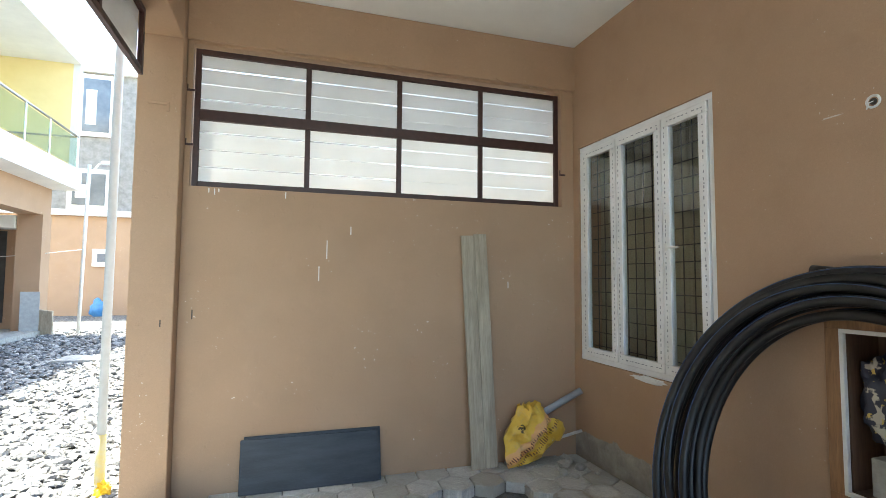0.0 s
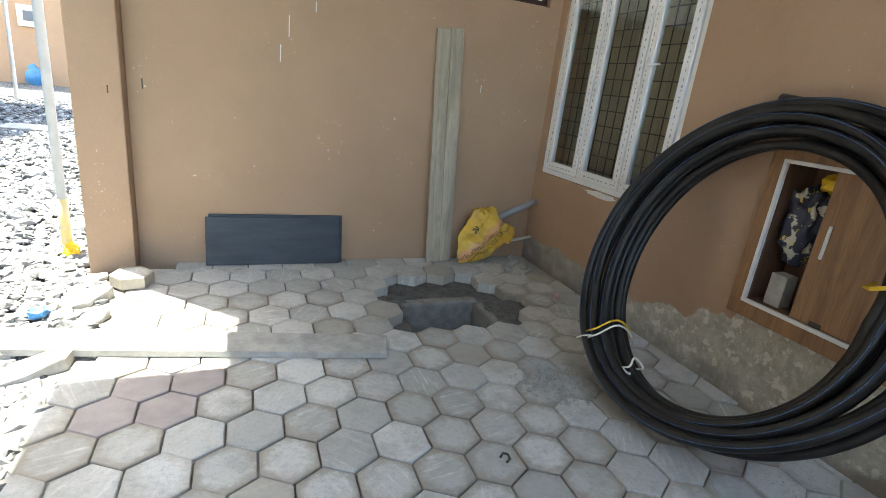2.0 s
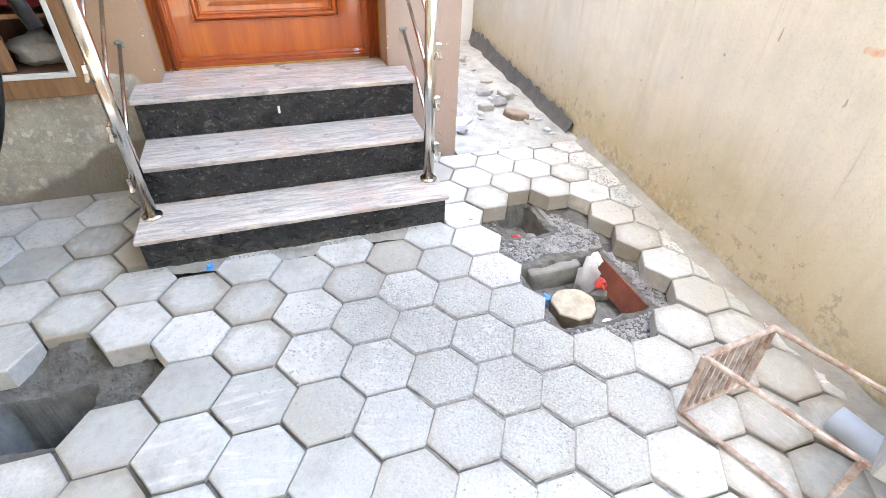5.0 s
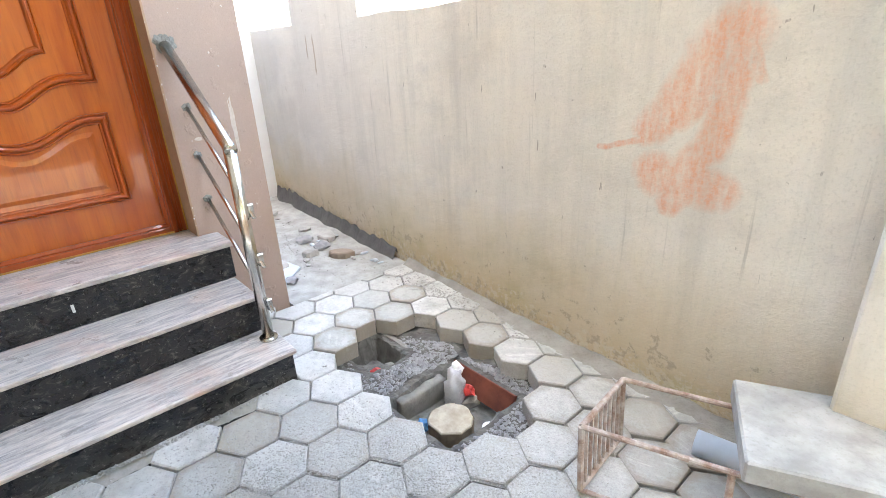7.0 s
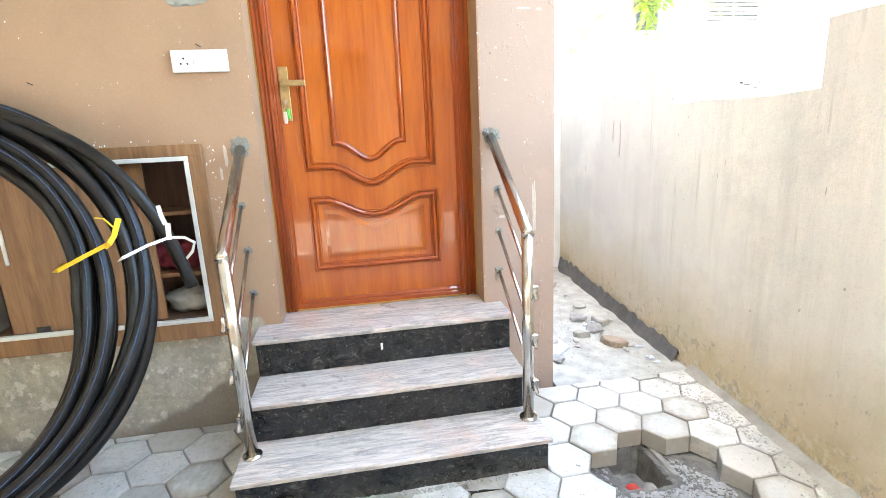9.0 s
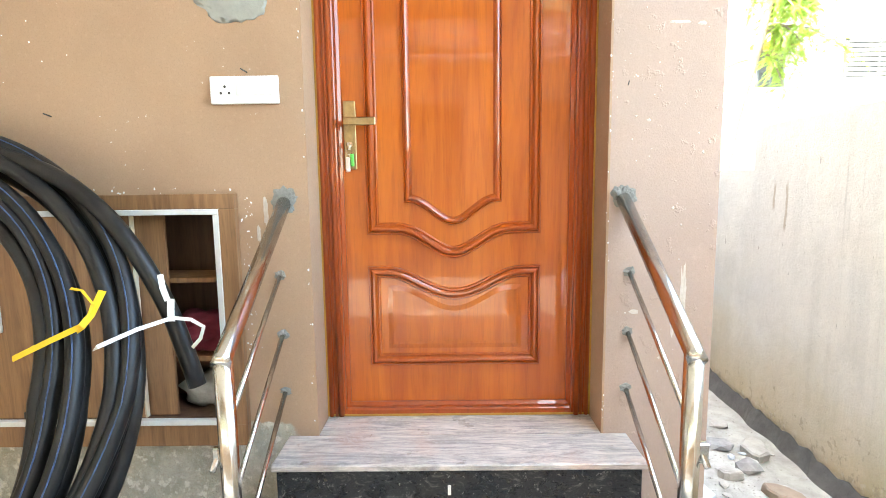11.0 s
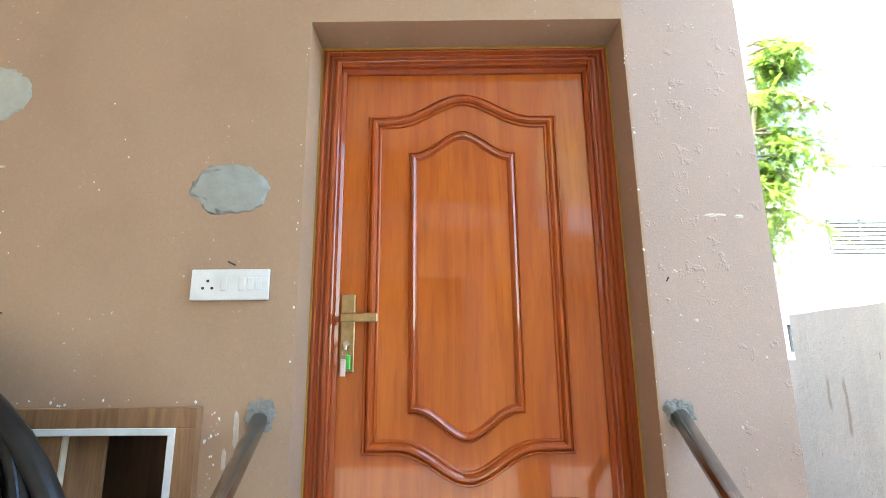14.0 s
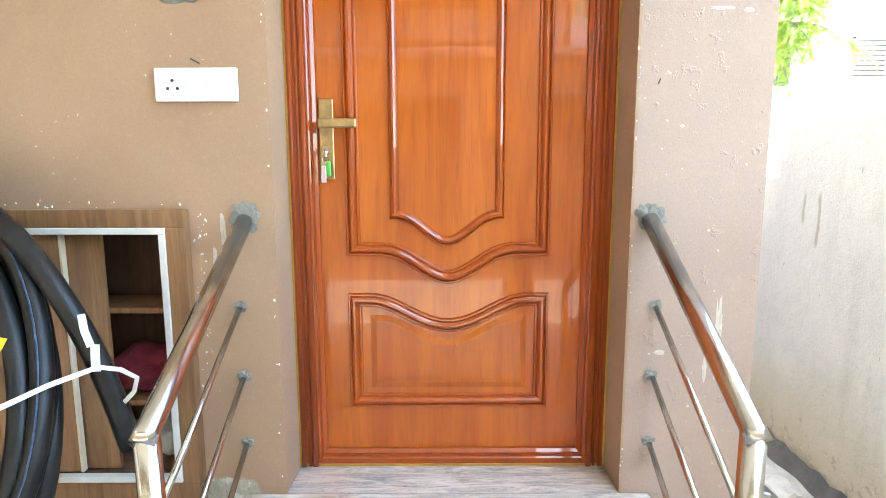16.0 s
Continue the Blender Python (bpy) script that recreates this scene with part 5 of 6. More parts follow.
for i, (x, y, s) in enumerate(((-0.30, 4.40, 0.075), (-0.40, 4.26, 0.05), (-0.20, 4.32, 0.06), (-0.22, 4.50, 0.07), (-0.33, 4.18, 0.04), (-0.12, 4.2, 0.035))):
    loose_rock(x, y, s, s * 0.8, s * 0.7, 30 + i, M["rubble"], "broken piece of concrete in the corner")
loose_rock(-0.27, 3.66, 0.032, 0.028, 0.03, 77, M["pink"], "small pink scrap on the paving", "scrap", 0.0, "litter")


def long_board():
    b = empty("cement_board", -2.9, 3.25, 0, "long weathered cement board lying across the edge of the paving", "board")
    bm = prism([(-4.35, 3.46), (-1.865, 2.985), (-1.815, 3.195), (-4.32, 3.70)], 0.004, 0.042, 0.006)
    part("board", bm, M["board"], b)
    return b


long_board()


# ---- things by the boundary wall ----
def stump():
    s = empty("log_offcut", -1.318, -0.642, -0.205, "short round log offcut lying in the dug hole", "log")
    bm = bmesh.new()
    n = 22
    rng = random.Random(3)
    rad = [0.095 + rng.uniform(-0.006, 0.006) for _ in range(n)]
    rings = [[bm.verts.new((-1.318 + rad[k] * f * math.cos(k * math.tau / n), -0.642 + rad[k] * f * math.sin(k * math.tau / n), z)) for k in range(n)] for z, f in ((-0.204, 1.03), (-0.145, 0.97), (-0.080, 1.0))]
    for a, b in zip(rings, rings[1:]):
        for k in range(n):
            bm.faces.new((a[k], a[(k + 1) % n], b[(k + 1) % n], b[k]))
    part("bark", bm, M["bark"], s)
    part("cut_face", prism([(-1.318 + (rad[k] - 0.003) * math.cos(k * math.tau / n), -0.642 + (rad[k] - 0.003) * math.sin(k * math.tau / n)) for k in range(n)], -0.092, -0.074, 0.004), M["cut"], s, "pale sawn face")
    return s


stump()
tagged(link("foam_cup", tube([(-1.395, -0.79, -0.203), (-1.395, -0.79, -0.165)], 0.032, 16), M["white"]), "small white lid in the dug hole", "lid")
tagged(link("milk_packet", crumple(-1.17, -0.80, -0.115, 0.04, 0.045, 0.10, 4, 3, 0.5), M["packet"], None, "", True), "clear plastic packet standing in the hole", "packet")
tagged(link("paper_scrap", crumple(-1.13, -0.86, -0.04, 0.03, 0.03, 0.025, 5, 2, 0.6), M["white"]), "white paper scrap on top of the packet", "paper")
for i, (x, y, z, s, mat, lab) in enumerate(((-0.70, -0.70, -0.232, 0.045, "red", "red wrapper in the drain pit"), (-1.20, -0.86, -0.135, 0.035, "red", "red and white wrapper in the hole"),
                                       (-1.185, -0.60, -0.185, 0.035, "bluebit", "blue wrapper in the hole"), (-0.80, -0.40 + 1.15, 0.02, 0.02, "bluebit", "blue scrap beside the step"),
                                       (-1.30, 1.14, -0.38, 0.035, "pink", "pink wrapper in the pit"))):
    tagged(link("litter_scrap", crumple(x, y, z + s * 0.4, s, s * 0.8, s * 0.6, i + 2, 2, 0.7), M[mat]), lab, "litter", "litter")
tagged(link("rusty_plate", box(-0.055, -0.19, 0.0, 0.055, 0.19, 0.012, 0.002, None, pose(-1.24, -0.905, -0.115, 0, 68, 90)), M["red_rust"]), "red rusted iron strip in the trench", "iron strip")


def rough_block(name, x0, y0, z0, x1, y1, z1, seed, mat, label, cat, amp=0.007):
    """A cast block with worn, uneven faces."""
    bm = box(x0, y0, z0, x1, y1, z1)
    bmesh.ops.subdivide_edges(bm, edges=bm.edges[:], cuts=9, use_grid_fill=True)
    c = Vector(((x0 + x1) / 2, (y0 + y1) / 2, (z0 + z1) / 2))
    for v in bm.verts:
        out = Vector(((v.co.x - c.x) / (x1 - x0), (v.co.y - c.y) / (y1 - y0), (v.co.z - c.z) / (z1 - z0))) * 2
        worn = max(0.0, out.length - 1.25) * 0.016
        k = noise.noise(v.co * 18 + Vector((seed, 0, 0))) * amp + noise.noise(v.co * 55) * amp * 0.5
        v.co += out.normalized() * (k - worn)
    return tagged(link(name, bm, mat, None, "", True), label, cat)


rough_block("cement_ledge", -1.090, -0.825, -0.215, -0.915, -0.565, -0.092, 3, M["ledge"], "rough cement ledge across the dug hole", "cement block")
rough_block("chamber_wall", -1.50, 3.872, -0.335, -0.86, 3.965, -0.082, 7, M["ledge"], "rough cement wall of the open chamber", "cement wall")
rough_block("chamber_wall", -0.905, 3.40, -0.335, -0.835, 3.868, -0.086, 8, M["ledge"], "rough cement wall of the open chamber", "cement wall")
rough_block("stone_edging", -0.88, -0.865, -0.30, -0.50, -0.835, -0.088, 5, M["ledge"], "flat stone lining one side of the drain pit", "stone", 0.004)
for i, (x, y, z, r) in enumerate(((-0.70, -0.77, -0.235, 0.040), (-0.66, -0.64, -0.235, 0.03), (-1.21, -0.86, -0.20, 0.045), (-1.13, -0.87, -0.20, 0.04), (-1.35, -0.92, -0.20, 0.035), (-1.40, -0.56, -0.20, 0.03), (-1.22, -0.55, -0.20, 0.035),
                                  (-0.60, 3.80, -0.09, 0.06), (-1.0, 3.45, -0.34, 0.05), (-1.45, 3.7, -0.34, 0.04))):
    loose_rock(x, y, r * 1.2, r, r * 0.9, 400 + i, M["ledge"], "broken cement lump in the dug hole", "stone", z)


def cage():
    """Rusty welded stand lying on its side, with a barred end."""
    c = empty("rusty_stand", -2.1, -0.9, 0, "rusty paint splashed iron stand with a barred end", "iron stand")
    a, b = Vector((-1.925, -0.645, 0.012)), Vector((-1.895, -0.935, 0.012))
    up = Vector((0.01, 0.0, 0.245))
    back = Vector((-0.62, -0.22, 0.0))
    for p, q in ((a, a + up), (b, b + up), (a + up, b + up), (a, b)):
        part("bar", tube([p, q], 0.010, 8), M["rust"], c)
    for k in range(1, 9):
        p = a + (b - a) * k / 9
        part("thin_bar", tube([p, p + up], 0.006, 6), M["rust"], c)
    for p in (a + up, b + up):
        part("rail", tube([p, p + back], 0.0085, 8), M["rust"], c)
    part("rail", tube([a, a + back], 0.008, 8), M["rust"], c)
    part("leg", tube([a + up + back * 0.6, a + back * 0.6], 0.010, 8), M["rust"], c)
    part("leg", tube([b + up + back * 0.95, b + back * 0.95], 0.010, 8), M["rust"], c)
    part("leg", tube([a + up + back, a + back], 0.010, 8), M["rust"], c)
    return c


cage()
tagged(link("concrete_slab", box(-0.38, -0.18, 0, 0.38, 0.18, 0.07, 0.006, None, pose(-2.59, -1.065, 0.275, 0, 1, 24.3)), M["concrete"]), "weathered grey concrete slab lying on the iron stand", "concrete slab")
tagged(link("pvc_pipe", tube([(-2.10, -1.06, 0.046), (-2.60, -1.14, 0.046)], 0.044, 20), M["pvc_pale"], None, "", True), "pale grey plastic drain pipe on the paving", "pipe")
part("clamp", tube([(-2.26 + 0.0 * k, -1.086 + 0.047 * math.cos(k * math.tau / 16), 0.048 + 0.047 * math.sin(k * math.tau / 16)) for k in range(16)], 0.006, 6, closed=True), M["rust"], bpy.data.objects["pvc_pipe"], "rusty clamp")

tagged(link("twig_scrap", tube([(-1.585, 2.085, 0.006), (-1.565, 2.10, 0.012), (-1.545, 2.09, 0.010), (-1.548, 2.065, 0.007), (-1.57, 2.05, 0.006)], 0.006, 6), M["bar"]), "small black curl of rubber on the paving", "scrap", "litter")


def scuff(y, z, sy, sz, seed):
    """A thin pale scuff on the pier beside the door."""
    ob = link("paint_scuff", crumple(0.0, y, z, 0.0016, sy, sz, seed, 3, 0.7, 3.0), M["scuff"])
    return tagged(ob, "pale scuff where the paint has rubbed off", "scuff", "scuffs on the plaster")


M["scuff"] = simple("pale_scuff", (0.62, 0.56, 0.50), (0.50, 0.43, 0.37), 40, 0.8, 0.3)
for sy_, sz_, a_, b_, seed_ in ((-0.475, 1.02, 0.010, 0.13, 3), (-0.44, 0.93, 0.006, 0.05, 4), (-0.425, 1.985, 0.035, 0.005, 5), (-0.50, 1.98, 0.012, 0.006, 6), (-0.33, 1.66, 0.007, 0.005, 7), (-0.30, 0.98, 0.016, 0.008, 8), (2.33, 2.435, 0.045, 0.004, 9), (1.02, 1.36, 0.008, 0.05, 11), (1.05, 1.28, 0.006, 0.03, 12), (1.85, 2.17, 0.02, 0.004, 13)):
    scuff(sy_, sz_, a_, b_, seed_)


def flecks(y0, y1, z0, z1, count, seed, size, mat, label):
    """Tiny flat splashes stuck to the house wall, denser towards the middle of the patch."""
    rng = random.Random(seed)
    bm = bmesh.new()
    for _ in range(count):
        y, z = rng.triangular(y0, y1), rng.uniform(z0, z1)
        r = size * rng.uniform(0.3, 1.0) ** 2 + 0.0008
        n = 6
        flat = [(y + r * rng.uniform(0.6, 1.2) * math.cos(k * math.tau / n), z + r * rng.uniform(0.6, 1.5) * math.sin(k * math.tau / n)) for k in range(n)]
        a = [bm.verts.new((-0.0005, *p)) for p in flat]
        b = [bm.verts.new((-0.0022, y + (p[0] - y) * 0.7, z + (p[1] - z) * 0.7)) for p in flat]
        for k in range(n):
            bm.faces.new((a[k], a[(k + 1) % n], b[(k + 1) % n], b[k]))
        bm.faces.new(b)
    return tagged(link("wall_flecks", bm, mat), label, "flecks", "", "stuff")


flecks(1.055, 1.115, 0.85, 1.44, 55, 1, 0.0036, M["white_wall"], "white plaster flecks beside the cabinet")
flecks(1.10, 2.2, 1.428, 1.45, 24, 2, 0.005, M["white_wall"], "white plaster flecks along the top of the cabinet")
flecks(0.88, 2.9, 1.5, 2.6, 24, 3, 0.003, M["white_wall"], "white flecks on the brown wall")
flecks(-0.57, -0.21, 0.6, 2.9, 60, 4, 0.0042, M["scuff"], "pale flecks on the rough pier")
flecks(-0.205, -0.188, 0.55, 2.6, 30, 5, 0.0045, M["white_wall"], "white chips along the edge of the door reveal")
flecks(0.868, 0.885, 0.55, 2.6, 20, 6, 0.004, M["white_wall"], "white chips along the edge of the door reveal")


# ---- side passage and beyond ----
def mortar_foot():
    """Lumpy dark mortar along the foot of the boundary wall and end wall."""
    bm = bmesh.new()
    n = 60
    top, low = [], []
    for i in range(n + 1):
        x = 0.06 + 2.2 * i / n
        h = 0.05 + 0.05 * x / 2.2 + 0.07 * abs(noise.noise(Vector((x * 7, 2, 0)))) + 0.03 * abs(noise.noise(Vector((x * 19, 4, 0))))
        top.append(bm.verts.new((x, by(x) + 0.010, h)))
        low.append(bm.verts.new((x, by(x) + 0.05 + 0.03 * noise.noise(Vector((x * 5, 9, 0))), -0.012)))
    back = [bm.verts.new((v.co.x, v.co.y - 0.02, -0.012)) for v in top]
    for i in range(n):
        bm.faces.new((low[i], low[i + 1], top[i + 1], top[i]))
        bm.faces.new((top[i], top[i + 1], back[i + 1], back[i]))
    return structure(link("mortar_skirting", bm, M["mortar"]), "rough dark mortar along the foot of the wall", "mortar")


mortar_foot()
rr0 = random.Random(31)
for i, (x, y, s) in enumerate(((0.85, -1.12, 0.07), (1.1, -1.25, 0.05), (0.62, -1.14, 0.06), (0.5, -0.78, 0.05), (0.25, -0.72, 0.05), (1.4, -1.0, 0.05), (0.75, -0.85, 0.04), (1.7, -1.25, 0.06), (1.25, -0.9, 0.035))):
    loose_rock(x, y, s * 1.3, s, s * 0.45, 50 + i, M["rubble"] if i % 2 else M["stone"], "flat broken stone on the passage floor", "stone", -0.012)
for i in range(26):
    loose_rock(rr0.uniform(0.05, 2.1), rr0.uniform(-1.36, -0.66), rr0.uniform(0.015, 0.05), rr0.uniform(0.012, 0.03), rr0.uniform(0.008, 0.016), 200 + i, M["rubble"] if i % 3 else M["pvc_pale"], "thin chip of broken tile on the passage floor", "chip", -0.012, "debris in the passage")
tagged(link("tile_offcut", prism([(0.22, -0.66), (0.62, -0.62), (0.78, -0.80), (0.40, -0.86)], -0.010, 0.006, 0.001), M["pvc_pale"]), "pale bluish tile offcut lying in the passage", "tile")


def far_house():
    """White house behind the boundary wall, its gable side towards the porch."""
    h = empty("white_house", 11.2, -10.0, -0.1, "white rendered house with louvred windows behind the wall", "house")
    part("wall", box(11.0, -22.0, -0.1, 17.0, -5.2, 6.42), M["white_wall"], h)
    part("parapet", box(10.92, -22.1, 6.42, 17.1, -9.6, 6.55), M["cladding"], h, "grey parapet coping")
    part("drain_ledge", box(10.85, -22.0, 3.35, 11.0, -5.2, 3.43), M["white_wall"], h)

    def louvre(y0, y1, z0, z1, n, mat, label):
        w = part("window", box(10.96, y0, z0, 11.0, y1, z1), M["bar"], h, label)
        for e in ((y0, z0, y0 + 0.05, z1), (y1 - 0.05, z0, y1, z1), (y0, z1 - 0.06, y1, z1), ((y0 + y1) / 2 - 0.02, z0, (y0 + y1) / 2 + 0.02, z1)):
            part("window_frame", box(10.92, *e[:2], 10.96, *e[2:]), M["dark_frame"], w)
        for k in range(n):
            z = z0 + (z1 - z0) * (k + 0.5) / n
            part("slat", box(10.93, y0 + 0.06, z - (z1 - z0) / n * 0.33, 10.958, y1 - 0.06, z + (z1 - z0) / n * 0.33), mat, w)

    louvre(-11.05, -9.42, 4.07, 4.98, 8, M["concrete"], "grey louvred window")
    louvre(-11.30, -10.66, 1.97, 2.42, 5, M["concrete"], "small louvred vent")
    louvre(-8.75, -8.03, 1.64, 2.30, 6, M["white"], "barred window")
    louvre(-7.95, -7.27, 3.85, 4.72, 3, M["bar"], "dark window")
    part("awning", box(10.6, -8.05, 4.74, 11.0, -7.1, 4.84), M["yellow"], h, "yellow awning over a window")
    return h


M["dark_frame"] = simple("dark_frame", (0.10, 0.10, 0.10), (0.06, 0.06, 0.06), 12, 0.5, 0.05)
far_house()


def leaf_spray(bm, base, d, rng, length=0.55):
    """A drooping compound leaf: a thin stalk with paired leaflets."""
    up = Vector((0, 0, 1))
    side = d.cross(up).normalized()
    p = base.copy()
    dd = d.copy()
    for k in range(13):
        dd = (dd + Vector((0, 0, -0.06))).normalized()
        q = p + dd * length / 13
        for s in (-1, 1):
            tip = q + side * s * 0.06 * (1.1 - k * 0.045) + dd * 0.05 + Vector((0, 0, rng.uniform(-0.05, 0.01)))
            a, b = q + dd * 0.012, q - dd * 0.012
            m1 = (a + tip) / 2 + dd * 0.010
            m2 = (b + tip) / 2 - dd * 0.008
            bm.faces.new([bm.verts.new(c) for c in (b, m2, tip, m1, a)])
        p = q


def tree():
    t = empty("tree", 9.2, -5.7, -0.1, "feathery leaved green tree behind the boundary wall", "tree")
    rng = random.Random(21)
    base = Vector((9.2, -5.6, -0.1))
    trunk = [base, base + Vector((0.05, 0, 1.5)), base + Vector((-0.05, -0.2, 3.0)), base + Vector((-0.15, -0.6, 4.6)), base + Vector((-0.2, -1.4, 8.6))]
    part("trunk", tube(trunk, 0.16, 10, taper=[1, 0.85, 0.7, 0.5, 0.2]), M["bark"], t, "", True)
    crown, dry = bmesh.new(), bmesh.new()
    for i in range(46):
        k = rng.uniform(0.0, 1.0)
        p0 = base + Vector((-0.15, -0.5 - 0.7 * k, 3.9 + 5.0 * k))
        a = rng.uniform(-2.5, -0.6) if i % 4 else rng.uniform(0, 6.28)
        length = rng.uniform(0.8, 2.0) * (0.95 - 0.2 * k)
        d = Vector((math.cos(a), math.sin(a), rng.uniform(-0.1, 0.75))).normalized()
        pts = [p0 + d * length * j / 5 + Vector((0, 0, -0.035 * j * j)) for j in range(6)]
        part("limb", tube(pts, 0.035, 6, taper=[1, 0.85, 0.7, 0.5, 0.35, 0.2]), M["bark"], t)
        brown = rng.random() < 0.12
        for j in range(44):
            f = rng.uniform(0.3, 1.0) * 5
            q = pts[int(min(4, f))].lerp(pts[int(min(4, f)) + 1], f - int(min(4, f)))
            dd = Vector((rng.uniform(-1, 1), rng.uniform(-1, 1), rng.uniform(-0.5, 0.4))).normalized()
            leaf_spray(dry if brown and f > 3.5 else crown, q, dd, rng, rng.uniform(0.4, 0.75))
    part("crown", crown, M["leaf"], t, "light green feathery leaves")
    part("dry_leaves", dry, M["leaf_dry"], t, "dry brown leaves")
    return t


tree()


# ---- yard beyond the pillar ----
M["yellow_dull"] = simple("dull_yellow", (0.62, 0.52, 0.20), (0.50, 0.50, 0.45), 14, 0.6, 0.1)


def yard_pole():
    p = empty("steel_pole", -3.90, 4.98, -0.05, "white painted steel pole with yellow plastic round its foot", "pole")
    part("pole", tube([(-3.905, 4.99, -0.05), (-3.905, 4.99, 6.0)], 0.032, 16), M["pvc_pale"], p, "", True)
    part("yellow_smear", tube([(-3.903, 4.987, 0.06), (-3.903, 4.987, 0.22), (-3.903, 4.987, 0.42)], 0.0345, 16, taper=[1.02, 1.0, 0.97]), M["yellow_dull"], p, "dull yellow paint smeared on the pole", True)
    part("yellow_wrap", crumple(-3.875, 4.965, 0.0, 0.055, 0.055, 0.075, 3, 3, 0.6), M["yellow"], p, "torn yellow plastic")
    return p


yard_pole()


def yard_stones():
    """Crushed stone lying on the yard, thickest near the porch."""
    rng = np.random.default_rng(5)
    phi = (1 + 5 ** 0.5) / 2
    v = np.array([(-1, phi, 0), (1, phi, 0), (-1, -phi, 0), (1, -phi, 0), (0, -1, phi), (0, 1, phi), (0, -1, -phi), (0, 1, -phi), (phi, 0, -1), (phi, 0, 1), (-phi, 0, -1), (-phi, 0, 1)]) / 1.9
    f = np.array([(0, 11, 5), (0, 5, 1), (0, 1, 7), (0, 7, 10), (0, 10, 11), (1, 5, 9), (5, 11, 4), (11, 10, 2), (10, 7, 6), (7, 1, 8), (3, 9, 4), (3, 4, 2), (3, 2, 6), (3, 6, 8), (3, 8, 9), (4, 9, 5), (2, 4, 11), (6, 2, 10), (8, 6, 7), (9, 8, 1)])
    count = 14000
    y = 1.8 + 17.0 * rng.random(count) ** 1.7
    x0 = -3.42 - (y - 0.5) * 0.02
    x = x0 - rng.random(count) * (0.9 + (y - 1.8) * 0.40)
    size = 0.024 + 0.030 * rng.random(count) ** 2 + 0.0012 * y
    keep = ~((x > -3.7) & (y > 4.5) & (y < 5.0))
    verts, faces = [], []
    for i in np.flatnonzero(keep):
        a = rng.random() * 6.28
        c, s = math.cos(a), math.sin(a)
        q = v * rng.uniform(0.6, 1.3, (12, 1)) * np.array((1.25, 0.9, 0.62)) * size[i]
        q = q @ np.array(((c, s, 0), (-s, c, 0), (0, 0, 1)))
        faces.append(f + 12 * len(verts))
        verts.append(q + np.array((x[i], y[i], -0.04 + size[i] * 0.45)))
    me = bpy.data.meshes.new("gravel_stones")
    me.from_pydata(np.concatenate(verts).tolist(), [], np.concatenate(faces).tolist())
    me.materials.append(M["chip"])
    return tagged(new("gravel_stones", me), "loose grey crushed stone covering the yard", "gravel", "", "stuff")


def chip_mat():
    g = Graph("stone_chip")
    r = g.geo.outputs["Random Per Island"]
    col = g.mix(g.math("POWER", r, 1.6), (0.075, 0.077, 0.085), (0.34, 0.335, 0.32))
    return g.done(g.mix(g.ramp(g.noise(30, 4), 0.5, 0.7, 0, 0.5), col, (0.30, 0.29, 0.27)), 0.88, g.bump(g.noise(80, 3), 0.4, 0.004))


M["chip"] = chip_mat()
yard_stones()

rr = random.Random(8)
for i, (x, y, s) in enumerate(((-3.56, 4.385, 0.075), (-3.81, 3.22, 0.10), (-3.735, 2.84, 0.07), (-3.69, 2.90, 0.09), (-3.71, 3.895, 0.07), (-3.62, 3.80, 0.06), (-3.55, 3.84, 0.05), (-3.66, 4.10, 0.06), (-4.05, 4.1, 0.08),
                               (-3.95, 3.0, 0.09), (-4.05, 3.3, 0.07), (-3.85, 2.7, 0.07), (-3.62, 2.62, 0.05))):
    loose_rock(x, y, s, s * rr.uniform(0.6, 0.9), s * rr.uniform(0.5, 0.7), 100 + i, M["rubble"], "broken lump of pale concrete at the edge of the paving", "rubble", -0.03)


def broken_slab(x, y, z, size, thick, rx, ry, yaw, seed, mat, label):
    """A flat piece broken from a paver, with one or two straight sides left."""
    rng = random.Random(seed)
    n = 8
    rim = []
    for k in range(n):
        a = (k + rng.uniform(-0.25, 0.25)) * math.tau / n
        r = size * (rng.uniform(0.72, 1.0) if k % 4 else 1.0)
        rim.append((r * math.cos(a) * 1.25, r * math.sin(a) * 0.8))
    bm = prism(rim, 0.0, thick, 0.008)
    for v in bm.verts:
        v.co += Vector((noise.noise(v.co * 40 + Vector((seed, 0, 0))), noise.noise(v.co * 40 + Vector((0, seed, 0))), 0)) * 0.010
    ob = link("broken_slab", bm, mat)
    ob.matrix_basis = pose(x, y, z, rx, ry, yaw)
    return tagged(ob, label, "broken paver", "broken pavers")


for i, (x, y, z, size, rx, ry, yaw) in enumerate(((-4.39, 4.46, -0.03, 0.17, 4, -6, 10), (-3.60, 3.19, -0.035, 0.145, -5, -7, 32), (-3.78, 3.40, -0.04, 0.11, 3, 2, 5), (-3.46, 3.74, -0.035, 0.085, 8, -14, 60),
                                                  (-3.55, 4.02, -0.03, 0.125, 5, -8, 38), (-4.02, 3.62, -0.03, 0.11, -6, 4, 80), (-3.42, 3.52, -0.05, 0.10, 0, -4, 15))):
    broken_slab(x, y, z, size, 0.065, rx, ry, yaw, 300 + i, M["rubble"], "pale broken paver lying at the edge of the paving")
for i, (x, y, size, yaw) in enumerate(((0.384, -1.165, 0.075, 40), (0.79, -1.28, 0.09, -20), (0.56, -1.02, 0.05, 70))):
    broken_slab(x, y, -0.012, size, 0.045, 0, 0, yaw, 320 + i, M["rubble"] if i else M["brickbat"], "broken piece of masonry on the passage floor")
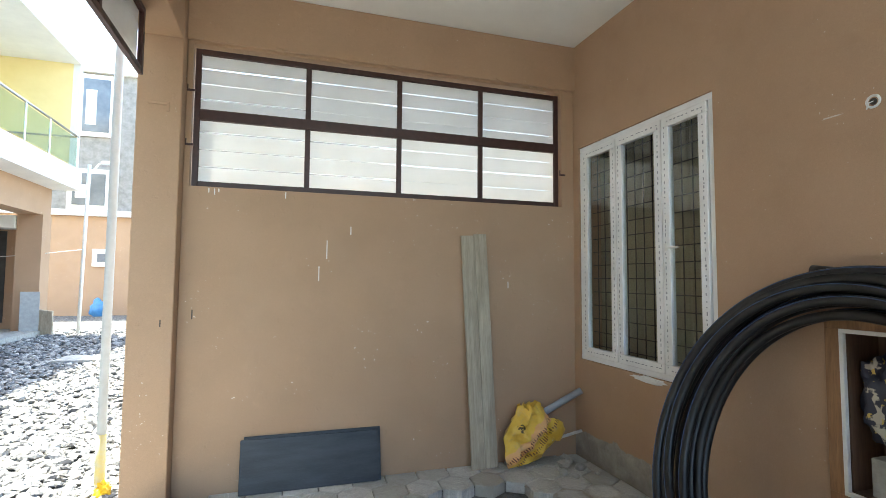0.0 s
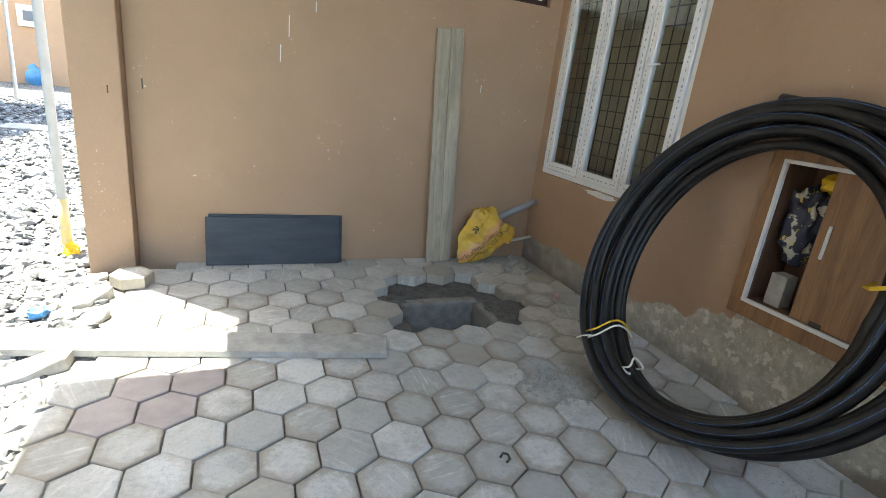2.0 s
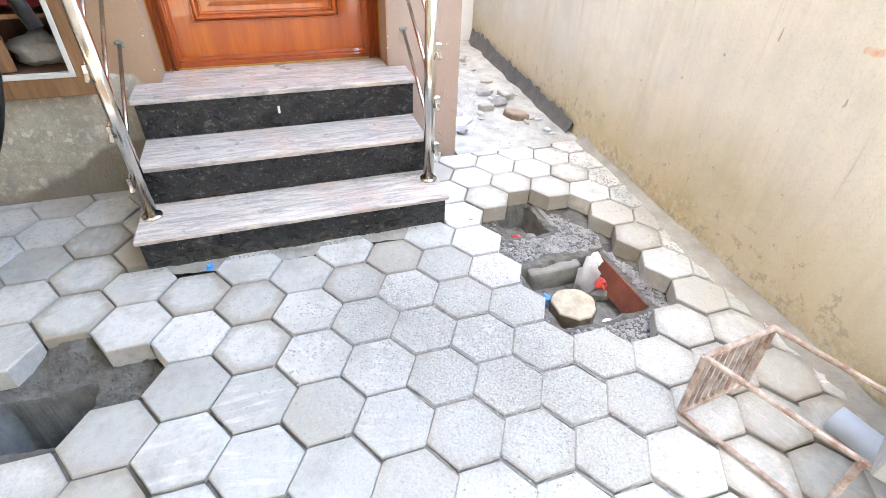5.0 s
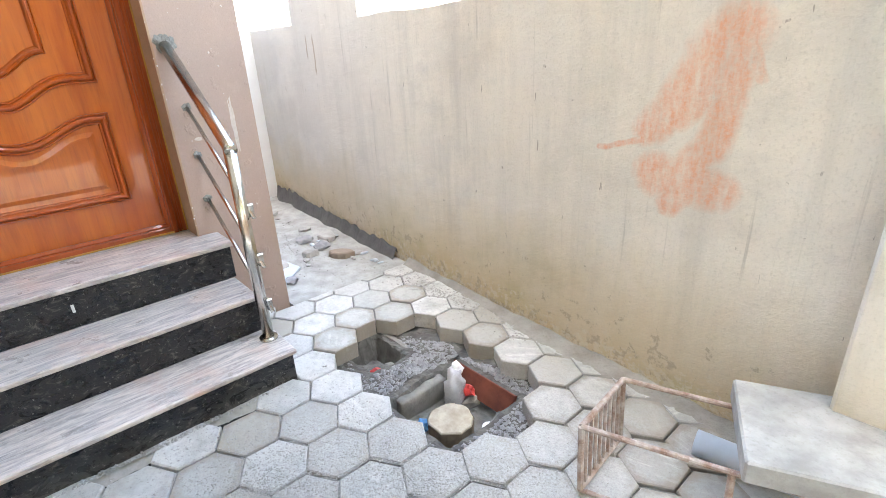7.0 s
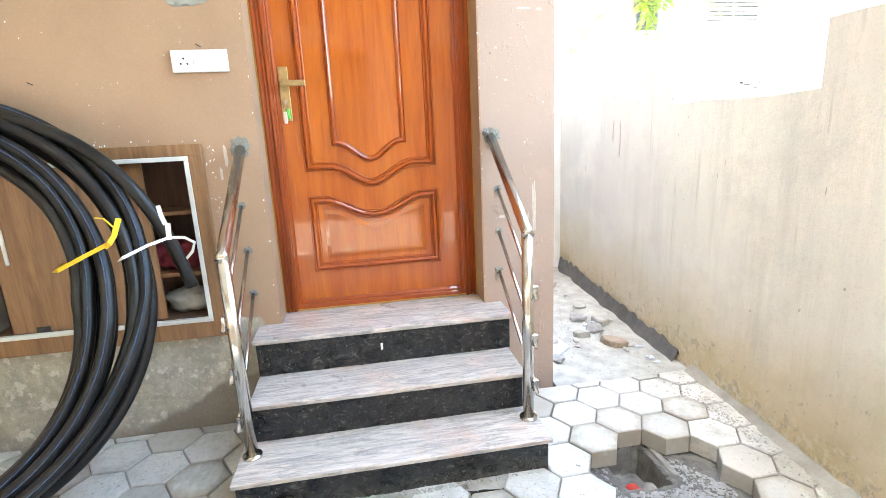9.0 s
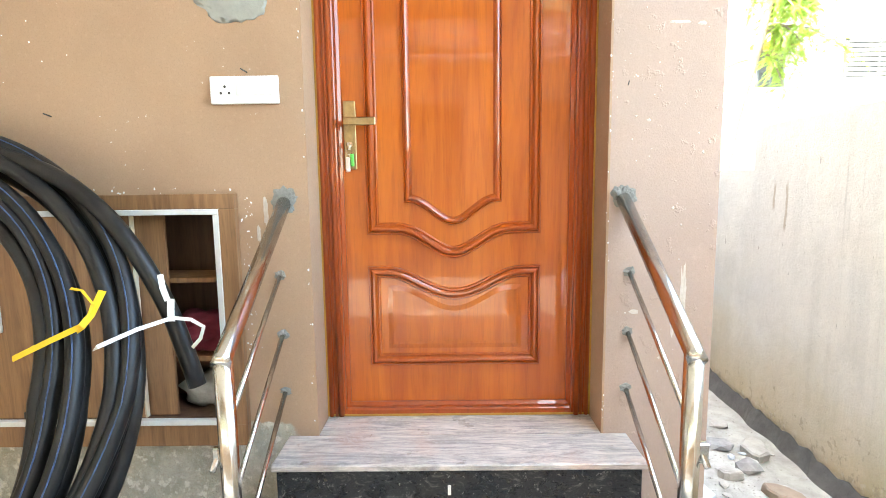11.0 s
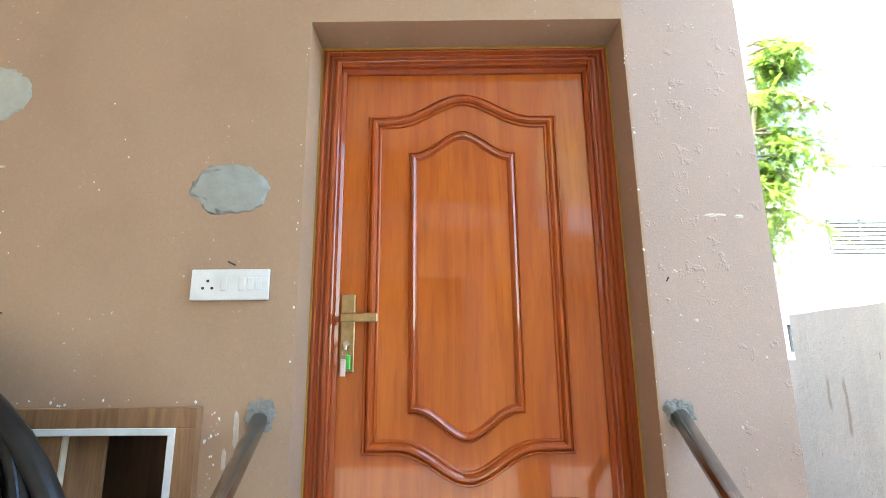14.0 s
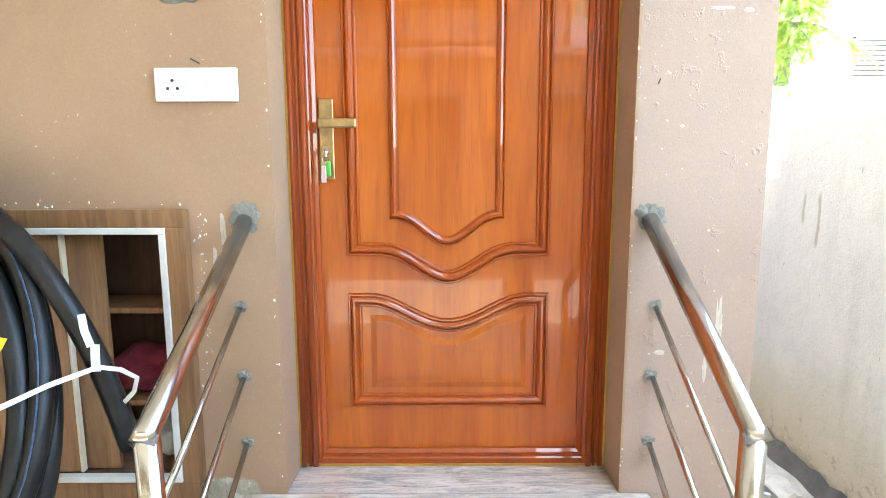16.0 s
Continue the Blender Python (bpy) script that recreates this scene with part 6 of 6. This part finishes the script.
tagged(link("litter_scrap", crumple(-3.75, 3.81, 0.02, 0.05, 0.05, 0.035, 9, 2, 0.7), M["bluebit"]), "blue wrapper among the rubble", "litter", "litter")


def strip_of_dirt(name, line, width, lift, label, mat):
    """Loose dirt swept against an edge; line gives x, y and the outward y of a point at k."""
    bm = bmesh.new()
    rows = []
    for i in range(161):
        (x, y), (ox, oy) = line(i / 160)
        row = []
        for j in range(7):
            f = j / 6
            w = width * (0.75 + 0.7 * noise.noise(Vector((x * 2.5, y * 2.5, 3))))
            p = Vector((x + ox * w * f, y + oy * w * f, 0))
            p.z = lift * (1 - f) ** 1.3 * (1 + 0.9 * noise.noise(p * 8)) + 0.006 * noise.noise(p * 30) - 0.012 * f
            row.append(bm.verts.new(p))
        rows.append(row)
    for a, b in zip(rows, rows[1:]):
        for j in range(6):
            bm.faces.new((a[j], b[j], b[j + 1], a[j + 1]))
    return tagged(link(name, bm, mat, None, "", True), label, "dirt", "", "stuff")


strip_of_dirt("wall_dirt", lambda k: ((-2.38 + 2.30 * k, by(-2.38 + 2.30 * k) + 0.002), (0, 1)), 0.13, 0.026, "grey dirt and mortar crumbs along the foot of the boundary wall", M["verge"])
strip_of_dirt("step_dirt", lambda k: ((-0.702, -0.27 + 1.25 * k), (-1, 0)), 0.09, -0.006, "dirt and mortar crumbs along the bottom step", M["verge"])
strip_of_dirt("haunch", lambda k: ((-3.18, 1.9 + 2.55 * k), (-1, 0)), 0.55, -0.022, "sandy cement haunch along the edge of the paving", M["verge"])


def house_across():
    """Cream and brown house across the yard, with a balcony."""
    h = empty("house_across", -9.5, 14, -0.05, "cream and yellow house with a glass railed balcony across the yard", "house")
    # Below y = 5 the house is unseen, added to darken the door's reflections.
    part("wall", box(-16, -12.0, -0.05, -11.2, 17.8, 10.2), M["yellow_wall"], h, "yellow painted wall")
    part("lower_wall", box(-11.2, -12.0, -0.05, -11.0, 17.4, 4.0), M["plaster"], h, "brown ground floor wall")
    part("porch_beam", box(-9.7, -12.0, 3.35, -9.15, 17.8, 4.15), M["plaster"], h, "brown porch beam")
    for y in (-6.0, 0.0, 6.0, 12.0, 17.8):
        part("porch_pillar", box(-9.72, y - 0.55, -0.05, -9.12, y, 3.35), M["plaster"], h, "brown porch pillar")
    part("balcony_slab", box(-11.2, -12.0, 4.15, -8.45, 17.85, 4.75), M["white_wall"], h, "white balcony slab")
    part("end_wall", box(-11.2, 17.86, 4.75, -8.80, 18.05, 8.0), M["yellow_wall"], h, "yellow end wall of the balcony")
    part("white_edge", box(-8.80, 17.85, 4.75, -8.62, 18.06, 8.0), M["white_wall"], h, "white edge of the end wall")
    part("porch_back", box(-16.0, 17.9, -0.05, -9.75, 18.1, 3.4), M["plaster"], h, "brown back wall of the porch")
    # Panel on the back wall, dark to paint an opening's shaded inside.
    part("porch_opening", box(-11.6, 17.87, 0.3, -10.2, 17.9, 2.9), M["painted_shade"], h, "flat dark panel for the shade in the porch opening")
    part("low_beam", box(-16.0, 17.2, 2.95, -9.75, 17.85, 3.3), M["white_wall"], h, "white lintel in the porch")
    part("roof_slab", box(-16, -12.0, 8.0, -8.6, 17.9, 8.35), M["white_wall"], h, "white roof slab over the balcony")
    part("upper_storey", box(-16, -12.0, 8.36, -9.4, 17.6, 10.7), M["white_wall"], h)
    # Doorway's shaded inside is a dark panel on the wall.
    d = part("balcony_door", box(-11.19, 13.6, 4.8, -11.12, 15.6, 7.0), M["painted_shade"], h, "flat dark panel for the shade in the balcony doorway")
    part("door_frame", box(-11.12, 13.5, 4.8, -11.08, 13.6, 7.1), M["white"], d)
    part("door_frame", box(-11.12, 15.6, 4.8, -11.08, 15.7, 7.1), M["white"], d)
    rail = part("balcony_rail", tube([(-8.55, -12.0, 5.75), (-8.55, 17.75, 5.75), (-11.1, 17.75, 5.75)], 0.03, 8), M["steel"], h, "steel balcony rail")
    for y in (-9, -6, -3, 0, 3, 6, 9, 10.5, 12, 13.3, 14.6, 15.9, 17.7):
        part("rail_post", tube([(-8.55, y, 4.75), (-8.55, y, 5.75)], 0.025, 8), M["steel"], rail)
    g = part("glass_panel", box(-8.555, -11.9, 4.85, -8.545, 17.7, 5.68), M["green_glass"], h, "greenish glass balcony panel")
    g.visible_shadow = False
    part("plinth_step", box(-12, 5.0, -0.05, -9.0, 17.9, 0.12), M["concrete"], h, "cement plinth")
    return h


M["green_glass"] = glass_mat("balcony_glass", (0.75, 0.9, 0.8))
house_across()


M["far_pane"] = simple("far_pane", (0.10, 0.12, 0.15), (0.20, 0.23, 0.27), 1.2, 0.08, 0.0)


def house_far():
    h = empty("brown_house", -9, 26, -0.05, "brown and stone clad house with white framed windows", "house")
    part("lower_wall", box(-18, 25.7, -0.05, 2, 34, 4.25), M["plaster"], h, "brown ground floor wall")
    part("upper_wall", box(-18, 25.72, 4.5, 2, 34, 10.6), M["cladding"], h, "grey stone clad wall")
    part("band", box(-18, 25.5, 4.25, 2, 34, 4.5), M["white_wall"], h, "white string course")
    part("parapet", box(-18, 25.5, 10.6, 2, 34, 10.9), M["white_wall"], h, "white parapet")
    for (x0, x1, z0, z1) in ((-11.58, -9.96, 4.52, 6.30), (-11.35, -9.93, 7.75, 10.5), (-10.53, -9.76, 2.07, 2.83)):
        w = part("window", box(x0, 25.60, z0, x1, 25.71, z1), M["white"], h, "white framed window")
        pane = part("pane", box(x0 + 0.2, 25.57, z0 + 0.2, x1 - 0.2, 25.605, z1 - 0.2), M["far_pane"], w, "bluish window pane")
        # Pale strip set on the glass paints its bright reflection.
        if z0 > 3:
            part("curtain", box(x0 + 0.32, 25.555, z0 + 0.5, x0 + 0.72, 25.57, z1 - 0.7), M["white"], pane, "pale strip in place of the pane's reflection")
    return h


house_far()


def street_lamp():
    s = empty("street_lamp", -8.25, 17.6, -0.05, "thin white pole with a small lamp arm in the yard", "lamp post")
    part("pole", tube([(-8.22, 17.5, -0.05), (-8.15, 17.5, 4.9)], 0.05, 8), M["white"], s, "", True)
    part("arm", tube([(-8.15, 17.5, 4.6), (-7.9, 17.5, 4.95), (-7.75, 17.5, 4.98)], 0.03, 8), M["white"], s)
    part("lamp_head", box(-7.85, 17.45, 4.93, -7.6, 17.55, 5.02, 0.01), M["white"], s)
    return s


street_lamp()
tagged(link("rope", tube([(-8.185 - 3.0 * k / 12, 17.5, 2.41 - 0.33 * k / 12 - 0.04 * math.sin(math.pi * k / 12)) for k in range(13)], 0.011, 6), M["white"], None, "", True), "thin white rope tied from the lamp post to the house", "rope")
tagged(link("grey_board", box(-0.21, -0.03, 0, 0.21, 0.03, 1.25, 0.005, None, pose(-9.25, 17.1, -0.045, 8, 0, 20)), M["pvc"]), "grey board leaning on the porch pillar", "board")
tagged(link("brown_board", box(-0.25, -0.03, 0, 0.25, 0.03, 0.75, 0.005, None, pose(-8.95, 17.2, -0.045, 10, 6, -15)), M["plank"]), "brown board leaning on the porch pillar", "board")
tagged(link("blue_sack", crumple(-10.1, 25.2, 0.25, 0.28, 0.2, 0.42, 3, 3, 0.4), M["bluebit"], None, "", True), "blue plastic sack by the far house", "sack")
tagged(link("drain_slab", box(-6.75, 11.8, -0.04, -5.75, 12.5, 0.03, 0.01), M["concrete"]), "flat cement slab lying in the gravel", "slab")


# ---- paving ----
PITCH = 0.238


def laid(u, v):
    """Place of the paving's lattice point: the rows open out slightly towards the far wall."""
    return Vector((-1.72612 + 0.23524 * u - 0.00447 * v + 0.00036 * u * u + 0.00239 * u * v + 0.0007 * v * v,
                   1.43293 - 0.00086 * u + 0.24342 * v + 0.00015 * u * u + 0.00008 * u * v + 0.00153 * v * v))


HOLES = [
    [(-1.76, 3.80), (-1.62, 4.24), (-0.86, 4.19), (-0.62, 3.55), (-0.80, 3.27), (-1.30, 3.24), (-1.72, 3.33), (-1.60, 3.60)],
    [(-1.32, 1.58), (-1.04, 1.29), (-1.10, 0.93), (-1.25, 0.89), (-1.59, 1.33), (-1.60, 1.52)],
    [(-0.58, -0.62), (-0.62, -0.90), (-0.92, -0.99), (-1.15, -0.99), (-1.46, -1.08), (-1.67, -0.83), (-1.67, -0.62), (-1.48, -0.42), (-1.24, -0.42), (-0.99, -0.42), (-0.66, -0.46)],
]
BLOCKS = [(-0.70, 0.3, -0.283, 0.993)]


def paving():
    pav = empty("pavement", -1.7, 1.7, 0, "light grey hexagonal concrete paving, part lifted", "paving", "", "structure")
    r = (1 - 0.036) / math.sqrt(3)
    corners = [Vector((r * math.cos(math.pi / 6 + k * math.pi / 3), r * math.sin(math.pi / 6 + k * math.pi / 3))) for k in range(6)]
    rng = random.Random(4)
    whole = []
    for i in range(4):
        me = bpy.data.meshes.new("paver")
        bm = prism([tuple(c * PITCH) for c in corners], -0.085, 0.0, 0.0045)
        bm.normal_update()
        bm.to_mesh(me)
        bm.free()
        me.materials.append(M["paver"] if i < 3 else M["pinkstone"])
        whole.append(me)
    cells = []
    for i in range(-22, 22):
        for j in range(-14, 18):
            uv = Vector((i + 0.5 * j, j * math.sqrt(3) / 2))
            c = laid(*uv)
            if not (-3.52 < c.x < 0.1 and -1.7 < c.y < 4.78):
                continue
            if c.y > 2.85 and c.x < -3.36 or c.y < by(c.x) - 0.1:
                continue
            if any(inside(c, h) for h in HOLES):
                continue
            cells.append((c, uv))
    count = 0
    rest = bmesh.new()
    for c, uv in cells:
        poly = [tuple(laid(*(uv + k))) for k in corners]
        cut = poly
        cut = clip(cut, 1, 0, -0.004)
        cut = clip(cut, 0, 1, 4.692)
        cut = clip(cut, -0.07, -1, 1.412)
        if c.x < -3.2 and c.y > 4.3:
            cut = clip(cut, 0, 1, 4.55)
        for x0, x1, y0, y1 in BLOCKS:
            if x0 - 0.14 < c.x and y0 - 0.14 < c.y < y1 + 0.14:
                if c.x < x0:
                    cut = clip(cut, 1, 0, x0 - 0.004)
                elif c.y > y1:
                    cut = clip(cut, 0, -1, -y1 - 0.004)
                elif c.y < y0:
                    cut = clip(cut, 0, 1, y0 - 0.004)
                else:
                    cut = []
        if c.x > -0.19 and c.y < -0.5:
            cut = clip(cut, 1, 0, -0.066)
        if len(cut) < 3:
            continue
        area = abs(sum(a[0] * b[1] - b[0] * a[1] for a, b in zip(cut, cut[1:] + cut[:1]))) / 2
        if area < 0.004:
            continue
        dz, tx, ty = rng.uniform(-0.003, 0.003), rng.uniform(-0.6, 0.6), rng.uniform(-0.6, 0.6)
        if cut == poly and count < 300 and c.y < 3.9:
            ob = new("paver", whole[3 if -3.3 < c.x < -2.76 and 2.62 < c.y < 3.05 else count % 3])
            ob.parent = pav
            ob.matrix_parent_inverse = pav.matrix_basis.inverted()
            du, dv = laid(uv.x + 0.5, uv.y) - laid(uv.x - 0.5, uv.y), laid(uv.x, uv.y + 0.5) - laid(uv.x, uv.y - 0.5)
            ob.matrix_basis = pose(c.x, c.y, dz, tx, ty, math.degrees(math.atan2(du.y, du.x))) @ Matrix.Diagonal((du.length / PITCH, dv.length / PITCH, 1, 1))
            count += 1
        else:
            prism(cut, -0.085, dz, 0.005, rest)
    full = [k * (1 / (1 - 0.036)) * 1.004 for k in corners]
    sand = bmesh.new()
    taken = {(round(uv.x * 2), round(uv.y * 4)) for _, uv in cells}
    for c, uv in cells:
        if c.x > -0.1 or c.y < by(c.x) + 0.02 or c.y > 4.66 or any(x0 < c.x + 0.12 and y0 - 0.12 < c.y < y1 + 0.12 for x0, x1, y0, y1 in BLOCKS):
            continue
        for k in range(6):
            way = (corners[k] + corners[(k + 1) % 6]).normalized()
            if (round((uv.x + way.x) * 2), round((uv.y + way.y) * 4)) not in taken:
                continue
            a, b = uv + corners[k], uv + corners[(k + 1) % 6]
            a2, b2 = uv + full[k], uv + full[(k + 1) % 6]
            ring = []
            for f in range(5):
                p, q = laid(*a.lerp(b, f / 4)), laid(*a2.lerp(b2, f / 4))
                w = noise.noise(Vector((q.x * 6, q.y * 6, 1))) + 0.5 * noise.noise(Vector((q.x * 21, q.y * 21, 4)))
                dusty = math.exp(-((q.x + 1.50) ** 2 + (q.y + 0.30) ** 2) / 0.45)
                h = min(-0.0015, -0.020 + 0.012 * w + 0.020 * dusty)
                ring.append((sand.verts.new((p.x, p.y, h)), sand.verts.new((q.x, q.y, h - 0.001))))
            for (p0, q0), (p1, q1) in zip(ring, ring[1:]):
                sand.faces.new((p0, q0, q1, p1))
    ob = part("joint_sand", sand, M["joint"], pav, "sand and dust packed in the joints")
    ob["kind"] = "stuff"
    ob = part("edge_pavers", rest, M["paver"], pav, "pavers at the edges, cut to fit")
    ob["kind"] = "stuff"


paving()


def loose_paver(x, y, z, rx, ry, rz, label, mat):
    r = (PITCH - 0.006) / math.sqrt(3)
    ob = link("loose_paver", prism([(r * math.cos(k * math.pi / 3), r * math.sin(k * math.pi / 3)) for k in range(6)], 0.0, 0.08, 0.006), mat)
    ob.matrix_basis = pose(x, y, z, rx, ry, rz)
    return tagged(ob, label, "paver", "loose pavers")


loose_paver(-3.35, 4.27, 0.004, 0, 0, 12, "loose hexagonal paver lying by the pillar", M["paver"])


def grit(cx, cy, rx, ry, count, seed, size, label, z=0.0, mat="grit", flat=0.6):
    """A scatter of crumbs lying on the paving or its bed, none over the open pits."""
    rng = np.random.default_rng(seed)
    verts, faces = [], []
    base = np.array([(1, 0, 0), (0, 1, 0), (-1, 0, 0), (0, -1, 0), (0.2, 0.1, 0.9), (0, 0, -0.6)])
    tri = np.array([(0, 1, 4), (1, 2, 4), (2, 3, 4), (3, 0, 4), (1, 0, 5), (2, 1, 5), (3, 2, 5), (0, 3, 5)])
    n = 0
    for i in range(count):
        a, d = rng.random() * 6.28, abs(rng.normal(0, 0.7)) ** 0.7
        s = size * (0.4 + rng.random() ** 3 * 1.6)
        x, y = cx + rx * d * math.cos(a), cy + ry * d * math.sin(a)
        if any(p[0] - 0.02 < x < p[1] + 0.02 and p[2] - 0.02 < y < p[3] + 0.02 for p in PITS) or x > -0.01 and y > -0.6 or y < by(x) + 0.01:
            continue
        if z < -0.08 and not any(inside(Vector((x, y)), h) for h in HOLES):
            continue
        if z > -0.01 and any(inside(Vector((x, y)), h) for h in HOLES):
            continue
        c, sn = math.cos(a * 3), math.sin(a * 3)
        q = base * rng.uniform(0.6, 1.2, (6, 3)) * np.array((1, 1, flat)) * s @ np.array(((c, sn, 0), (-sn, c, 0), (0, 0, 1)))
        faces.append(tri + 6 * n)
        verts.append(q + np.array((x, y, (soil_at(x, y)[0] if z < -0.08 else z) + s * 0.3)))
        n += 1
    me = bpy.data.meshes.new("grit")
    me.from_pydata(np.concatenate(verts).tolist(), [], np.concatenate(faces).tolist())
    me.materials.append(M[mat])
    return tagged(new("grit", me), label, "grit", "", "stuff")


grit(-0.92, 2.60, 0.26, 0.22, 1500, 1, 0.004, "crumbs of cement and soil on the paving")
grit(-1.20, 0.10, 0.42, 0.50, 13000, 2, 0.0027, "fine cement grit strewn on the paving", 0.002)
grit(-1.60, -0.3, 0.5, 0.4, 10000, 3, 0.0027, "fine cement grit strewn on the paving", 0.002)
grit(-1.15, -0.75, 0.50, 0.30, 9000, 4, 0.0075, "gravel crumbs in the dug hole", -0.105, "stone")
grit(0.9, -1.0, 0.9, 0.35, 1800, 14, 0.005, "dust and crumbs on the passage floor", -0.012)
grit(-0.55, -1.25, 0.8, 0.10, 1500, 15, 0.0045, "crumbs along the foot of the boundary wall")
grit(-0.30, 2.0, 0.22, 0.9, 1200, 16, 0.003, "crumbs along the foot of the house wall")
grit(-1.25, 1.22, 0.25, 0.3, 3000, 6, 0.006, "soil crumbs in the dug hole", -0.105, "soil", 0.9)
grit(-1.2, 3.7, 0.45, 0.4, 3500, 7, 0.008, "soil crumbs in the dug hole", -0.105, "soil", 0.9)
grit(-3.3, 2.7, 0.3, 0.3, 500, 9, 0.007, "crumbs of stone at the edge of the paving", -0.03)
grit(-0.96, 2.55, 0.20, 0.16, 700, 21, 0.0105, "small heap of cement crumbs beside the pipe coil", 0.0, "grit", 0.9)
grit(-0.730, 0.35, 0.012, 0.50, 600, 22, 0.005, "crumbs of mortar along the bottom step", 0.0, "grit", 0.8)
grit(-1.20, -0.98, 0.35, 0.10, 1500, 23, 0.0080, "gravel thrown up beside the trench", -0.105, "stone", 0.8)
